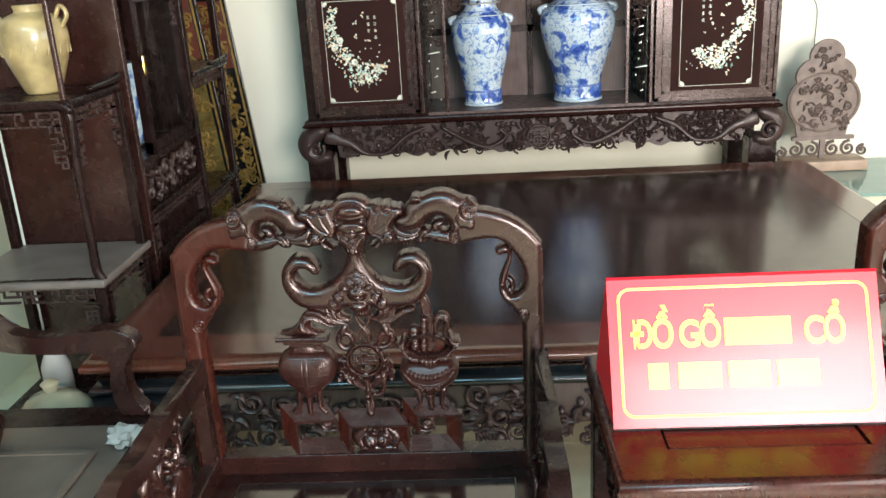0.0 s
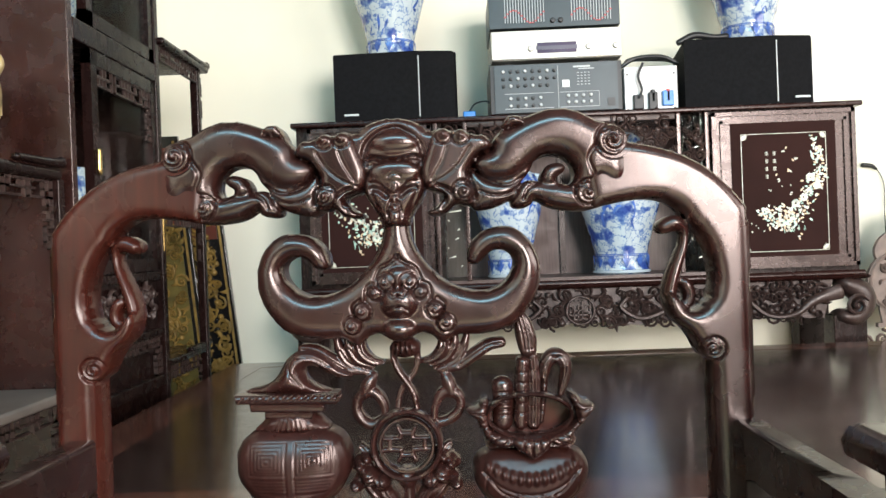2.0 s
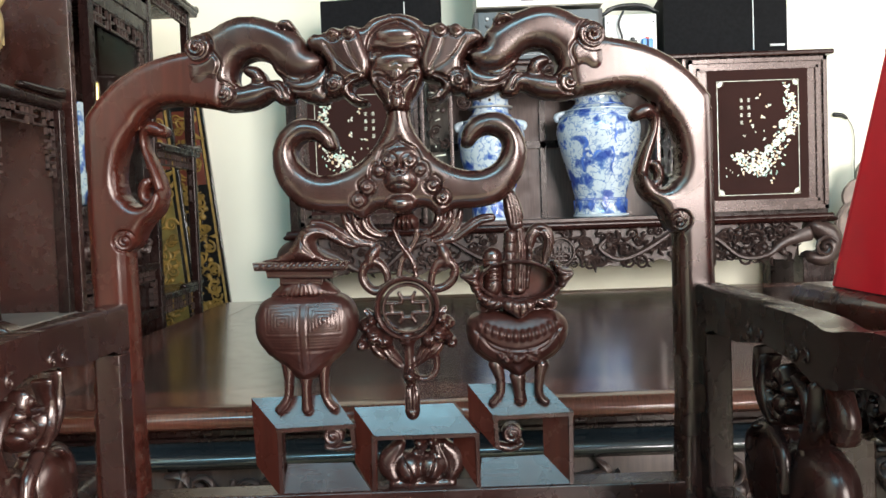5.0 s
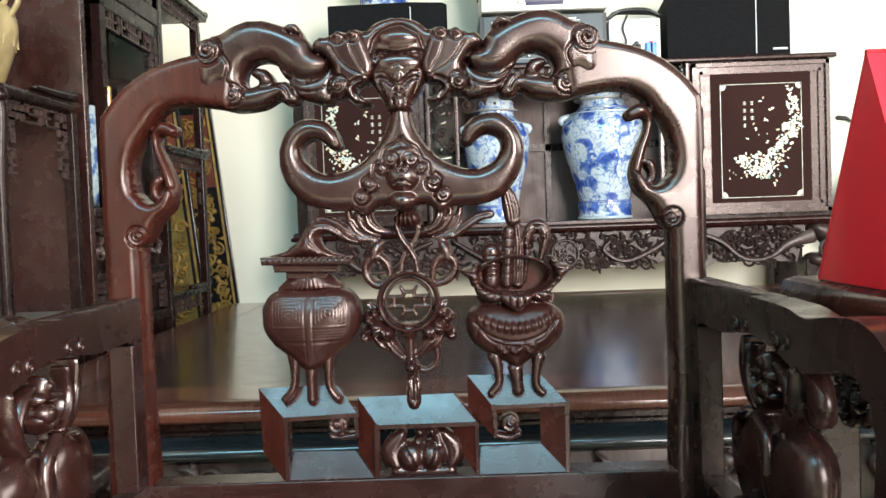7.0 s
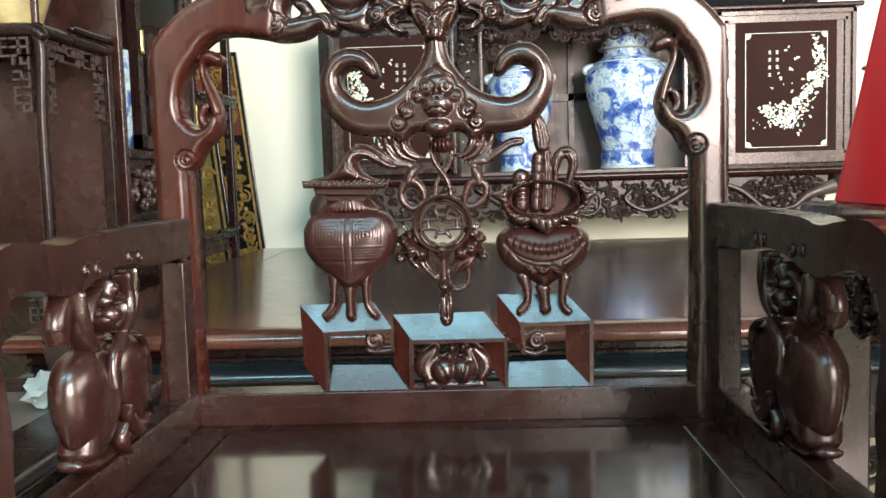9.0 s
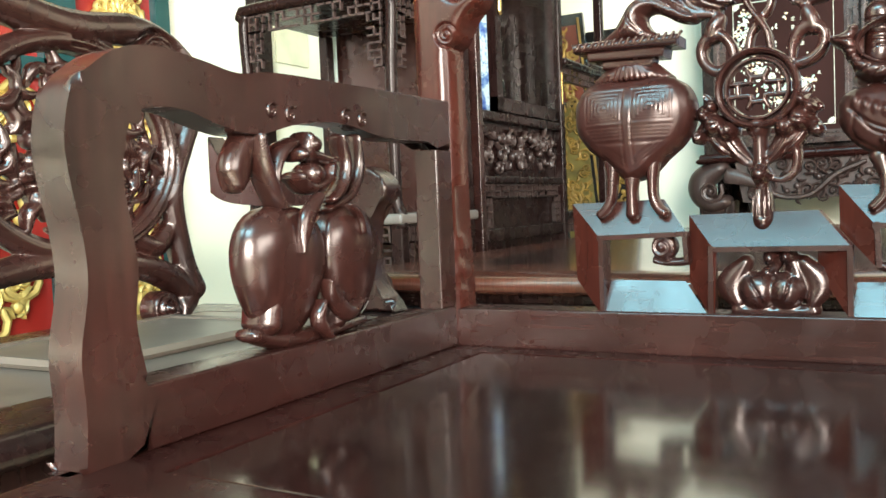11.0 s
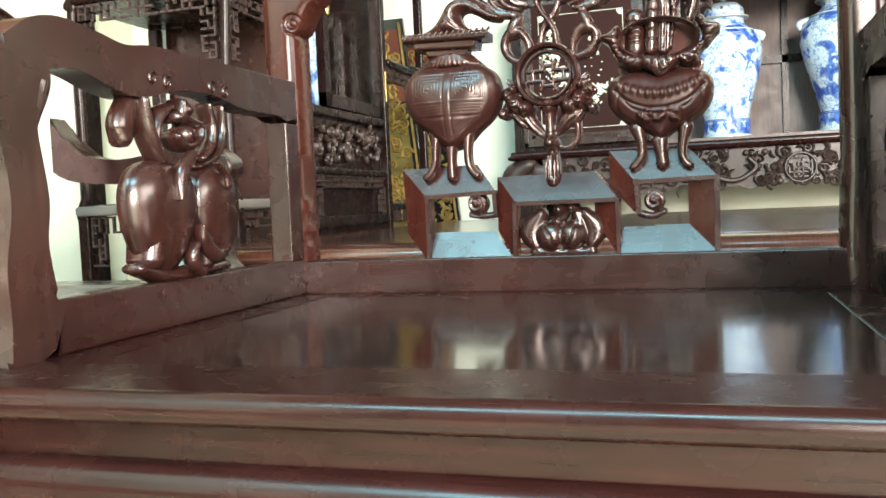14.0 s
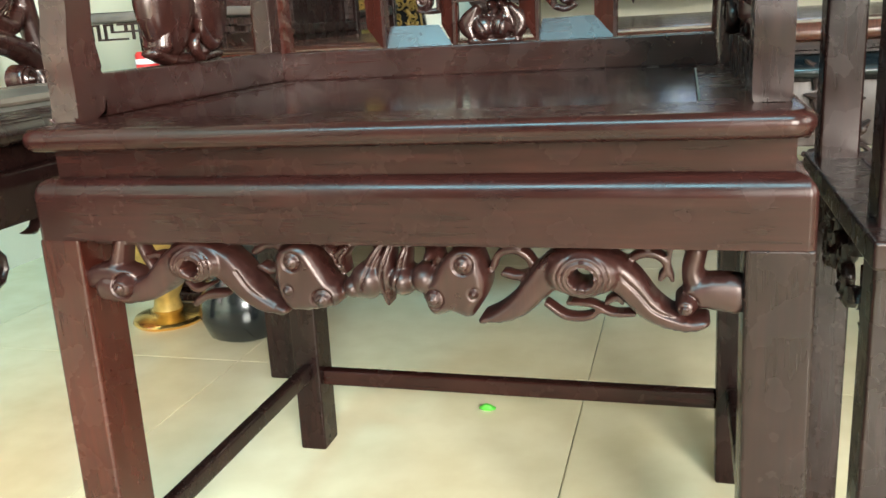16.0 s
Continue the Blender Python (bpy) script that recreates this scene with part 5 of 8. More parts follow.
for pts, crl in (([(-0.052, 0.56, 0.0066), (-0.064, 0.559, 0.0063), (-0.076, 0.561, 0.0066)], [(-0.07, 0.571, 0.0165)]), ([(0.08, 0.556, 0.0066), (0.091, 0.553, 0.0063), (0.101, 0.557, 0.0063)], [(0.093, 0.567, 0.0157)])):
    R = Relief(BACK, cell=0.0008, back=-0.006)
    R.limb(pts, 0.014, 0.003)
    for a, b, w in crl:
        R.scroll(a, b, w * 0.6, 0.011, 0.0, 4.7, 1, 1.5)
    R.build("step_scroll", ROSEWOOD, chair)
R = Relief(BACK, cell=0.0009, back=-0.010)
for a, b, w in [(-0.001, 0.538, 0.0275), (0.018, 0.538, 0.0263), (0.008, 0.562, 0.0115), (0.019, 0.563, 0.0094)]:
    R.dome(a, b, w * 0.5, w * 0.52, 0.014, 0.0)
for leaf in ([(-0.014, 0.526, 0.0074), (-0.021, 0.542, 0.0198), (-0.01, 0.559, 0.0099)], [(0.035, 0.527, 0.0077), (0.04, 0.543, 0.0189), (0.03, 0.559, 0.0099)], [(0.002, 0.549, 0.0066), (0.011, 0.558, 0.0088), (0.009, 0.571, 0.0055)], [(0.029, 0.54, 0.0099), (0.024, 0.554, 0.0121), (0.022, 0.567, 0.0052)], [(-0.017, 0.523, 0.0088), (0.01, 0.522, 0.0095), (0.037, 0.523, 0.0084)]):
    R.limb(leaf, 0.012, 0.0)
R.groove([(-0.008, 0.549), (-0.001, 0.538), (0.003, 0.528)], 0.0014, 0.003)
R.groove([(0.022, 0.548), (0.019, 0.537), (0.014, 0.528)], 0.0014, 0.003)
R.build("plum_carving", ROSEWOOD, chair, "small carved plums with leaves")

# front apron carving: two arched dragons and a flower between
FR = wall_xz(0.785, CX)
R = Relief(FR, cell=0.0009, back=-0.012)
R.limb([(-0.2265, 0.3976, 0.0053), (0.0251, 0.3995, 0.0048), (0.2505, 0.3998, 0.0043)], 0.008, -0.002, 0.3)
R.limb([(-0.218, 0.3607, 0.0196), (-0.1952, 0.3586, 0.0177), (-0.1753, 0.3647, 0.0201), (-0.1591, 0.3788, 0.0234), (-0.1407, 0.3899, 0.0248), (-0.1255, 0.3884, 0.0238), (-0.1105, 0.3799, 0.022), (-0.0981, 0.3669, 0.0195), (-0.0829, 0.354, 0.0144), (-0.065, 0.3488, 0.0059)], 0.018, 0.006, 0.24)
R.limb([(-0.2311, 0.3688, 0.0179), (-0.2162, 0.3701, 0.0204), (-0.2004, 0.3668, 0.0186)], 0.016, 0.004, 0.3)
R.limb([(-0.2061, 0.397, 0.0105), (-0.21, 0.3841, 0.0123), (-0.2138, 0.372, 0.0142)], 0.024, 0.0)
R.limb([(0.0844, 0.3471, 0.0039), (0.0974, 0.3501, 0.0102), (0.1112, 0.3581, 0.0155), (0.1241, 0.3723, 0.0192), (0.1378, 0.3846, 0.022), (0.1548, 0.3889, 0.0232), (0.1718, 0.3846, 0.0209), (0.1842, 0.3756, 0.0193), (0.1966, 0.361, 0.0171), (0.2103, 0.3521, 0.0134), (0.2247, 0.3484, 0.0096), (0.2352, 0.3508, 0.0044)], 0.018, 0.006, 0.24)
R.limb([(0.2514, 0.3683, 0.0231), (0.2383, 0.3694, 0.0211), (0.2279, 0.3676, 0.0175)], 0.016, 0.004, 0.3)
R.limb([(0.228, 0.3965, 0.0123), (0.2255, 0.3828, 0.0138), (0.2292, 0.3707, 0.0175)], 0.024, 0.0)
R.field([(-0.067, 0.3938), (-0.0526, 0.4009), (-0.0418, 0.3976), (-0.0353, 0.3884), (-0.0277, 0.3757), (-0.0179, 0.3631), (-0.0237, 0.3538), (-0.0356, 0.3512), (-0.0493, 0.3494), (-0.0606, 0.3507), (-0.0676, 0.3616), (-0.0698, 0.3782)], 0.008, 0.006, 0.009)
R.field([(0.0583, 0.3902), (0.0701, 0.3985), (0.082, 0.3979), (0.0878, 0.3847), (0.0904, 0.3726), (0.084, 0.3571), (0.0755, 0.3484), (0.0634, 0.3522), (0.05, 0.3496), (0.0434, 0.3641), (0.051, 0.3777)], 0.008, 0.006, 0.009)
for (a, b, r), sp in zip([(-0.0536, 0.388, 0.0062), (-0.0588, 0.3662, 0.0038), (-0.0324, 0.36, 0.007), (0.0743, 0.3881, 0.0062), (0.0521, 0.3627, 0.0064), (0.0813, 0.3678, 0.0035), (-0.2008, 0.3645, 0.0084), (0.2216, 0.3623, 0.007), (0.0495, 0.3933, 0.0039)], (1, 1, 1, -1, -1, -1, 1, -1, 1)):
    R.scroll(a, b, r, 0.0215, 0.0, 0.6, sp, 1.4)
for a, b, r in [(-0.1345, 0.3830, 0.0066), (0.1553, 0.3816, 0.0076)]:
    R.dome(a, b + 0.001, r * 3.3, r * 2.1, 0.018, 0.006, 0.24)
    for k in (1.35, 1.8, 2.25):
        R.groove([(a + r * k * math.cos(t * 0.63), b + r * k * 0.9 * math.sin(t * 0.63)) for t in range(11)], 0.0014, 0.0018)
    R.hole(a, b, r * 0.95, r * 0.85)
for a, b, r in [(-0.0006, 0.3713, 0.013), (0.0264, 0.372, 0.0104), (0.0433, 0.3742, 0.0107), (-0.011, 0.3667, 0.0082)]:
    R.dome(a, b, r, r * 1.05, 0.015, 0.0)
for leaf in ([(0.0182, 0.3977, 0.004), (0.0123, 0.3767, 0.0121), (0.0138, 0.3529, 0.002)], [(0.0096, 0.3959, 0.004), (0.0026, 0.3832, 0.0097), (-0.0022, 0.3679, 0.002)], [(0.0299, 0.3962, 0.004), (0.0264, 0.3838, 0.0088), (0.0225, 0.366, 0.002)], [(-0.0162, 0.3947, 0.0065), (-0.0221, 0.3878, 0.0089), (-0.0179, 0.3768, 0.0033)], [(-0.0342, 0.3986, 0.0033), (-0.0261, 0.392, 0.0065), (-0.0209, 0.3827, 0.0024)], [(0.0465, 0.3981, 0.0039), (0.0526, 0.3909, 0.0071), (0.0503, 0.381, 0.0024)]):
    R.limb(leaf, 0.026, 0.003)
    R.groove([q[:2] for q in leaf], 0.0013, 0.0026)
for pts in ([(-0.0903, 0.3908, 0.005), (-0.0804, 0.3962, 0.0054), (-0.0696, 0.3951, 0.0054), (-0.0676, 0.3852, 0.0054), (-0.0774, 0.3763, 0.005), (-0.0871, 0.3795, 0.0046)], [(-0.1901, 0.3954, 0.0039), (-0.1845, 0.3819, 0.0044), (-0.1766, 0.3693, 0.0035)], [(-0.1781, 0.3983, 0.0039), (-0.1615, 0.4003, 0.0056), (-0.1539, 0.3924, 0.0039)], [(-0.185, 0.3846, 0.0035), (-0.1736, 0.3866, 0.0039), (-0.1633, 0.3832, 0.0035)], [(0.0916, 0.3811, 0.0039), (0.096, 0.3917, 0.0046), (0.1071, 0.3955, 0.005), (0.1169, 0.3897, 0.0046), (0.1197, 0.381, 0.0038), (0.1102, 0.3759, 0.0039), (0.0993, 0.3781, 0.0039)],
            [(0.1835, 0.388, 0.0037), (0.1936, 0.3939, 0.0044), (0.2043, 0.3922, 0.0044), (0.2093, 0.3847, 0.004), (0.2051, 0.3769, 0.0037)], [(0.2113, 0.3969, 0.0029), (0.21, 0.3855, 0.0033), (0.2129, 0.376, 0.0029)], [(0.1283, 0.357, 0.0031), (0.142, 0.3478, 0.0035), (0.158, 0.348, 0.0034), (0.1663, 0.3552, 0.0027)], [(0.143, 0.358, 0.0027), (0.1589, 0.3573, 0.003), (0.173, 0.351, 0.003), (0.1886, 0.3512, 0.0026)], [(0.1694, 0.3589, 0.003), (0.1768, 0.3631, 0.0038), (0.1805, 0.3593, 0.003)], [(-0.1523, 0.3658, 0.003), (-0.1435, 0.3592, 0.0039), (-0.1321, 0.3632, 0.003)], [(-0.1462, 0.3477, 0.0044), (-0.1374, 0.3539, 0.0052), (-0.1177, 0.3564, 0.0039)]):
    R.limb(pts, 0.014, 0.0)
R.groove([(-0.1012, 0.3792), (-0.09, 0.3644), (-0.0719, 0.3526)], 0.0016, 0.0018)
R.groove([(0.1791, 0.3832), (0.1915, 0.3711), (0.2024, 0.3589), (0.2203, 0.3525)], 0.0016, 0.0018)
R.build("apron_carving", CARVEDRED, chair, "arched dragons and fruit carved under the seat")

# a second chair of the set stands beyond the side table
chair2 = copy_thing(chair, pose(CX + 1.03, 1.01, 0))
tagged(chair2, "dark varnished rosewood armchair beyond the side table", "chair", "armchairs of the set")
tagged(chair, group="armchairs of the set")

# ---- the daybed behind the armchair ----
TX0, TX1, TY0, TY1 = -0.835, 1.13, 1.585, 3.04
bed = thing("daybed", ((TX0 + TX1) / 2, 2.3, 0), "wide polished dark wooden daybed with carved apron", "daybed")
top = [(0.0, 0.486), (0.012, 0.488), (0.021, 0.495), (0.023, 0.503), (0.018, 0.513), (0.008, 0.5185), (-0.004, 0.52)]
part("top_edge", nosing(bmesh.new(), TX0, TX1, TY0, TY1, top, 0.10), wood("daybed_reddish_edge", (0.05, 0.015, 0.010), (0.09, 0.028, 0.018), (0.14, 0.045, 0.03), 0.2, 0.5, (60, 6, 6)), bed, "reddish rounded edge of the top", flat=50)
part("top_panel", B(TX0 + 0.099, TX1 - 0.099, TY0 + 0.099, TY1 - 0.099, 0.49, 0.5195), TABLEWOOD, bed, "single polished dark board")
part("neck", nosing(bmesh.new(), TX0, TX1, TY0, TY1, [(-0.006, 0.468), (0.0, 0.470), (0.0, 0.474), (-0.006, 0.476), (-0.006, 0.480), (-0.001, 0.481), (-0.001, 0.4865)], 0.05), DARKWOOD, bed)
part("moulding", nosing(bmesh.new(), TX0, TX1, TY0, TY1, [(-0.006, 0.43), (0.004, 0.431), (0.014, 0.438), (0.016, 0.446), (0.01, 0.455), (-0.002, 0.461), (-0.006, 0.468)], 0.05), STONE, bed, "black polished moulding", flat=50)
for side in range(2):
    bm = bmesh.new()
    if side == 0:
        pl = wall_xz(TY0 + 0.004)
        a0, a1 = TX0 + 0.12, TX1 - 0.12
    else:
        pl = wall_yz(TX0 + 0.006)
        a0, a1 = TY0 + 0.12, TY1 - 0.12
    slab(bm, [(a0 - 0.1, 0.335), (a1 + 0.1, 0.335), (a1 + 0.1, 0.431), (a0 - 0.1, 0.431)], pl, -0.02, 0.0, 0.002)
    foliage(bm, a0, a1, 0.29, 0.42, pl, 0.002, 280, 0.024, 11 + side, 0.018)
    tagged(part("carved_apron", bm, CARVED, bed), kind="stuff")
for lx in (TX0 + 0.07, TX1 - 0.07):
    for ly in (TY0 - 0.005, TY1 - 0.07):
        bm = bmesh.new()
        lathe(bm, [(0.075, 0.435), (0.085, 0.40), (0.07, 0.30), (0.045, 0.20), (0.05, 0.14), (0.075, 0.09), (0.085, 0.05), (0.07, 0.01), (0.05, 0.0)], (lx, ly, 0), 20)
        foliage(bm, lx - 0.05, lx + 0.05, 0.12, 0.38, wall_xz(ly - 0.055), 0.0, 14, 0.02, 5, 0.014)
        part("foot", bm, STONE, bed, "black bulbous carved foot")

# ---- the sideboard ----
SY = 3.12
SP = wall_xz(SY)
side = thing("sideboard", (0.2, 3.3, 0), "dark wooden sideboard with inlaid doors and open niche", "sideboard")
part("cupboard", B(-0.648, -0.20, SY + 0.02, 3.485, 0.728, 1.222), DARKWOOD, side)
part("cupboard", B(0.59, 1.056, SY + 0.02, 3.485, 0.728, 1.222), DARKWOOD, side)
part("niche_back", B(-0.2, 0.59, 3.455, 3.485, 0.728, 1.222), wood("greyish_back_board", (0.06, 0.035, 0.03), (0.10, 0.06, 0.052), (0.14, 0.09, 0.08), 0.5, 0.1), side)
part("niche_rail", B(-0.2, 0.59, 3.44, 3.455, 0.985, 1.01), DARKWOOD, side)
part("niche_stile", B(0.185, 0.205, 3.44, 3.455, 0.728, 1.222), DARKWOOD, side)
part("niche_floor", B(-0.2, 0.59, SY + 0.01, 3.455, 0.722, 0.737), wood("niche_floor_wood", (0.05, 0.03, 0.028), (0.08, 0.05, 0.045), (0.11, 0.07, 0.06), 0.4, 0.2), side)
part("top_board", B(-0.66, 1.07, SY - 0.012, 3.49, 1.222, 1.2375, bevel=0.004), ROSEWOOD_H, side)
part("base_moulding", nosing(bmesh.new(), -0.655, 1.062, SY, 3.48, [(0.0, 0.700), (0.008, 0.702), (0.013, 0.708), (0.008, 0.714), (0.004, 0.716), (0.004, 0.722), (0.0, 0.728)], 0.2), ROSEWOOD_H, side, flat=50)


def inlay(parent, a0, a1, b0, b1, flip, seed):
    """Mother-of-pearl: a line with corner leaves, a flowering branch and two columns of writing as small bars."""
    rnd = random.Random(seed)
    w, h = a1 - a0, b1 - b0
    X = lambda u: a0 + w * ((1 - u) if flip else u)
    c = 0.0065
    bm = bmesh.new()
    for p in ((a0, b0, a1, b0), (a0, b1, a1, b1), (a0, b0, a0, b1), (a1, b0, a1, b1)):
        bar(bm, *p, 0.0016, SP, c - 0.002, c + 0.0006)
    part("inlay_line", bm, PEARL, parent)
    for ca, cb, sa, sb in ((a0, b0, 1, 1), (a1, b0, -1, 1), (a0, b1, 1, -1), (a1, b1, -1, -1)):
        bm = bmesh.new()
        for i in range(5):
            t = i / 4 * math.pi / 2
            p = (ca + sa * 0.004, cb + sb * 0.004)
            limb(bm, [(*p, 0.002), (p[0] + sa * 0.009 * math.cos(t), p[1] + sb * 0.009 * math.sin(t), 0.006), (p[0] + sa * 0.015 * math.cos(t), p[1] + sb * 0.015 * math.sin(t), 0.001)], SP, 0.0014, c, 6, 2)
        part("inlay_corner", bm, PEARL, parent)
    path = spline([(0.86, 0.93), (0.93, 0.70), (0.86, 0.52), (0.70, 0.36), (0.55, 0.27), (0.42, 0.30), (0.22, 0.33)], 12)
    meshes = [bmesh.new() for _ in range(3)]

    def petal(u, v, size, which):
        t = rnd.uniform(0, 6.3)
        a, b = X(u), b0 + h * v
        d = (math.cos(t) * size, math.sin(t) * size)
        limb(meshes[which], [(a, b, size * 0.3), (a + d[0] * 0.6, b + d[1] * 0.6, size * 0.75), (a + d[0] * 1.1, b + d[1] * 1.1, size * 0.1)], SP, 0.0014, c, 6, 2)

    for i, q in enumerate(path):
        spread = 0.05 + 0.09 * math.sin(math.pi * i / len(path))
        for _ in range(5):
            petal(q[0] + rnd.uniform(-spread, spread * 0.6), q[1] + rnd.uniform(-spread, spread) * 0.8, rnd.uniform(0.005, 0.011), rnd.choices((0, 1, 2), (4, 3, 3))[0])
    for u, v in ((0.80, 0.62), (0.88, 0.55), (0.72, 0.45), (0.62, 0.40), (0.45, 0.24)):
        for k in range(7):
            t = k / 7 * 6.283
            a, b = X(u) + 0.008 * math.cos(t), b0 + h * v + 0.008 * math.sin(t)
            ball(meshes[0], a, b, 0.005, 0.005, 0.0008, SP, c, 8, 4)
    for _ in range(22):
        petal(rnd.uniform(0.08, 0.6), rnd.uniform(0.16, 0.6), rnd.uniform(0.004, 0.007), 0)
    for u, v in ((0.5, 0.86), (0.6, 0.78), (0.42, 0.62), (0.56, 0.66), (0.3, 0.2), (0.66, 0.12)):
        for _ in range(3):
            petal(u + rnd.uniform(-0.04, 0.04), v + rnd.uniform(-0.02, 0.02), 0.008, rnd.choice((0, 2)))
    for _ in range(16):
        u, v = rnd.uniform(0.35, 0.72), rnd.uniform(0.17, 0.26)
        bar(meshes[1], X(u), b0 + h * v, X(u) + rnd.uniform(-0.003, 0.003), b0 + h * v - rnd.uniform(0.006, 0.016), 0.0015, SP, c - 0.001, c + 0.0006)
    for bm, mat, name in zip(meshes, (PEARL, PEARL_GREEN, PEARL_PINK), ("pearl_petals", "green_petals", "golden_petals")):
        tagged(part(name, bm, mat, parent), kind="stuff")
    bm = bmesh.new()
    for col in range(2):
        for row in range(4 - col):
            u, v = 0.30 - col * 0.0 + col * 0.09, 0.82 - row * 0.065
            for k in range(3):
                bar(bm, X(u) - 0.0045, b0 + h * v + k * 0.004, X(u) + 0.0045 * rnd.uniform(0.3, 1), b0 + h * v + k * 0.004, 0.0015, SP, c - 0.001, c + 0.0006)
            bar(bm, X(u), b0 + h * v - 0.001, X(u), b0 + h * v + 0.010, 0.0014, SP, c - 0.001, c + 0.0007)
    tagged(part("inlay_bars", bm, PEARL, parent), kind="stuff")


for x0, x1, pa0, pa1, flip, sd in ((-0.61, -0.232, -0.553, -0.292, True, 3), (0.617, 1.046, 0.704, 0.957, False, 8)):
    door = part("door", B(x0, x1, SY - 0.002, SY + 0.02, 0.742, 1.216, bevel=0.002), ROSEWOOD, side, "dark door with mother-of-pearl inlay")
    for k, (m0, hgt) in enumerate(((0.006, 0.011), (0.030, 0.008))):
        bm = bmesh.new()
        for q in ((x0 + m0, 0.742 + m0, x1 - m0, 0.742 + m0), (x0 + m0, 1.216 - m0, x1 - m0, 1.216 - m0), (x0 + m0, 0.742 + m0, x0 + m0, 1.216 - m0), (x1 - m0, 0.742 + m0, x1 - m0, 1.216 - m0)):
            bar(bm, *q, 0.012 - 0.003 * k, SP, 0.0, hgt)
        part("frame_moulding", bm, ROSEWOOD, door)
    bm = bmesh.new()
    slab(bm, [(pa0 - 0.03, 0.79 - 0.014), (pa1 + 0.03, 0.79 - 0.014), (pa1 + 0.03, 1.185), (pa0 - 0.03, 1.185)], SP, 0.001, 0.006, 0.001)
    part("field", bm, MAROON, door, "maroon lacquered field")
    inlay(door, pa0, pa1, 0.792, 1.147, flip, sd)
    part("hinge", B(x1 - 0.003 if not flip else x0 - 0.001, x1 + 0.001 if not flip else x0 + 0.003, SY - 0.008, SY - 0.002, 1.06, 1.09), BRASS, door)
# niche posts, carved strips and the hanging lattice
for x in (-0.226, -0.135, 0.513, 0.598):
    part("niche_post", B(x, x + 0.013, SY - 0.003, SY + 0.02, 0.737, 1.222, bevel=0.002), ROSEWOOD, side)
for x0, x1, sd in ((-0.211, -0.137, 2), (0.528, 0.597, 5)):
    bm = bmesh.new()
    foliage(bm, x0 + 0.012, x1 - 0.012, 0.98, 1.2, SP, -0.008, 36, 0.016, sd, 0.012)
    tagged(part("carved_strip", bm, CARVED, side), kind="stuff")
    pane = part("glass_pane", B(x0, x1, SY + 0.012, SY + 0.015, 0.74, 1.215), GLASS, side)
    pane.visible_shadow = False
    bm = bmesh.new()
    for i in range(14):
        r5 = random.Random(i + sd)
        limb(bm, [(x0 + 0.01 + r5.uniform(0, 0.05), 0.78 + i * 0.028, 0.002), (x0 + 0.015 + r5.uniform(0, 0.05), 0.785 + i * 0.028, 0.006)], SP, 0.0014, -0.010, 6, 2)
    tagged(part("pane_inlay", bm, PEARL, side), kind="stuff")
bm = bmesh.new()
slab(bm, [(-0.12, 1.205), (0.51, 1.205), (0.51, 1.222), (-0.12, 1.222)], SP, -0.016, 0.0, 0.001)
foliage(bm, -0.11, 0.50, 1.165, 1.21, SP, -0.008, 95, 0.02, 21, 0.014)
foliage(bm, -0.115, 0.0, 1.11, 1.17, SP, -0.008, 14, 0.018, 22, 0.014)
foliage(bm, 0.39, 0.505, 1.11, 1.17, SP, -0.008, 14, 0.018, 23, 0.014)
foliage(bm, 0.13, 0.27, 1.13, 1.17, SP, -0.008, 12, 0.018, 24, 0.014)
tagged(part("lattice", bm, CARVED, side, "pierced carved lattice over the niche"), kind="stuff")
# carved apron with scrolling stems and bulging scroll feet
bm = bmesh.new()
edge = [(-0.56, 0.70)] + [(-0.54 + 1.48 * i / 150, 0.586 - 0.010 * abs(math.sin(i * 0.38)) + 0.016 * abs(math.sin(i * 0.104))) for i in range(151)] + [(0.97, 0.70)]
slab(bm, edge, SP, -0.022, -0.008, 0.0)
foliage(bm, -0.53, 0.93, 0.590, 0.694, SP, -0.006, 400, 0.020, 31, 0.016)
part("apron", bm, CARVED, side, "deeply carved apron with scrolls and flowers")
for pts in ([(-0.58, 0.665, 0.05), (-0.50, 0.64, 0.03), (-0.44, 0.60, 0.018), (-0.36, 0.60, 0.016), (-0.29, 0.655, 0.018), (-0.22, 0.685, 0.014)], [(-0.15, 0.685, 0.014), (-0.06, 0.63, 0.018), (0.02, 0.605, 0.016), (0.08, 0.64, 0.016), (0.06, 0.67, 0.012)]):
    for s in (-1, 1):
        q = pts if s < 0 else [(0.405 - p[0], p[1], p[2]) for p in pts]
        part("apron_stem", limb(bmesh.new(), q, SP, 0.026, 0.006, 8, 5), CARVED, side)
bm = bmesh.new()
ring(bm, 0.2025, 0.635, 0.042, 0.042, 0.008, SP, 0.012, 0.006)
fret(bm, 0.172, 0.607, 0.233, 0.663, SP, -0.004, 0.007, 0.0125, 0.004, 2)
part("apron_medallion", bm, CARVED, side)
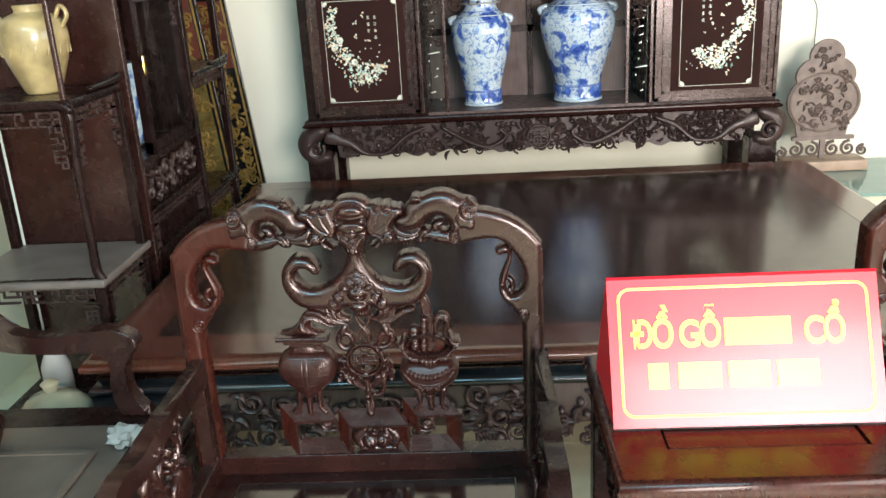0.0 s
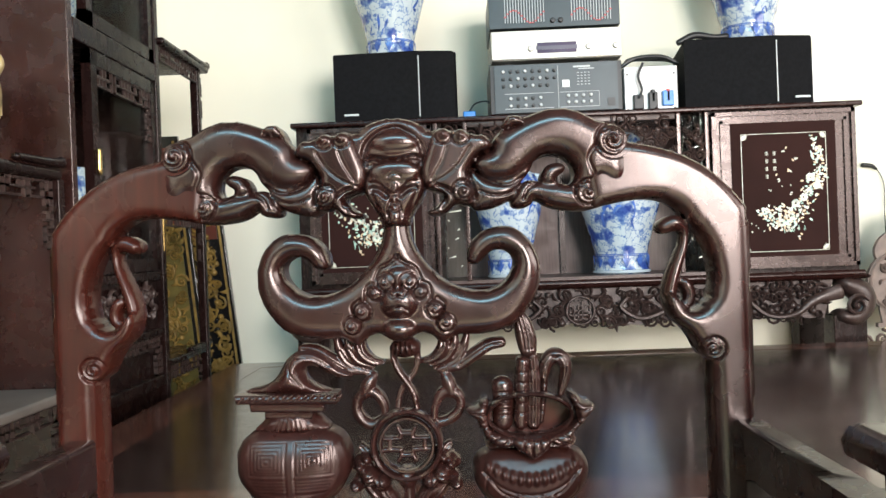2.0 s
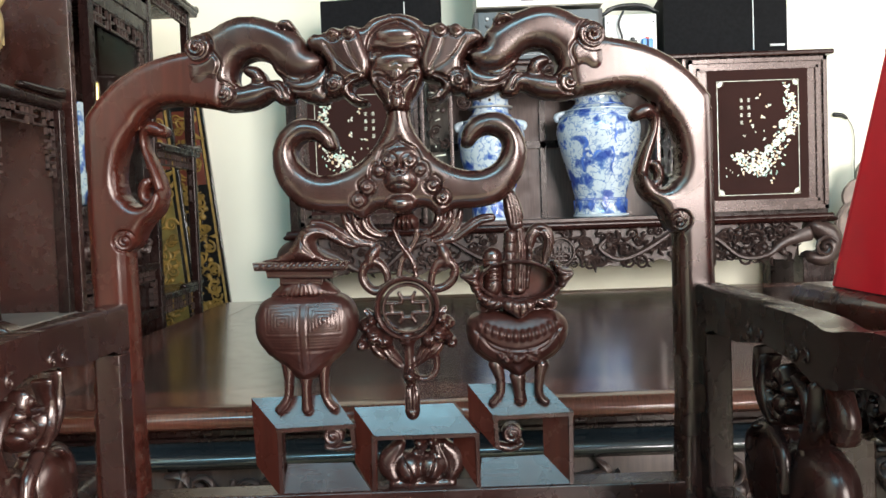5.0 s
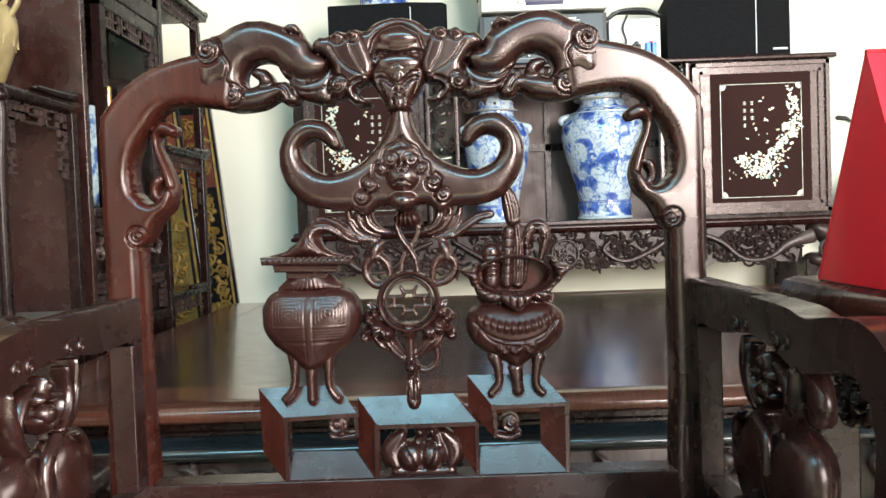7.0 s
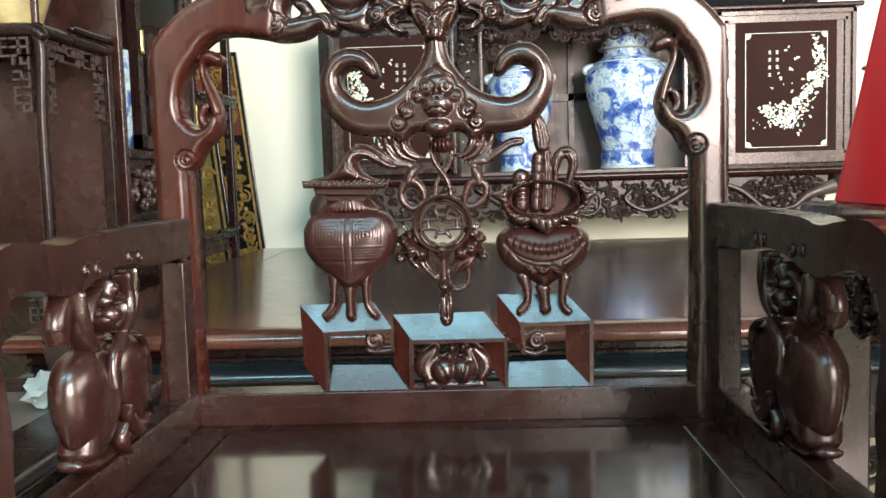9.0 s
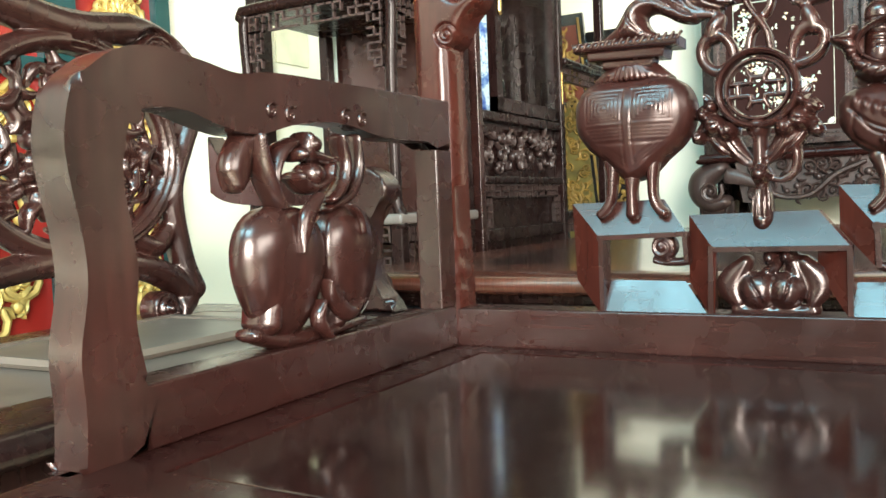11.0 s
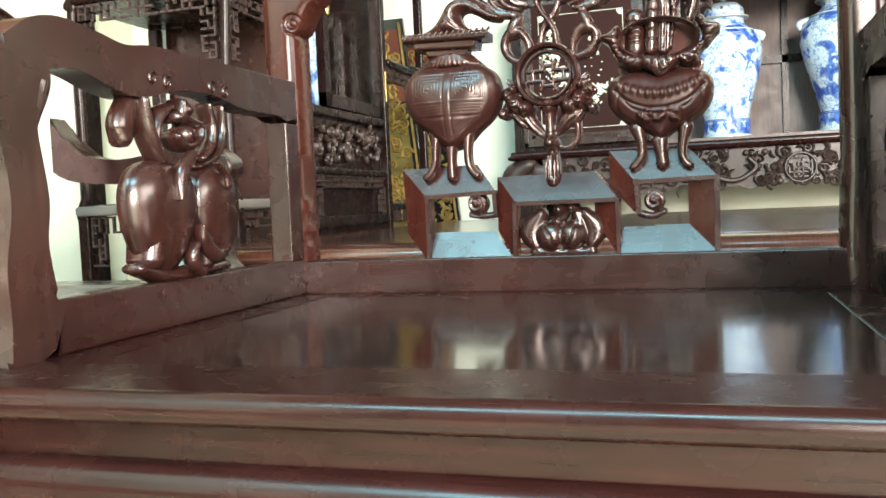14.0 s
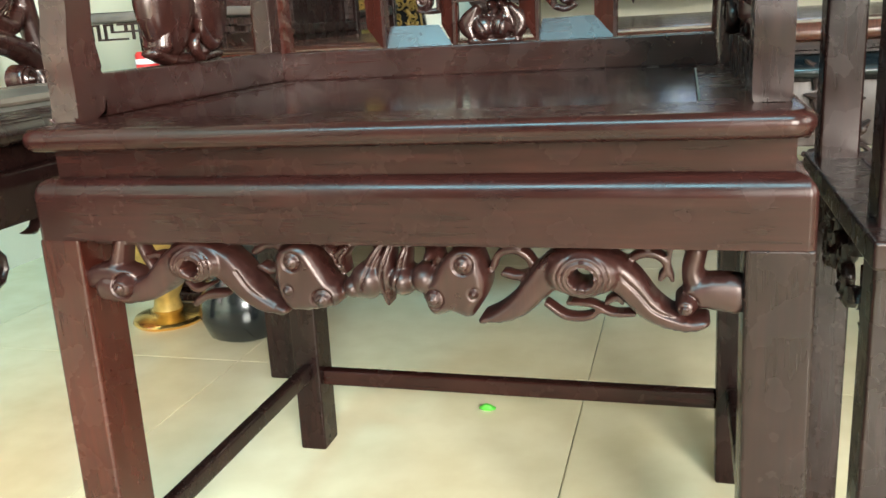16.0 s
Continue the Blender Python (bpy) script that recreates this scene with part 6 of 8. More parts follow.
for s, cx in ((-1, -0.615), (1, 1.02)):
    bm = bmesh.new()
    limb(bm, [(cx + s * -0.02, 0.69, 0.05), (cx + s * 0.035, 0.66, 0.075), (cx + s * 0.045, 0.62, 0.075), (cx + s * 0.015, 0.585, 0.06), (cx - s * 0.03, 0.59, 0.04)], SP, 0.09, -0.03, 12, 5)
    curl(bm, cx + s * 0.012, 0.62, 0.036, SP, 0.016, 1.5, 0.012, 0.5, s, 0.012)
    part("scroll_foot", bm, CARVED, side)
    for y0 in (SY + 0.01, 3.40):
        part("foot_block", B(cx - 0.05, cx + 0.05, y0, y0 + 0.08, 0.0, 0.592 if y0 < 3.3 else 0.702, bevel=0.004), DARKWOOD, side)


# ---- porcelain ----
def vase(name, x, y, z, r, h, lid, label):
    prof = [(0.62, 0.0), (0.66, 0.012), (0.63, 0.03), (0.60, 0.08), (0.62, 0.16), (0.74, 0.30), (0.90, 0.46), (0.99, 0.58), (1.0, 0.64), (0.95, 0.70), (0.80, 0.76), (0.62, 0.80), (0.55, 0.825), (0.54, 0.86)]
    v = thing(name, (x, y, z), label, "vase", "blue and white vases")
    pts = spline(prof, 3)
    part("body", lathe(bmesh.new(), [(p[0] * r, p[1] * h) for p in pts], (x, y, z), 36), PORCELAIN, v)
    for lo, hi, k in ((0.005, 0.028, 0.655), (0.76, 0.772, 0.80)):
        part("band", lathe(bmesh.new(), [(r * k * 0.98, lo * h), (r * k * 1.012, (lo + 0.003) * h), (r * k * 1.012, (hi - 0.003) * h), (r * k * 0.95, hi * h)], (x, y, z), 36), PALEBLUE, v)
    for at in (0.125, 0.135, 0.715, 0.73, 0.80):
        rad = float(np.interp(at, [q[1] for q in prof], [q[0] for q in prof])) * r
        part("blue_line", lathe(bmesh.new(), [(rad * 0.97, (at - 0.004) * h), (rad + 0.0012, (at - 0.003) * h), (rad + 0.0012, (at + 0.003) * h), (rad * 0.96, (at + 0.004) * h)], (x, y, z), 36), COBALT, v)
    # petals round the foot and cloud collar on the shoulder
    bm = bmesh.new()
    for i in range(12):
        t = i / 12 * 2 * math.pi
        P3 = lambda a, b, c, t=t: (x + (r * 0.665 + c) * math.cos(t + a / r), y + (r * 0.665 + c) * math.sin(t + a / r), z + b)
        for k in range(5):
            u = (k - 2) * 0.5
            limb(bm, [(0, 0.045 * h, 0.004), (0.016 * math.sin(u), h * 0.075 + 0.03 * h * math.cos(u), 0.009), (0.025 * math.sin(u), h * 0.075 + 0.055 * h * math.cos(u), 0.002)], P3, 0.0016, -0.004, 6, 2)
    part("foot_petals", bm, COBALT, v)
    rnd = random.Random(int(x * 100) + 7)
    bm = bmesh.new()
    for i in range(26):
        t0, b0 = rnd.uniform(0, 6.28), rnd.uniform(0.2, 0.7)
        rr = np.interp(b0, [q[1] for q in prof], [q[0] for q in prof]) * r
        def PV(a, b, c, t0=t0):
            rad = float(np.interp(b / h, [q[1] for q in prof], [q[0] for q in prof])) * r
            return (x + (rad + c) * math.cos(t0 + a / r), y + (rad + c) * math.sin(t0 + a / r), z + b)
        a, b = 0.0, b0 * h
        pts = [(a, b, 0.003)]
        for k in range(4):
            a += rnd.uniform(-0.02, 0.02)
            b += rnd.uniform(-0.02, 0.025)
            pts.append((a, min(max(b, 0.1 * h), 0.74 * h), rnd.uniform(0.003, 0.014)))
        limb(bm, pts, PV, 0.0012, 0.0003, 6, 3)
    tagged(part("brushwork", bm, COBALT, v, "cobalt brush strokes of birds and branches"), kind="stuff")
    if lid:
        part("rim", lathe(bmesh.new(), [(0.50 * r, 0.855 * h), (0.66 * r, 0.862 * h), (0.67 * r, 0.872 * h), (0.5 * r, 0.878 * h)], (x, y, z), 36), SILVER, v, "pale metal rim")
        part("lid", lathe(bmesh.new(), [(0.56 * r, 0.875 * h), (0.54 * r, 0.93 * h), (0.4 * r, 0.97 * h), (0.1 * r, 0.99 * h), (0.08 * r, 1.02 * h)], (x, y, z), 30), PORCELAIN, v)
        for s in (-1, 1):
            bm = bmesh.new()
            limb(bm, [(x + s * r * 0.78, z + 0.76 * h, 0.015), (x + s * r * 0.99, z + 0.735 * h, 0.022), (x + s * r * 0.98, z + 0.70 * h, 0.014)], wall_xz(y), 0.02, 0, 8, 3)
            part("ear", bm, PALEBLUE, v)
    return v


vase("jar", 0.004, 3.27, 0.737, 0.112, 0.43, True, "blue and white porcelain jar with lid in the niche")
vase("jar", 0.362, 3.28, 0.737, 0.139, 0.46, True, "large blue and white lidded porcelain jar in the niche")

# ---- hi-fi on the sideboard ----
ZT = 1.2375


def speaker(x0, x1, label):
    sp = thing("loudspeaker", ((x0 + x1) / 2, 3.28, ZT), label, "loudspeaker", "pair of loudspeakers")
    bm = bmesh.new()
    w = x1 - x0
    outline = [(x0, 3.16), (x0 + w * 0.66, 3.15), (x1 - 0.012, 3.165), (x1, 3.19), (x1 - 0.02, 3.42), (x0 + 0.03, 3.42)]
    slab(bm, outline, lambda a, b, c: (a, b, ZT + c), 0.0, 0.215, 0.006)
    part("cabinet", bm, BLACK, sp)
    part("divider", B(x0 + w * 0.69, x0 + w * 0.69 + 0.003, 3.148, 3.156, ZT + 0.012, ZT + 0.2), GREYBAR, sp, "thin grey vertical strip")
    a = x0 + (0.03 if x0 < 0 else w * 0.83)
    part("badge", B(a, a + 0.045, 3.152 if x0 > 0 else 3.155, 3.16, ZT + 0.022, ZT + 0.028), GREYBAR, sp)
    return sp


speaker(-0.528, -0.146, "black loudspeaker with cloth grille on the sideboard")
speaker(0.556, 0.957, "black loudspeaker with cloth grille on the sideboard")
AP = wall_xz(3.15)


def knob(parent, a, b, r, mat, name="knob"):
    bm = bmesh.new()
    pts = [(r, 0.0), (r * 0.95, 0.006), (r * 0.75, 0.008)]
    rows = [[bm.verts.new((a + q * math.cos(t * math.pi / 5), 3.15 - d, b + q * math.sin(t * math.pi / 5))) for t in range(10)] for q, d in pts]
    for r0, r1 in zip(rows, rows[1:]):
        for k in range(10):
            bm.faces.new((r0[k], r0[(k + 1) % 10], r1[(k + 1) % 10], r1[k]))
    bm.faces.new(rows[-1])
    part(name, bm, mat, parent)


amp = thing("mixing_amplifier", (0.16, 3.3, ZT), "dark grey karaoke mixing amplifier with rows of knobs", "amplifier")
part("case", B(-0.044, 0.362, 3.155, 3.44, ZT + 0.008, ZT + 0.16, bevel=0.002), BLACKPLASTIC, amp)
part("front_panel", B(-0.03, 0.348, 3.15, 3.156, ZT + 0.01, ZT + 0.157), AMPFACE, amp)
for fx in (-0.02, 0.32):
    part("foot", B(fx, fx + 0.02, 3.2, 3.4, ZT, ZT + 0.009), BLACKPLASTIC, amp)
for row in range(3):
    for col in range(8):
        if row == 2 and col == 7:
            continue
        knob(amp, -0.003 + col * 0.0225, ZT + 0.136 - row * 0.022, 0.0055, BLACKPLASTIC if (col + row) % 3 else GREYBAR)
for row in range(2):
    for col in range(5):
        knob(amp, 0.018 + col * 0.023, ZT + 0.053 - row * 0.022, 0.0055, BLACKPLASTIC if col % 2 else GREYBAR)
    for col in range(4):
        knob(amp, 0.195 + col * 0.023, ZT + 0.056 - row * 0.02, 0.0055, GREYBAR)
bm = bmesh.new()
for q in ((0.0, 0.068, 0.15, 0.068), (0.0, 0.022, 0.15, 0.022), (0.17, 0.068, 0.29, 0.068), (0.17, 0.022, 0.29, 0.022), (0.165, 0.02, 0.165, 0.15), (0.29, 0.022, 0.29, 0.068)):
    bar(bm, q[0], ZT + q[1], q[2], ZT + q[3], 0.0012, AP, -0.001, 0.0008)
part("panel_lines", bm, GREYBAR, amp)
bm = bmesh.new()
for i in range(5):
    for j in range(4):
        bar(bm, 0.225 + j * 0.011, ZT + 0.09 + i * 0.009, 0.229 + j * 0.011, ZT + 0.09 + i * 0.009, 0.002, AP, -0.001, 0.001)
bar(bm, 0.215, ZT + 0.145, 0.262, ZT + 0.145, 0.005, AP, -0.001, 0.001)
bar(bm, 0.23, ZT + 0.138, 0.275, ZT + 0.138, 0.003, AP, -0.001, 0.001)
part("panel_print", bm, GREYBAR, amp)
part("button", B(0.178, 0.2, 3.1475, 3.151, ZT + 0.083, ZT + 0.105), WHITEPL, amp)
part("display", B(0.315, 0.338, 3.1475, 3.151, ZT + 0.02, ZT + 0.045), BLACKPLASTIC, amp)

player = thing("disc_player", (0.16, 3.3, ZT + 0.16), "silver disc player stacked on the amplifier", "player")
part("case", B(-0.036, 0.364, 3.158, 3.43, ZT + 0.172, ZT + 0.264, bevel=0.002), SILVER, player)
for fx in (0.0, 0.3):
    part("foot", B(fx, fx + 0.03, 3.2, 3.4, ZT + 0.16, ZT + 0.173), BLACKPLASTIC, player)
part("front_panel", B(-0.036, 0.364, 3.15, 3.159, ZT + 0.174, ZT + 0.262, bevel=0.002), SILVER, player)
part("display", B(0.105, 0.225, 3.147, 3.151, ZT + 0.19, ZT + 0.222), DISPLAY, player, "dark purple display window")
part("tray", B(0.165, 0.275, 3.1475, 3.151, ZT + 0.237, ZT + 0.249), plain("grey_tray", (0.4, 0.4, 0.38), 0.4, 0.5), player)
for ka in (0.085, 0.262, 0.345):
    knob(player, ka, ZT + 0.205, 0.009, SILVER)
bm = bmesh.new()
bar(bm, 0.108, ZT + 0.206, 0.222, ZT + 0.206, 0.012, AP, 0.002, 0.0035)
part("display_glow", bm, plain("violet_digits", (0.05, 0.035, 0.07), 0.3), player)

eq = thing("equalizer", (0.16, 3.3, ZT + 0.264), "dark grey equalizer with slider rows on top", "equalizer")
part("case", B(-0.04, 0.362, 3.153, 3.42, ZT + 0.27, ZT + 0.385, bevel=0.002), AMPFACE, eq)
for fx in (0.0, 0.3):
    part("foot", B(fx, fx + 0.03, 3.2, 3.4, ZT + 0.263, ZT + 0.271), BLACKPLASTIC, eq)
bm = bmesh.new()
for g0 in (0.01, 0.215):
    for i in range(15):
        bar(bm, g0 + i * 0.0085, ZT + 0.288, g0 + i * 0.0085, ZT + 0.36, 0.0018, AP, -0.004, -0.0015)
tagged(part("sliders", bm, GREYBAR, eq), kind="stuff")
bm = bmesh.new()
for g0 in (0.01, 0.215):
    for i in range(15):
        bar(bm, g0 + i * 0.0085 - 0.002, ZT + 0.305 + 0.02 * math.sin(i * 0.5), g0 + i * 0.0085 + 0.002, ZT + 0.305 + 0.02 * math.sin(i * 0.5), 0.003, AP, -0.003, 0.001)
tagged(part("slider_caps", bm, REDPL, eq), kind="stuff")
for ka in (0.155, 0.18):
    knob(eq, ka, ZT + 0.29, 0.008, BLACKPLASTIC)

swbox = thing("switch_box", (0.457, 3.28, ZT), "white mains switch box with red and blue switches", "switch box")
part("case", B(0.375, 0.541, 3.19, 3.38, ZT, ZT + 0.145, bevel=0.004), WHITEPL, swbox)
for x0, x1, z0, z1, m, nm in ((0.40, 0.432, 0.01, 0.055, BLACKPLASTIC, "plug"), (0.447, 0.475, 0.008, 0.062, BLACKPLASTIC, "socket"), (0.49, 0.525, 0.018, 0.065, BLUEPL, "switch"), (0.502, 0.514, 0.03, 0.07, REDPL, "rocker"), (0.455, 0.468, 0.03, 0.07, BLACKPLASTIC, "plug")):
    part(nm, B(x0, x1, 3.176, 3.191, ZT + z0, ZT + z1, bevel=0.003), m, swbox)
for sx in (0.385, 0.53):
    for sz in (0.012, 0.12):
        bm = bmesh.new()
        ball(bm, sx, ZT + sz, 0.003, 0.003, 0.003, wall_xz(3.19), 0, 8, 5)
        part("screw", bm, BLACKPLASTIC, swbox)
P19 = wall_xz(3.17)
solid("mains_cable", limb(bmesh.new(), [(0.43, ZT + 0.15, 0.008), (0.415, ZT + 0.11, 0.008), (0.425, ZT + 0.07, 0.008), (0.416, ZT + 0.045, 0.009)], P19, 0.008, 0, 8, 5), BLACKPLASTIC, "black cable hanging down the front of the switch box", "cable")
bm = bmesh.new()
for k in range(4):
    limb(bm, [(0.37 + 0.01 * k, ZT + 0.15 + 0.008 * k, 0.012), (0.42, ZT + 0.176 + 0.005 * k, 0.014), (0.50, ZT + 0.178 + 0.004 * k, 0.014), (0.55, ZT + 0.155 + 0.01 * k, 0.012)], wall_xz(3.22 + 0.03 * k), 0.02, 0, 8, 4)
solid("cable_coil", bm, BLACKPLASTIC, "loose coil of black cable on the switch box", "cable")
solid("microphone", limb(bmesh.new(), [(0.55, ZT + 0.215, 0.02), (0.60, ZT + 0.236, 0.022), (0.66, ZT + 0.228, 0.018), (0.70, ZT + 0.229, 0.02)], wall_xz(3.2), 0.02, 0, 10, 4), BLACKPLASTIC, "black microphone lying on the loudspeaker", "microphone")
solid("adapter", B(-0.13, -0.09, 3.2, 3.24, ZT, ZT + 0.03, bevel=0.004), BLUEPL, "small blue plastic adapter beside the amplifier", "adapter")
solid("signal_cable", limb(bmesh.new(), [(-0.11, ZT + 0.03, 0.005), (-0.09, ZT + 0.055, 0.005), (-0.05, ZT + 0.06, 0.005), (-0.035, ZT + 0.03, 0.005)], wall_xz(3.22), 0.005, 0, 6, 5), BLACKPLASTIC, "thin black cable behind the amplifier", "cable")
vase("vase", -0.355, 3.29, ZT + 0.215, 0.125, 0.42, False, "blue and white porcelain vase on the loudspeaker")
vase("vase", 0.795, 3.29, ZT + 0.215, 0.13, 0.42, False, "blue and white porcelain vase on the loudspeaker")
solid("white_box", B(1.0, 1.03, 3.3, 3.45, ZT, ZT + 0.17, bevel=0.004), WHITEPL, "narrow white cardboard box behind the loudspeaker", "box")

# ---- plaque, glass table and wall hook at the back ----
low = thing("low_table", (1.55, 3.2, 0), "low table with a green glass top", "table")
part("glass_top", B(1.2, 2.1, 2.95, 3.47, 0.40, 0.412, bevel=0.003), GLASSTOP, low)
for lx in (1.24, 2.04):
    for ly in (2.99, 3.41):
        part("leg", B(lx, lx + 0.04, ly, ly + 0.04, 0, 0.401, bevel=0.003), DARKWOOD, low)
PQ = wall_xz(3.33)
plq = thing("table_screen", (1.31, 3.33, 0.412), "carved grey-brown wooden plaque on a scrolled stand", "ornament")
bm = bmesh.new()
for za, zr, xr, d in ((0.675, 0.118, 0.138, 0.0), (0.775, 0.075, 0.112, 0.001), (0.845, 0.065, 0.064, 0.002)):
    slab(bm, [(1.302 + xr * math.cos(k * math.pi / 18), za + zr * math.sin(k * math.pi / 18)) for k in range(36)], PQ, -0.012 + d, 0.008 - d, 0.003)
slab(bm, [(1.21, 0.54), (1.395, 0.54), (1.405, 0.6), (1.2, 0.6)], PQ, -0.009, 0.005, 0.002)
board_ = part("board", bm, PLAQUE, plq, "lobed board with worn relief")
lobes = [(1.302 + 0.138 * math.cos(k * math.pi / 18), 0.675 + 0.118 * math.sin(k * math.pi / 18)) for k in range(36)]
rim_ = [(1.302 + (p[0] - 1.302) * 0.93, 0.675 + (p[1] - 0.675) * 0.93, 0.010) for p in lobes]
part("border", limb(bmesh.new(), rim_, PQ, 0.01, 0.01, 6, 1, True), PLAQUE, board_)
tagged(part("relief", foliage(foliage(bmesh.new(), 1.215, 1.39, 0.57, 0.80, PQ, 0.006, 80, 0.015, 41, 0.014), 1.26, 1.34, 0.80, 0.88, PQ, 0.006, 16, 0.013, 43, 0.012), PLAQUE, board_), kind="stuff")
bm = bmesh.new()
for s in (-1, 1):
    for k, (da, r) in enumerate(((0.04, 0.03), (0.10, 0.03), (0.155, 0.022))):
        curl(bm, 1.31 + s * da, 0.49 - 0.01 * (k == 2), r, PQ, 0, 1.4, 0.012, 1.5, s, 0.016)
bar(bm, 1.2, 0.535, 1.42, 0.535, 0.014, PQ, -0.01, 0.01)
bar(bm, 1.31, 0.45, 1.31, 0.535, 0.02, PQ, -0.008, 0.008)
part("stand", bm, PLAQUE, plq)
part("base", B(1.16, 1.47, 3.27, 3.39, 0.412, 0.455, bevel=0.008), PALEWOOD, plq, "paler rounded base")
hook = thing("wall_hook", (1.27, 3.5, 1.05), "small black hook with a thin hanging wire", "hook")
part("hook", limb(bmesh.new(), [(1.24, 1.07, 0.016), (1.27, 1.066, 0.014), (1.285, 1.055, 0.008)], wall_xz(3.49), 0.02, 0, 8, 3), BLACKPLASTIC, hook)
part("wire", limb(bmesh.new(), [(1.285, 1.06, 0.003), (1.31, 1.0, 0.003), (1.31, 0.85, 0.003), (1.33, 0.6, 0.003)], wall_xz(3.49), 0.003, 0, 6, 5), BLACKPLASTIC, hook)

# ---- open shelf, cabinet and corner shelf along the west side ----
shelf = thing("display_stand", (-1.09, 1.99, 0), "dark open display stand with fretwork brackets", "stand")
A_X0, A_X1, A_Y0, A_Y1 = -1.27, -0.905, 1.845, 2.13
FY = wall_xz(A_Y0 + 0.006)
part("upper_shelf", B(A_X0, A_X1, A_Y0, A_Y1, 0.998, 1.02, bevel=0.008), DARKWOOD, shelf)
bm = bmesh.new()
limb(bm, [(A_Y0 + 0.12, 1.028, 0.014), (A_Y1 - 0.03, 1.03, 0.018), (A_Y1 + 0.005, 1.034, 0.024)], wall_yz(A_X1 - 0.005), 0.02, 0, 8, 4)
part("shelf_scroll", bm, DARKWOOD, shelf)
part("lower_shelf", B(A_X0, A_X1 + 0.005, A_Y0 - 0.01, A_Y1 + 0.015, 0.58, 0.6, bevel=0.006), plain("dusty_shelf_wood", (0.14, 0.115, 0.10), 0.4, 0, 0.2, 14.0), shelf, "dusty greyish lower shelf")
for x, y in ((A_X1 - 0.012, A_Y0 + 0.01), (A_X0 + 0.012, A_Y0 + 0.01)):
    sx = 1 if x > -1.1 else -1
    part("post", limb(bmesh.new(), [(x - sx * 0.004, 1.0, 0.022), (x + sx * 0.002, 0.97, 0.023), (x - sx * 0.004, 0.85, 0.022), (x - sx * 0.004, 0.68, 0.022), (x - sx * 0.004, 0.62, 0.023), (x + sx * 0.006, 0.595, 0.023)], wall_xz(y), 0.022, 0, 8, 4), DARKWOOD, shelf, "glossy rounded post")
    part("leg", B(x - 0.012, x + 0.012, y - 0.012, y + 0.012, 0, 0.585, bevel=0.003), DARKWOOD, shelf)
    part("leg", B(x - 0.012, x + 0.012, A_Y1 - 0.02, A_Y1 + 0.004, 0, 1.0, bevel=0.003), DARKWOOD, shelf)
for z in (1.008, 0.589):
    part("front_rail", limb(bmesh.new(), [(A_X0 + 0.004, z - 0.012, 0.022), (A_X0 + 0.03, z + 0.001, 0.024), (A_X0 + 0.18, z + 0.001, 0.024), (A_X1 - 0.03, z + 0.001, 0.024), (A_X1 - 0.004, z - 0.012, 0.022)], wall_xz(A_Y0 + 0.008), 0.026, 0, 10, 5), DARKWOOD, shelf, "glossy rounded front rail")
part("upper_post", B(A_X1 - 0.022, A_X1 - 0.01, A_Y0 + 0.004, A_Y0 + 0.016, 1.018, 1.7, bevel=0.003), ROSEWOOD, shelf)
part("top_shelf", B(A_X0, A_X1, A_Y0, A_Y1, 1.7, 1.72, bevel=0.006), DARKWOOD, shelf)
for z1, hgt in ((0.998, 0.13), (0.58, 0.10)):
    for a0, a1, pl in ((A_X0 + 0.03, A_X1 - 0.03, FY), (A_Y0 + 0.03, A_Y1 - 0.02, wall_yz(A_X1 - 0.016))):
        bm = bmesh.new()
        fret(bm, a0, z1 - 0.034, a1, z1 - 0.004, pl, -0.004, 0.004, 0.017, 0.004, 3)
        fret(bm, a0, z1 - hgt, a0 + 0.028, z1 - 0.034, pl, -0.004, 0.004, 0.014, 0.004, 5)
        fret(bm, a1 - 0.028, z1 - hgt, a1, z1 - 0.034, pl, -0.004, 0.004, 0.014, 0.004, 6)
        tagged(part("fretwork", bm, CARVED, shelf), kind="stuff")
jug = thing("jug", (-1.035, 2.0, 1.02), "ochre glazed pottery jug with small lugs", "jug")
J = (-1.035, 2.0, 1.02)
part("body", lathe(bmesh.new(), [(p[0], p[1]) for p in spline([(0.036, 0), (0.042, 0.008), (0.058, 0.05), (0.074, 0.10), (0.077, 0.135), (0.068, 0.165), (0.045, 0.18), (0.032, 0.186), (0.034, 0.20), (0.030, 0.20)], 3)], J, 30), POTTERY, jug)
bm = bmesh.new()
for i in range(16):
    t = i / 16 * 6.283
    PJ = lambda a, b, c, t=t: (J[0] + (0.0755 + c) * math.cos(t + a / 0.075), J[1] + (0.0755 + c) * math.sin(t + a / 0.075), J[2] + b)
    limb(bm, [(0, 0.09, 0.002), (0.008, 0.115, 0.009), (0.0, 0.14, 0.002)], PJ, 0.004, -0.001, 6, 3)
part("moulded_relief", bm, POTTERY, jug)
limb_sp = limb(bmesh.new(), [(J[0] - 0.06, J[2] + 0.15, 0.022), (J[0] - 0.085, J[2] + 0.18, 0.018), (J[0] - 0.10, J[2] + 0.182, 0.02)], wall_xz(J[1]), 0.018, 0, 10, 4)
part("spout", limb_sp, POTTERY, jug)
part("handle", limb(bmesh.new(), [(J[0] + 0.058, J[2] + 0.165, 0.01), (J[0] + 0.075, J[2] + 0.195, 0.01), (J[0] + 0.088, J[2] + 0.175, 0.01), (J[0] + 0.07, J[2] + 0.145, 0.01)], wall_xz(J[1]), 0.014, 0, 8, 4), POTTERY, jug)

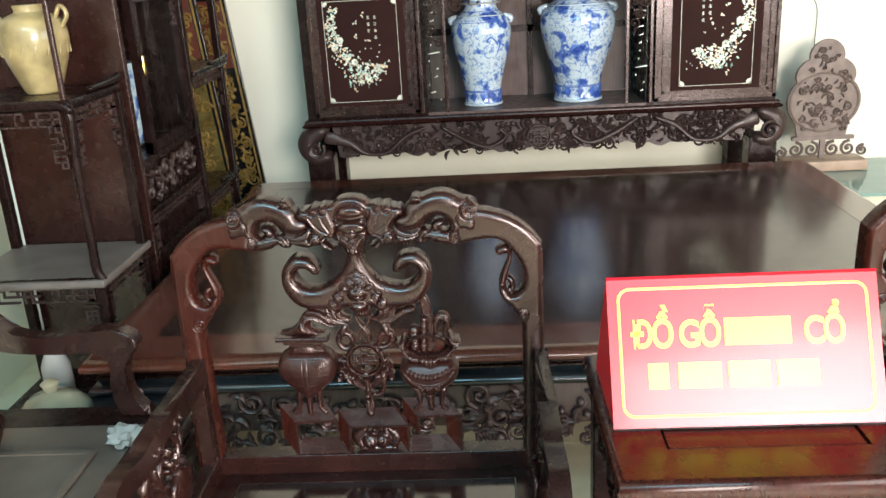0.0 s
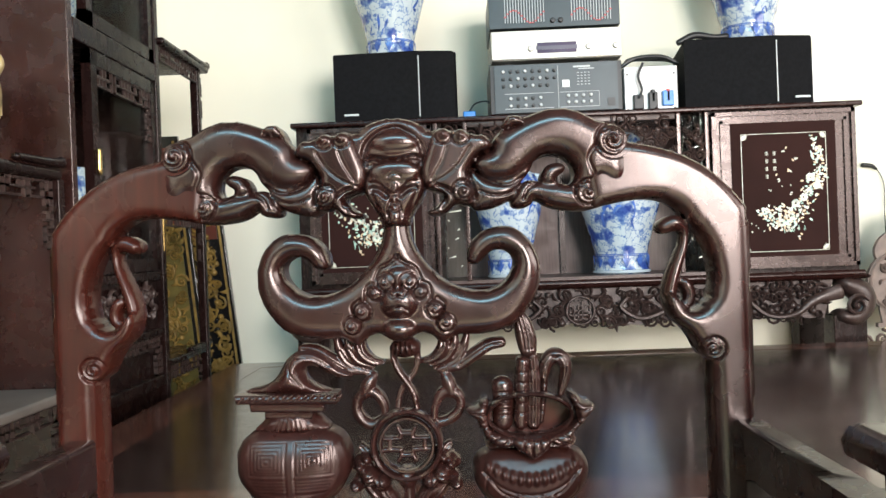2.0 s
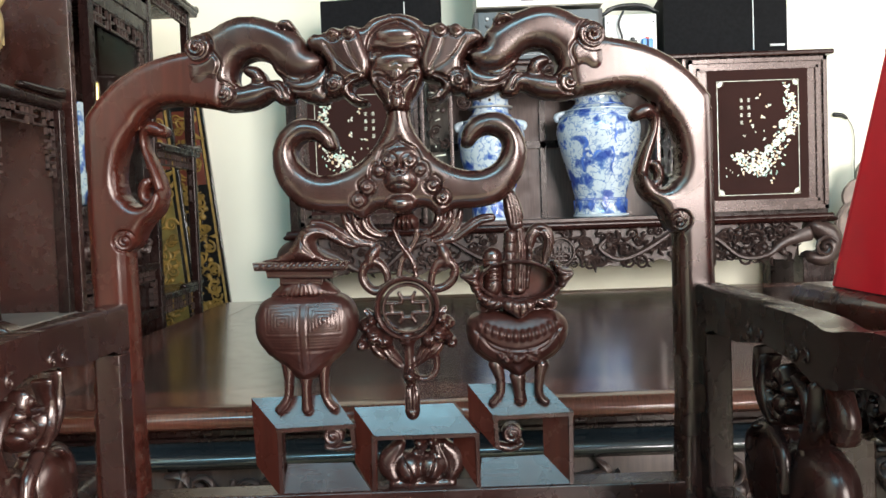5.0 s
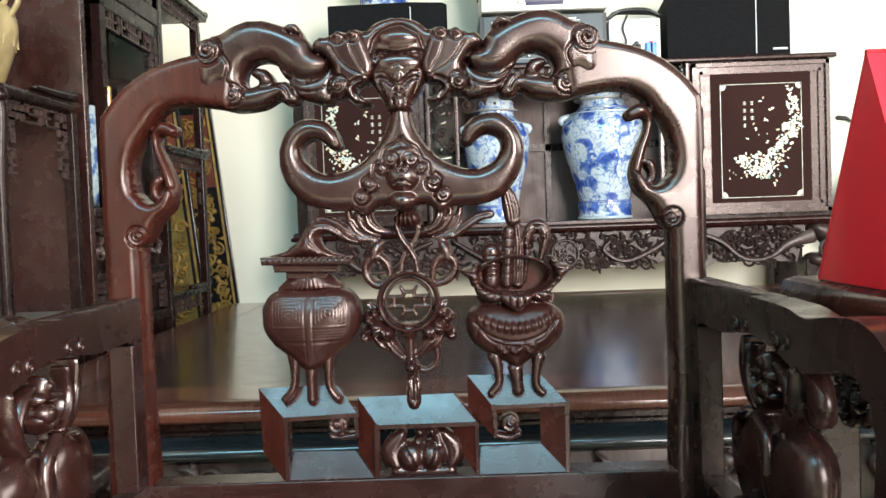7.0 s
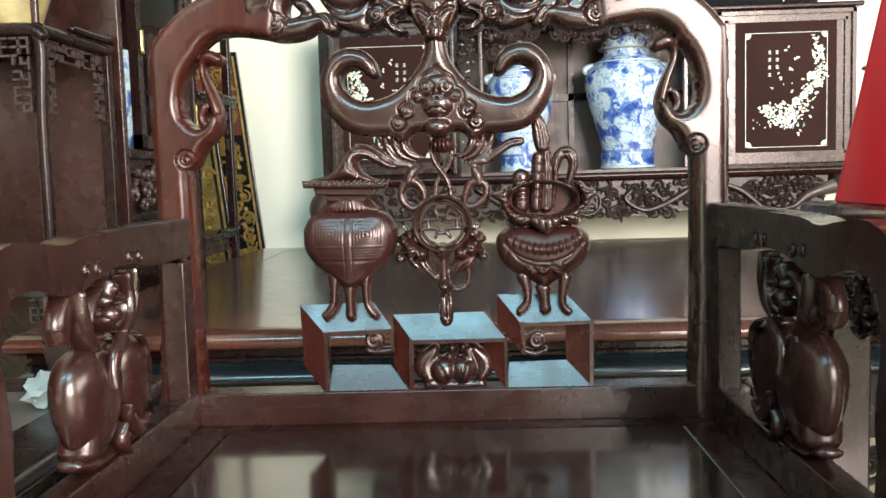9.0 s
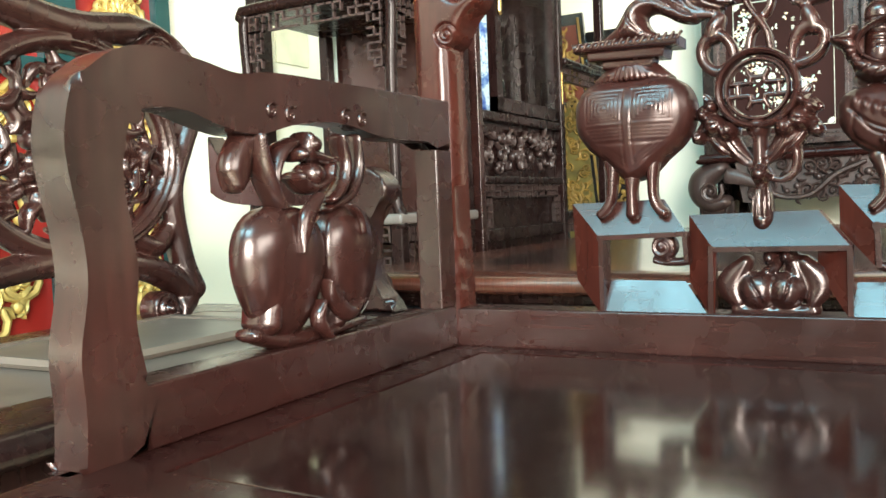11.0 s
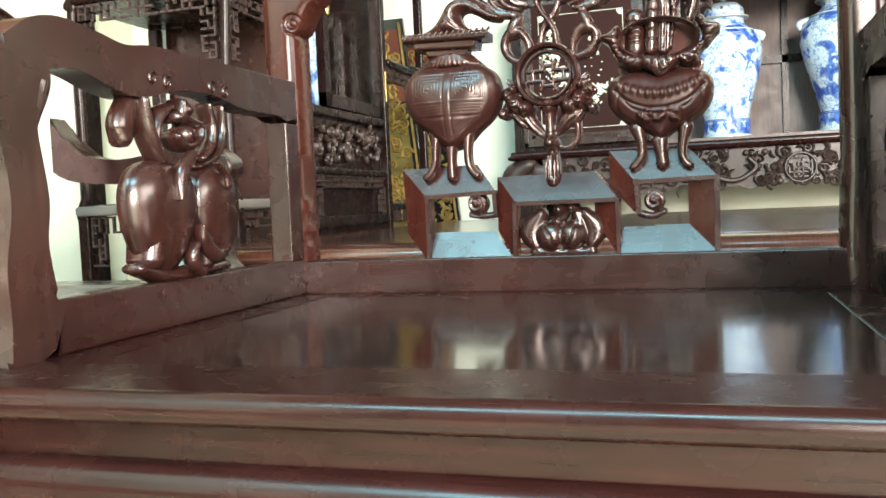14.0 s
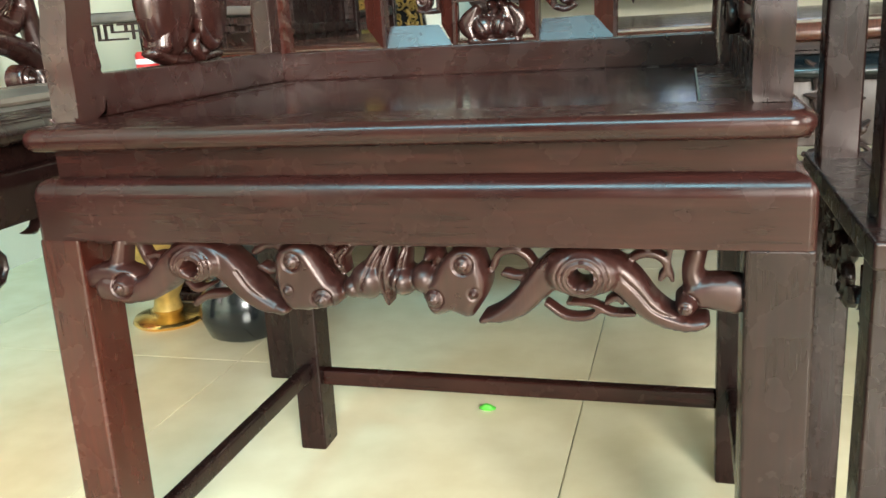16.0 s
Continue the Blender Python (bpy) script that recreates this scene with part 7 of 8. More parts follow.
CX1, CYA, CYB = -0.9, 2.15, 2.64
WP = wall_yz(CX1)
cab = thing("display_cabinet", (-1.08, 2.39, 0), "dark display cabinet with an open glass door", "cabinet")
part("side_panel", B(-1.25, CX1 + 0.004, CYA, CYA + 0.022, 0.0, 1.8, bevel=0.002), ROSEWOOD, cab)
part("side_panel", B(-1.25, CX1 - 0.01, CYB - 0.02, CYB, 0.0, 1.8), DARKWOOD, cab)
part("back_panel", B(-1.262, -1.25, CYA, CYB, 0.0, 1.8), plain("pale_green_cabinet_lining", (0.58, 0.68, 0.62), 0.6), cab)
for z0, z1 in ((0.0, 0.06), (0.53, 0.556), (0.655, 0.67), (0.79, 0.81), (1.28, 1.325), (1.78, 1.8)):
    part("rail", B(-1.25, CX1 + 0.006, CYA + 0.022, CYB - 0.02, z0, z1, bevel=0.003), DARKWOOD, cab)
for z0, z1, nm in ((0.556, 0.655, "fret_panel"), (0.67, 0.79, "carved_panel")):
    part("panel_board", B(CX1 - 0.03, CX1 - 0.014, CYA + 0.022, CYB - 0.02, z0, z1), DARKWOOD, cab)
    bm = bmesh.new()
    if nm == "carved_panel":
        foliage(bm, CYA + 0.05, CYB - 0.05, z0 + 0.02, z1 - 0.02, WP, -0.012, 60, 0.018, 51, 0.014)
    else:
        fret(bm, CYA + 0.03, z1 - 0.03, CYB - 0.03, z1 - 0.004, WP, -0.012, 0.0, 0.015, 0.004, 9)
        fret(bm, CYA + 0.03, z0 + 0.004, CYA + 0.06, z1 - 0.03, WP, -0.012, 0.0, 0.015, 0.004, 10)
        fret(bm, CYB - 0.06, z0 + 0.004, CYB - 0.03, z1 - 0.03, WP, -0.012, 0.0, 0.015, 0.004, 12)
    tagged(part(nm, bm, CARVED, cab), kind="stuff")
part("lower_panel", B(CX1 - 0.03, CX1 - 0.012, CYA + 0.022, CYB - 0.02, 0.06, 0.53), DARKWOOD, cab)
part("stile", B(CX1 - 0.012, CX1 + 0.008, CYB - 0.022, CYB + 0.004, 0.0, 1.8, bevel=0.003), DARKWOOD, cab)
part("stile_inlay", B(CX1 + 0.008, CX1 + 0.0095, CYB - 0.011, CYB - 0.007, 0.86, 0.94), BRASS, cab, "short worn brass line on the stile")
for z0, z1, ajar in ((0.812, 1.278, 0.004), (1.327, 1.778, 0.0)):
    y0, y1 = CYA + 0.09, CYB - 0.024
    DP = (lambda a, b, c, k=ajar, y1=y1: (CX1 + c + k * (y1 - a) / 0.36, a, b)) if ajar else WP
    bm = bmesh.new()
    for q in ((y0 + 0.014, z0 + 0.016, y1 - 0.014, z0 + 0.016), (y0 + 0.014, z1 - 0.016, y1 - 0.014, z1 - 0.016), (y0 + 0.014, z0 + 0.016, y0 + 0.014, z1 - 0.016), (y1 - 0.014, z0 + 0.016, y1 - 0.014, z1 - 0.016)):
        bar(bm, *q, 0.03, DP, -0.016, 0.004)
    dr = part("door", bm, DARKWOOD, cab, "narrow glazed door standing ajar" if ajar else "narrow glazed upper door")
    pane = part("glass_pane", slab(bmesh.new(), [(y0 + 0.028, z0 + 0.03), (y1 - 0.028, z0 + 0.03), (y1 - 0.028, z1 - 0.03), (y0 + 0.028, z1 - 0.03)], DP, -0.01, -0.006, 0), GLASS, dr)
    pane.visible_shadow = False
    bm = bmesh.new()
    fret(bm, y0 + 0.03, z1 - 0.07, y1 - 0.03, z1 - 0.032, DP, -0.005, 0.002, 0.018, 0.005, 13)
    fret(bm, y1 - 0.055, z1 - 0.15, y1 - 0.03, z1 - 0.07, DP, -0.005, 0.002, 0.013, 0.004, 14)
    tagged(part("fretwork", bm, CARVED, dr), kind="stuff")
    if ajar:
        part("pull", limb(bmesh.new(), [(y0 + 0.012, 1.07, 0.012), (y0 + 0.012, 1.03, 0.014), (y0 + 0.012, 1.02, 0.005)], DP, 0.01, 0.01, 8, 3), BRASS, dr, "small brass drop pull")
vj = thing("cylinder_vase", (-1.06, 2.36, 0.81), "tall blue and white cylinder vase inside the cabinet", "vase")
part("body", lathe(bmesh.new(), [(0.085, 0), (0.095, 0.01), (0.10, 0.2), (0.10, 0.225), (0.104, 0.235), (0.09, 0.235)], (-1.06, 2.36, 0.81), 30), PORCELAIN, vj)

vk = thing("cylinder_vase", (-1.0, 2.28, 1.325), "blue and white vase on the upper cabinet shelf", "vase")
part("body", lathe(bmesh.new(), [(0.05, 0), (0.055, 0.01), (0.07, 0.12), (0.06, 0.25), (0.065, 0.27), (0.055, 0.27)], (-1.0, 2.28, 1.325), 30), PORCELAIN, vk)

# corner shelf unit
cs = thing("corner_shelf", (-1.02, 2.84, 0), "dark stepped corner shelf with fretwork", "shelf")
for z, x1, y1 in ((0.585, -0.895, 3.0), (0.98, -0.885, 3.01), (1.40, -0.88, 3.03)):
    part("shelf_board", B(-1.2, x1, CYB + 0.008, y1, z - 0.018, z, bevel=0.006), DARKWOOD, cs)
    bm = bmesh.new()
    pl = wall_yz(x1 - 0.02)
    fret(bm, CYB + 0.03, z - 0.055, y1 - 0.03, z - 0.02, pl, -0.004, 0.004, 0.018, 0.004, int(z * 10))
    fret(bm, y1 - 0.055, z - 0.15, y1 - 0.025, z - 0.055, pl, -0.004, 0.004, 0.015, 0.004, int(z * 10) + 1)
    tagged(part("fretwork", bm, CARVED, cs), kind="stuff")
    bm = bmesh.new()
    limb(bm, [(CYB + 0.2, z + 0.004, 0.014), (y1 - 0.02, z + 0.004, 0.02), (y1 + 0.012, z + 0.008, 0.026)], wall_yz(x1 - 0.01), 0.022, 0, 8, 4)
    part("scroll_edge", bm, DARKWOOD, cs)
for x, y in ((-0.905, 2.975), (-1.19, 2.975), (-1.19, 2.66)):
    part("post", B(x - 0.013, x + 0.013, y - 0.013, y + 0.013, 0, 1.385, bevel=0.006), DARKWOOD, cs)

# lacquered boards leaning on the north wall
for k, (x0, y0, lean, wid, hgt) in enumerate(((-0.955, 3.30, 0.10, 0.16, 1.25), (-0.865, 3.40, 0.105, 0.14, 1.20))):
    def LP(a, b, c, x0=x0, y0=y0, lean=lean):
        return (x0 + a - lean * b * 1.1, y0 - c + 0.05 * b, b)
    lb = thing("lacquer_board", (x0, y0, 0), "black lacquered board with gilt carving leaning on the wall", "board", "leaning lacquered boards")
    part("board", slab(bmesh.new(), [(-wid, 0), (0, 0), (0, hgt), (-wid, hgt)], LP, -0.02, 0.0, 0.003), BLACKLACQ, lb)
    if k == 0:
        part("olive_field", slab(bmesh.new(), [(-wid * 0.85, 0.25), (-wid * 0.2, 0.25), (-wid * 0.2, 0.93), (-wid * 0.85, 0.93)], LP, 0.0, 0.0015, 0), plain("olive_gold_paint", (0.12, 0.095, 0.022), 0.45, 0.1, 0.4, 25.0), lb, "olive gold painted field")
    bm = bmesh.new()
    foliage(bm, -wid * 0.8, -wid * 0.25, 0.3, hgt - 0.06, LP, 0.0, 160, 0.02, 61 + k, 0.012)
    tagged(part("gilt_carving", bm, GILTPAINT, lb), kind="stuff")
    bm = bmesh.new()
    for a in (-wid * 0.92, -wid * 0.1):
        bar(bm, a, 0.02, a, hgt - 0.02, 0.008, LP, 0.0, 0.003)
    part("gilt_line", bm, GILTPAINT, lb)
    part("red_field", slab(bmesh.new(), [(-wid * 0.86, 0.95 - 0.05 * k), (-wid * 0.16, 0.95 - 0.05 * k), (-wid * 0.16, hgt - 0.04), (-wid * 0.86, hgt - 0.04)], LP, 0.0, 0.002, 0), plain("dull_red_lacquer", (0.10, 0.022, 0.012), 0.35, 0, 0.3, 20.0), lb)

# framed gilt panels on the west wall
for y0, y1, sd in ((0.2, 1.66, 71), (1.70, 1.95, 72)):
    GP = wall_yz(XL)
    fp = thing("framed_carving", (XL, (y0 + y1) / 2, 0.36), "red lacquered panel with gilt carving in a dark frame", "wall carving", "framed gilt carvings")
    part("field", slab(bmesh.new(), [(y0, 0.36), (y1, 0.36), (y1, 1.9), (y0, 1.9)], GP, 0.001, 0.02, 0), REDLACQ, fp)
    bm = bmesh.new()
    foliage(bm, max(y0, 1.2) + 0.08, y1 - 0.06, 0.42, 0.86, GP, 0.02, 110, 0.032, sd + 9, 0.02)
    foliage(bm, y0 + 0.08, y1 - 0.06, 0.97, 1.26, GP, 0.02, 130, 0.03, sd, 0.02)
    foliage(bm, y0 + 0.08, y1 - 0.06, 1.36, 1.8, GP, 0.02, 100, 0.03, sd + 5, 0.02)
    tagged(part("gilt_relief", bm, GOLD, fp), kind="stuff")
    bm = bmesh.new()
    for q in ((y0, 0.36, y1, 0.36), (y0, 0.91, y1, 0.91), (y0, 1.9, y1, 1.9), (y0, 0.36, y0, 1.9), (y1, 0.36, y1, 1.9), (y0, 1.31, y1, 1.31)):
        bar(bm, *q, 0.04, GP, 0.002, 0.04)
    part("frame", bm, GREENLACQ, fp)
dj = structure("door_1", B(XL + 0.001, XL + 0.035, 2.27, 2.33, 0, 2.1, bevel=0.003), DARKWOOD, "dark brown wooden door jamb on the cream wall", "door jamb")
solid("wall_notice", B(XL + 0.001, XL + 0.006, 2.38, 2.52, 1.02, 1.36), plain("cream_paper", (0.7, 0.68, 0.5), 0.8), "cream paper notice stuck on the wall", "notice")

# ---- the settee to the west, with clutter on its seat ----
bench = thing("settee", (-0.82, 1.0, 0), "dark carved settee with pierced round back panel", "settee")
BX0, BX1, BY0, BY1 = -0.99, -0.575, 0.1, 1.44
part("seat_edge", nosing(bmesh.new(), BX0, BX1, BY0, BY1, [(0.0, 0.462), (0.008, 0.464), (0.012, 0.472), (0.008, 0.481), (0.0, 0.485)], 0.07), DARKWOOD, bench, flat=50)
part("seat_panel", B(BX0 + 0.069, BX1 - 0.069, BY0 + 0.069, BY1 - 0.069, 0.465, 0.4845), plain("dusty_dark_seat_wood", (0.10, 0.075, 0.06), 0.3, 0, 0.2, 10.0), bench, "dusty brown seat board")
part("waist", nosing(bmesh.new(), BX0, BX1, BY0, BY1, [(-0.012, 0.44), (-0.012, 0.4625)], 0.04), DARKWOOD, bench)
part("apron_beam", nosing(bmesh.new(), BX0, BX1, BY0, BY1, [(0.0, 0.39), (0.004, 0.42), (0.0, 0.435), (-0.006, 0.44)], 0.03), DARKWOOD, bench)
bm = bmesh.new()
foliage(bm, BY0 + 0.05, BY1 - 0.05, 0.32, 0.395, wall_yz(BX1 - 0.01), -0.006, 70, 0.022, 81, 0.014)
tagged(part("carved_apron", bm, DARKWOOD, bench), kind="stuff")
for lx in (BX0, BX1 - 0.05):
    for ly in (BY0, BY1 - 0.05):
        part("leg", B(lx, lx + 0.05, ly, ly + 0.05, 0, 0.392, bevel=0.004), DARKWOOD, bench)
# far arm
AW = wall_xz(1.415)
ARMLINE = spline([(-0.93, 0.716), (-0.89, 0.668), (-0.82, 0.652), (-0.73, 0.662), (-0.675, 0.66), (-0.65, 0.64), (-0.652, 0.622), (-0.672, 0.605), (-0.68, 0.56), (-0.672, 0.52), (-0.645, 0.4865)], 4) + spline([(-0.70, 0.4865), (-0.712, 0.54), (-0.706, 0.59), (-0.72, 0.618), (-0.80, 0.618), (-0.89, 0.625), (-0.93, 0.64)], 4)
arm_ = part("arm", slab(bmesh.new(), [q[:2] for q in ARMLINE], AW, -0.018, 0.018, 0.004), ROSEWOOD, bench, "swept arm with curled front")
# back panel: a round pierced field inside a scrolled frame
BP = wall_yz(-0.90)
R = Relief(BP, cell=0.0016, back=-0.012)
DISC = [(1.165 + 0.135 * math.cos(i * math.pi / 16), 0.69 + 0.115 * math.sin(i * math.pi / 16), 0.024) for i in range(33)]
R.limb(DISC, 0.030, 0.0, sub=2)
R.limb([(0.1, 0.845, 0.04), (0.6, 0.865, 0.04), (1.0, 0.845, 0.04), (1.16, 0.822, 0.036), (1.26, 0.83, 0.036), (1.325, 0.805, 0.036), (1.35, 0.76, 0.03), (1.325, 0.70, 0.026), (1.30, 0.64, 0.03), (1.315, 0.56, 0.026), (1.33, 0.52, 0.03)], 0.034, 0.0)
R.scroll(1.285, 0.795, 0.034, 0.022, 0.0, 0.8, 1)
R.limb([(1.05, 0.556, 0.026), (1.12, 0.566, 0.03), (1.20, 0.562, 0.03), (1.275, 0.545, 0.03), (1.318, 0.515, 0.034), (1.30, 0.49, 0.03)], 0.030, 0.0)
R.scroll(1.275, 0.50, 0.022, 0.02, 0.0, 0.0, 1)
R.limb([(1.22, 0.60, 0.02), (1.27, 0.575, 0.024), (1.30, 0.60, 0.02)], 0.02, 0.0)
for k in range(2):
    R.groove([(1.165 + (0.13 + 0.008 * k) * math.cos(i * math.pi / 16), 0.69 + (0.11 + 0.008 * k) * math.sin(i * math.pi / 16)) for i in range(-6, 9)], 0.002, 0.004)
R.build("back_frame", ROSEWOOD, bench, "scrolled frame round the pierced disc")
R = Relief(BP, cell=0.0014, back=-0.008)
rn = random.Random(9)
for i in range(130):
    t, q = rn.uniform(0, 6.28), 0.115 * math.sqrt(rn.random())
    a, b, d = 1.165 + q * math.cos(t), 0.69 + 0.84 * q * math.sin(t), rn.uniform(0, 6.28)
    n = rn.uniform(0.6, 1.2)
    tip = (a + 0.034 * n * math.cos(d + 0.5), b + 0.034 * n * math.sin(d + 0.5))
    if (tip[0] - 1.165) ** 2 + ((tip[1] - 0.69) / 0.84) ** 2 > 0.017:
        tip = (a, b)
    R.limb([(a, b, 0.006), (a + 0.016 * n * math.cos(d), b + 0.016 * n * math.sin(d), 0.012 * n), (*tip, 0.004)], 0.018, rn.uniform(-0.003, 0.004))
for i in range(12):
    t, q = rn.uniform(0, 6.28), 0.1 * math.sqrt(rn.random())
    R.scroll(1.165 + q * math.cos(t), 0.69 + 0.84 * q * math.sin(t), rn.uniform(0.008, 0.013), 0.012, 0.0, t, 1)
tagged(R.build("back_lattice", ROSEWOOD, bench, "pierced carved lattice of leaves"), kind="stuff")
bm = bmesh.new()
foliage(bm, 0.15, 1.0, 0.58, 0.83, BP, -0.006, 130, 0.03, 83, 0.016)
tagged(part("back_leaves", bm, DARKWOOD, bench), kind="stuff")
part("back_post", B(-0.915, -0.885, 0.11, 0.15, 0.484, 0.87, bevel=0.003), DARKWOOD, bench)

stool = thing("low_stool", (-0.93, 1.66, 0), "low dark wooden pedestal stool behind the settee", "stool")
part("top", B(-1.08, -0.78, 1.475, 1.84, 0.355, 0.375, bevel=0.004), DARKWOOD, stool)
part("leg", B(-1.06, -1.02, 1.77, 1.81, 0.02, 0.356, bevel=0.006), DARKWOOD, stool)
part("foot", B(-1.08, -0.80, 1.74, 1.83, 0, 0.021, bevel=0.004), DARKWOOD, stool)
part("leg", B(-0.85, -0.81, 1.77, 1.81, 0.02, 0.356, bevel=0.006), DARKWOOD, stool)
pot = thing("teapot", (-0.917, 1.552, 0.375), "pale yellowish jade teapot with domed lid", "teapot")
T = (-0.917, 1.552, 0.375)
part("body", lathe(bmesh.new(), [(0.05, 0), (0.07, 0.012), (0.078, 0.03), (0.07, 0.045), (0.068, 0.046)], T, 30), JADE, pot)
part("lid", lathe(bmesh.new(), [(0.074, 0.046), (0.072, 0.052), (0.05, 0.075), (0.022, 0.085), (0.012, 0.088), (0.016, 0.10), (0.019, 0.108), (0.008, 0.116)], T, 30), JADE, pot)
part("handle", limb(bmesh.new(), [(T[0] + 0.07, T[2] + 0.03, 0.014), (T[0] + 0.098, T[2] + 0.045, 0.012), (T[0] + 0.105, T[2] + 0.025, 0.012), (T[0] + 0.075, T[2] + 0.012, 0.012)], wall_xz(T[1]), 0.016, 0, 8, 4), JADE, pot)
TRAYWOOD = plain("greyish_brown_tray_wood", (0.105, 0.082, 0.064), 0.4, 0, 0.25, 12.0)
tray = thing("wooden_tray", (-0.79, 1.136, 0.485), "flat greyish brown wooden tray lying on the settee", "tray")
part("base", B(-0.868, -0.707, 1.012, 1.26, 0.4852, 0.492), TRAYWOOD, tray)
part("rim", nosing(bmesh.new(), -0.879, -0.696, 1.001, 1.271, [(0.0, 0.4852), (0.002, 0.489), (0.0, 0.4945)], 0.0112), TRAYWOOD, tray, flat=40)
bot = thing("bottle", (-0.99, 1.717, 0.375), "small bottle with a red and white wrapped neck", "bottle")
K = (-0.99, 1.717, 0.375)
part("body", lathe(bmesh.new(), [(0.03, 0), (0.032, 0.01), (0.032, 0.07), (0.02, 0.10), (0.018, 0.11)], K, 20), PAPER, bot, "crumpled pale wrapper")
part("cap", lathe(bmesh.new(), [(0.02, 0.109), (0.022, 0.115), (0.022, 0.14), (0.018, 0.146)], K, 20), TINLABEL, bot, "red cap with white marks")
part("cap_band", lathe(bmesh.new(), [(0.0215, 0.122), (0.0228, 0.124), (0.0228, 0.131), (0.0215, 0.133)], K, 20), WHITEPL, bot)
bm = bmesh.new()
rn = random.Random(3)
bmesh.ops.create_icosphere(bm, subdivisions=3, radius=1.0)
for v in bm.verts:
    k = 0.75 + 0.5 * noise.noise(v.co * 2.4)
    v.co = Vector((-0.655 + v.co.x * 0.036 * k, 1.30 + v.co.y * 0.03 * k, max(0.4852, 0.502 + v.co.z * 0.026 * k)))
solid("paper_ball", bm, PAPER, "crumpled greyish paper lying on the settee", "paper")

# ---- side table with the sign ----
SX0, SX1, SY0, SY1, SZ = 0.135, 0.515, 0.83, 1.17, 0.70
st = thing("side_table", ((SX0 + SX1) / 2, 1.0, 0), "tall reddish wooden side table with lower shelf", "table")
part("top_frame", nosing(bmesh.new(), SX0 + 0.01, SX1 - 0.01, SY0 + 0.01, SY1 - 0.01, [(0.0, 0.672), (0.008, 0.675), (0.01, 0.686), (0.006, 0.697), (0.0, SZ)], 0.06), REDWOOD, st, flat=50)
part("top_panel", B(SX0 + 0.073, SX1 - 0.073, SY0 + 0.073, SY1 - 0.073, 0.675, SZ - 0.0015, bevel=0.002), REDWOOD, st, "reddish panel set in a groove")
part("groove", B(SX0 + 0.069, SX1 - 0.069, SY0 + 0.069, SY1 - 0.069, 0.672, 0.676), BLACKLACQ, st)
part("waist", nosing(bmesh.new(), SX0 + 0.022, SX1 - 0.022, SY0 + 0.022, SY1 - 0.022, [(0, 0.655), (0, 0.6725)], 0.03), DARKWOOD, st)
for lx in (SX0 + 0.009, SX1 - 0.045):
    for ly in (SY0 + 0.01, SY1 - 0.06):
        part("leg", B(lx, lx + 0.036, ly, ly + 0.036, 0, 0.656, bevel=0.003), DARKWOOD, st)
part("lower_shelf", B(SX0, SX1, SY0 - 0.03, SY1 - 0.02, 0.380, 0.400, bevel=0.003), DARKWOOD, st)
part("shelf_panel", B(SX0 + 0.045, SX1 - 0.045, SY0 + 0.02, SY1 - 0.07, 0.3995, 0.4015, bevel=0.0008), PANEL, st)
for a0, a1, pl, sd in ((SX0 + 0.045, SX1 - 0.045, wall_xz(SY0 + 0.02), 91), (SY0 + 0.05, SY1 - 0.05, (lambda a, b, c: (SX0 + 0.02 - c, a, b)), 92), (SX0 + 0.045, SX1 - 0.045, wall_xz(SY1 - 0.02), 93)):
    for z0, z1 in ((0.60, 0.65), (0.315, 0.375)):
        bm = bmesh.new()
        foliage(bm, a0, a1, z0, z1, pl, -0.004, 34, 0.018, sd, 0.014)
        tagged(part("carved_apron", bm, DARKWOOD, st), kind="stuff")
sign = thing("table_sign", (0.31, 0.99, SZ), "red tent-shaped table sign with yellow lettering", "sign")
SGX0, SGX1, SGY, SGB = 0.148, 0.484, 0.945, 1.115


def tent(a, b, c, y0=SGY):
    """The front face of the tent: a along x, b up the slope, c off the face."""
    n = Vector((0, -0.906, 0.423))
    return tuple(Vector((a, y0 + b * 0.423, SZ + b * 0.906)) + n * c)


FACE = 0.192
part("front_card", slab(bmesh.new(), [(SGX0, 0.002), (SGX1, 0.002), (SGX1, FACE), (SGX0, FACE)], tent, -0.003, 0.0, 0), SIGNRED, sign)
q = [(SGX0, SGB, SZ + 0.002), (SGX1, SGB, SZ + 0.002), (SGX1, SGY + FACE * 0.423, SZ + FACE * 0.906), (SGX0, SGY + FACE * 0.423, SZ + FACE * 0.906)]
part("back_card", panel3(bmesh.new(), q, -0.003), SIGNRED, sign)
for x in (SGX0, SGX1 - 0.002):
    bm = bmesh.new()
    slab(bm, [(SGY + 0.001, SZ + 0.001), (SGB - 0.001, SZ + 0.001), (SGY + FACE * 0.423, SZ + FACE * 0.9)], lambda a, b, c, x=x: (x + c, a, b), 0.0003, 0.0017, 0)
    part("side_card", bm, SIGNRED, sign)
part("base_card", B(SGX0 + 0.001, SGX1 - 0.001, SGY, SGB, SZ, SZ + 0.002), BLACKPLASTIC, sign)
bm = bmesh.new()
border = []
for ca, cb, t0 in ((SGX1 - 0.028, FACE - 0.03, 0), (SGX0 + 0.028, FACE - 0.03, 90), (SGX0 + 0.028, 0.03, 180), (SGX1 - 0.028, 0.03, 270)):
    for k in range(5):
        t = radians(t0 + k * 22.5)
        border.append((ca + 0.014 * math.cos(t), cb + 0.014 * math.sin(t), 0.0038))
limb(bm, border, tent, 0.0012, 0.0, 6, 1, True)
part("border", bm, SIGNYEL, sign, "thin yellow rounded border")
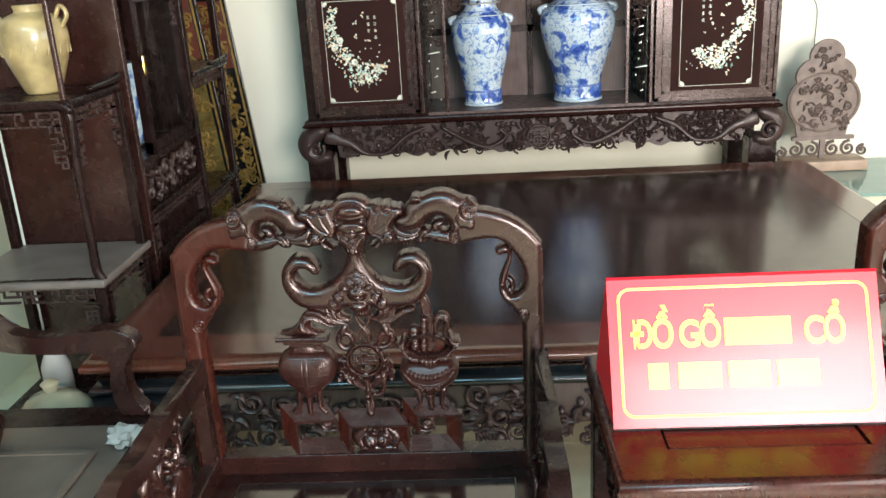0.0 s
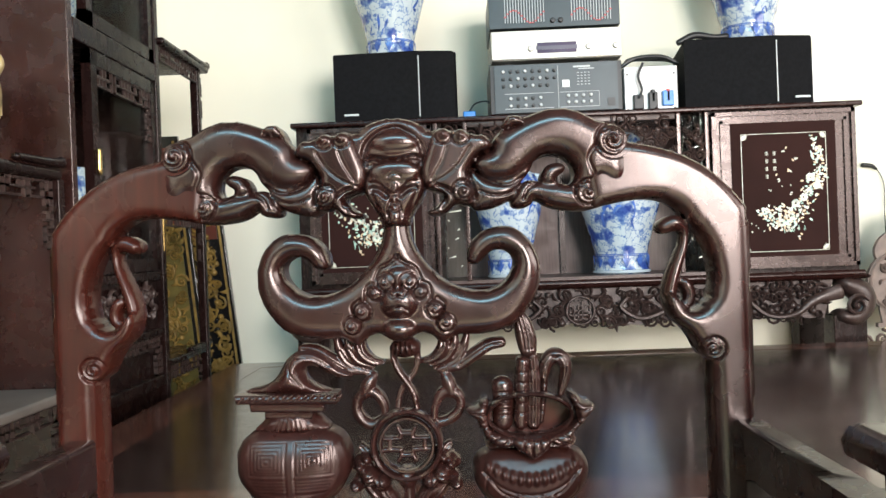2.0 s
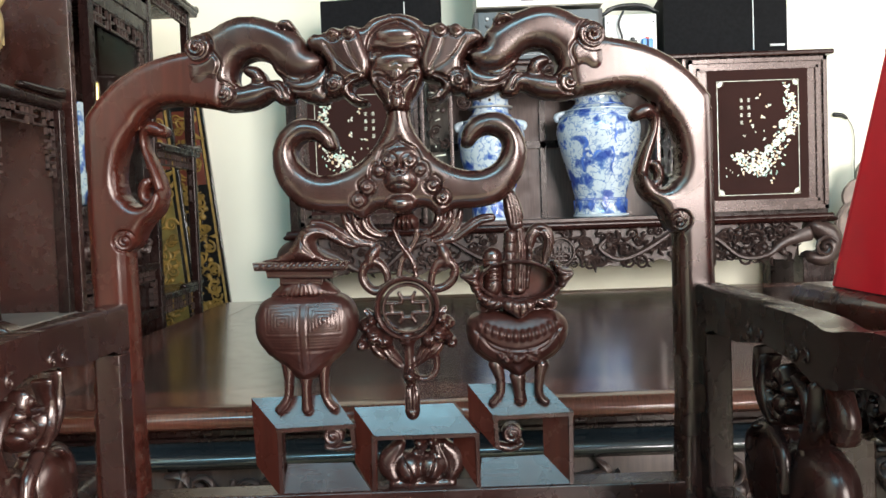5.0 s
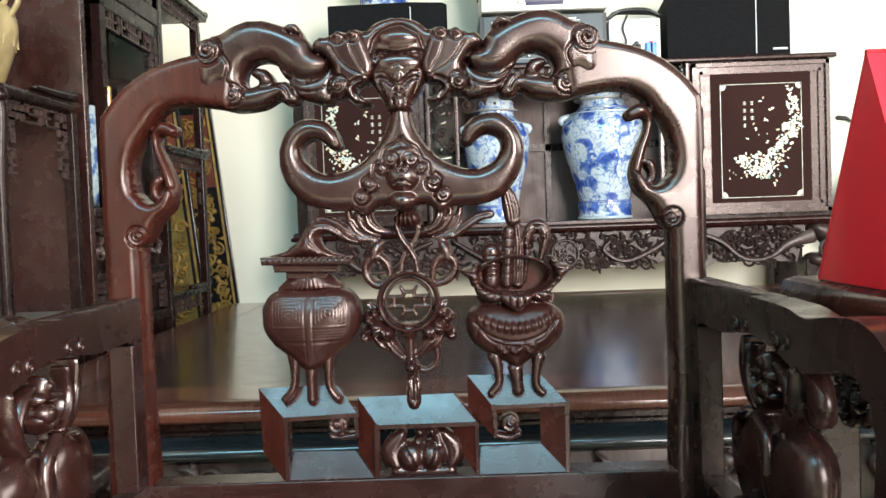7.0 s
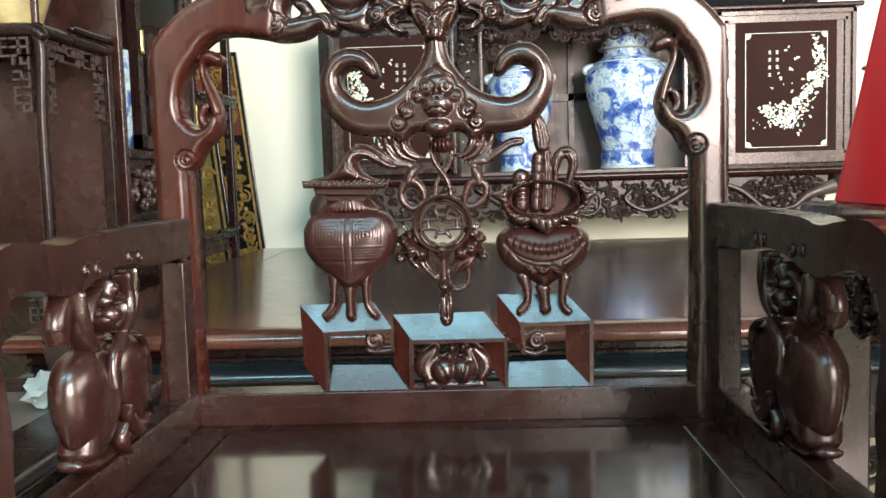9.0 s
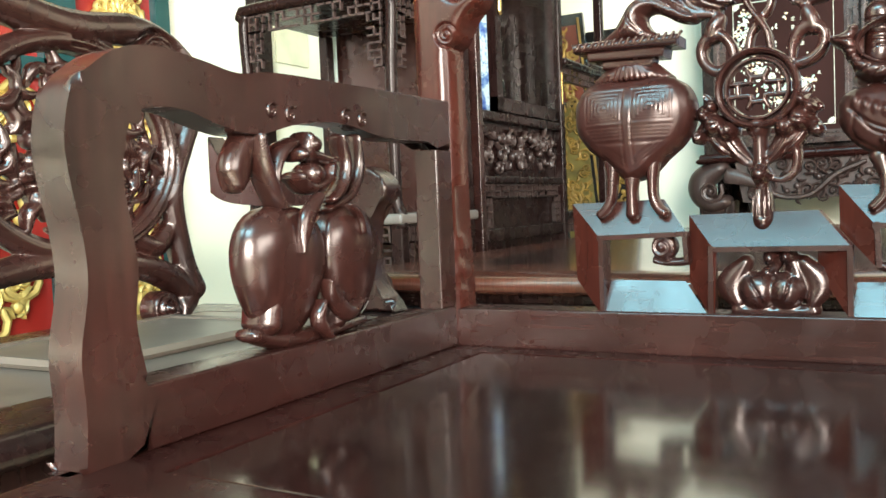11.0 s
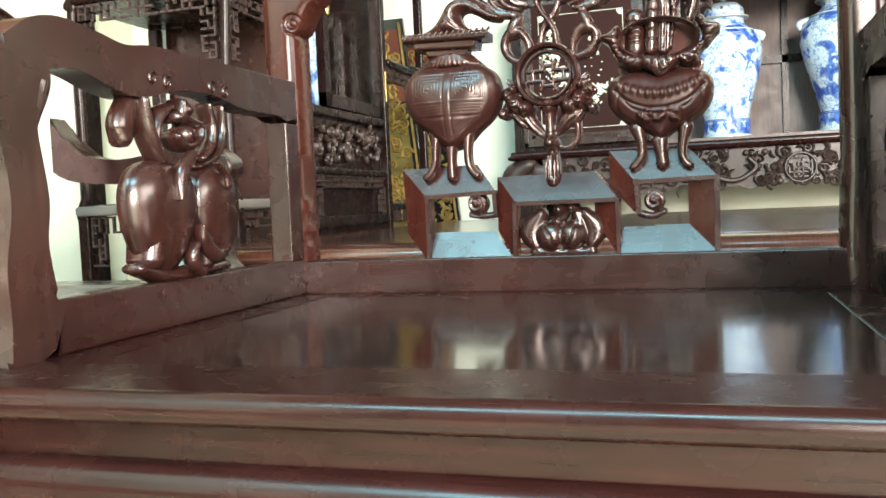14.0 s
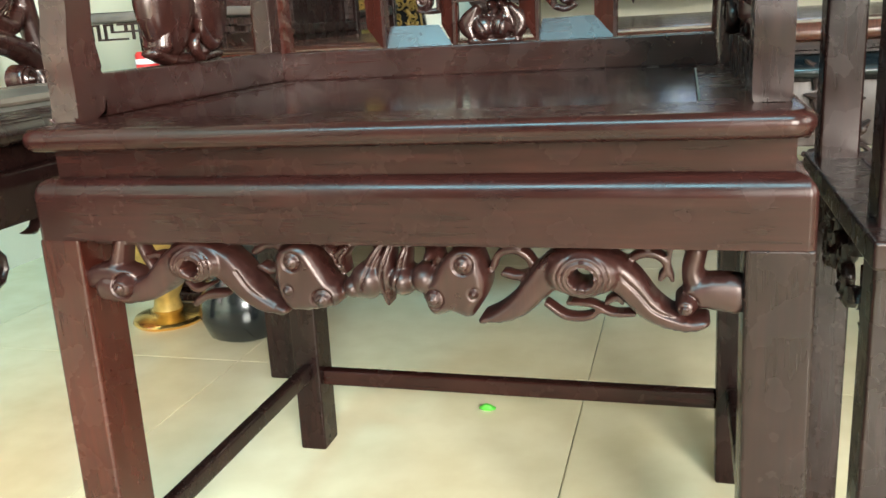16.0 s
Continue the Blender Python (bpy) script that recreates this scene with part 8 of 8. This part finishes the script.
for txt, a, b, size in (("ĐỒ GỖ", SGX0 + 0.028, 0.102, 0.047), ("CỔ", 0.389, 0.102, 0.047)):
    cu = bpy.data.curves.new("lettering", "FONT")
    cu.body, cu.size, cu.extrude, cu.offset = txt, size, 0.0006, 0.0012
    cu.space_character = 0.86
    to = new("lettering", cu)
    me = bpy.data.meshes.new_from_object(to)
    bpy.data.objects.remove(to)
    bm = bmesh.new()
    bm.from_mesh(me)
    for v in bm.verts:
        v.co = Vector(tent(a + v.co.x * 0.8, b + v.co.y, 0.0006 + v.co.z))
    part("lettering", bm, SIGNYEL, sign)
for a0, a1, b0, b1 in ((0.292, 0.374, 0.102, 0.136), (0.195, 0.22, 0.05, 0.082), (0.232, 0.285, 0.05, 0.082), (0.294, 0.345, 0.05, 0.082), (0.354, 0.405, 0.05, 0.082)):
    part("plain_bar", slab(bmesh.new(), [(a0, b0), (a1, b0), (a1, b1), (a0, b1)], tent, 0.0, 0.0012, 0), SIGNYEL, sign)

# ---- small things on the floor ----
gp = thing("gilt_pot", (-0.965, 1.63, 0), "gilded round pot on a wide flat foot", "pot")
part("body", lathe(bmesh.new(), [(0.03, 0.02), (0.024, 0.05), (0.05, 0.10), (0.085, 0.17), (0.092, 0.23), (0.078, 0.28), (0.06, 0.295)], (-0.965, 1.63, 0), 36), GOLD, gp)
part("foot", lathe(bmesh.new(), [(0.066, 0.0), (0.07, 0.006), (0.066, 0.014), (0.04, 0.022), (0.03, 0.026)], (-0.965, 1.63, 0), 36), BRASS, gp, "polished brass foot")
bm = bmesh.new()
limb(bm, [(-0.26, 0.003, 0.004), (-0.25, 0.004, 0.012), (-0.238, 0.003, 0.003)], lambda a, b, c: (a, 1.33 + c, b), 0.01, 0, 6, 3)
solid("leaf_scrap", bm, plain("bright_green_scrap", (0.1, 0.5, 0.05), 0.5), "tiny bright green scrap lying on the tiles", "scrap")

# ---- floor tiles ----
TW = 0.6
me = None
for i in range(-3, 6):
    for j in range(-7, 4):
        x0, y0 = -0.117 + i * TW, 1.452 + j * TW
        if x0 + TW < XL or x0 > XR or y0 + TW < YF or y0 > YB:
            continue
        if me is None:
            bm = B(0.001, TW - 0.001, 0.001, TW - 0.001, -0.006, 0.0)
            t0 = part("tile", bm, TILE, floor)
            t0.modifiers.clear()
            me = t0.data
        else:
            t0 = new("tile", me)
            t0.parent = floor
        t0.location = (x0, y0, 0)
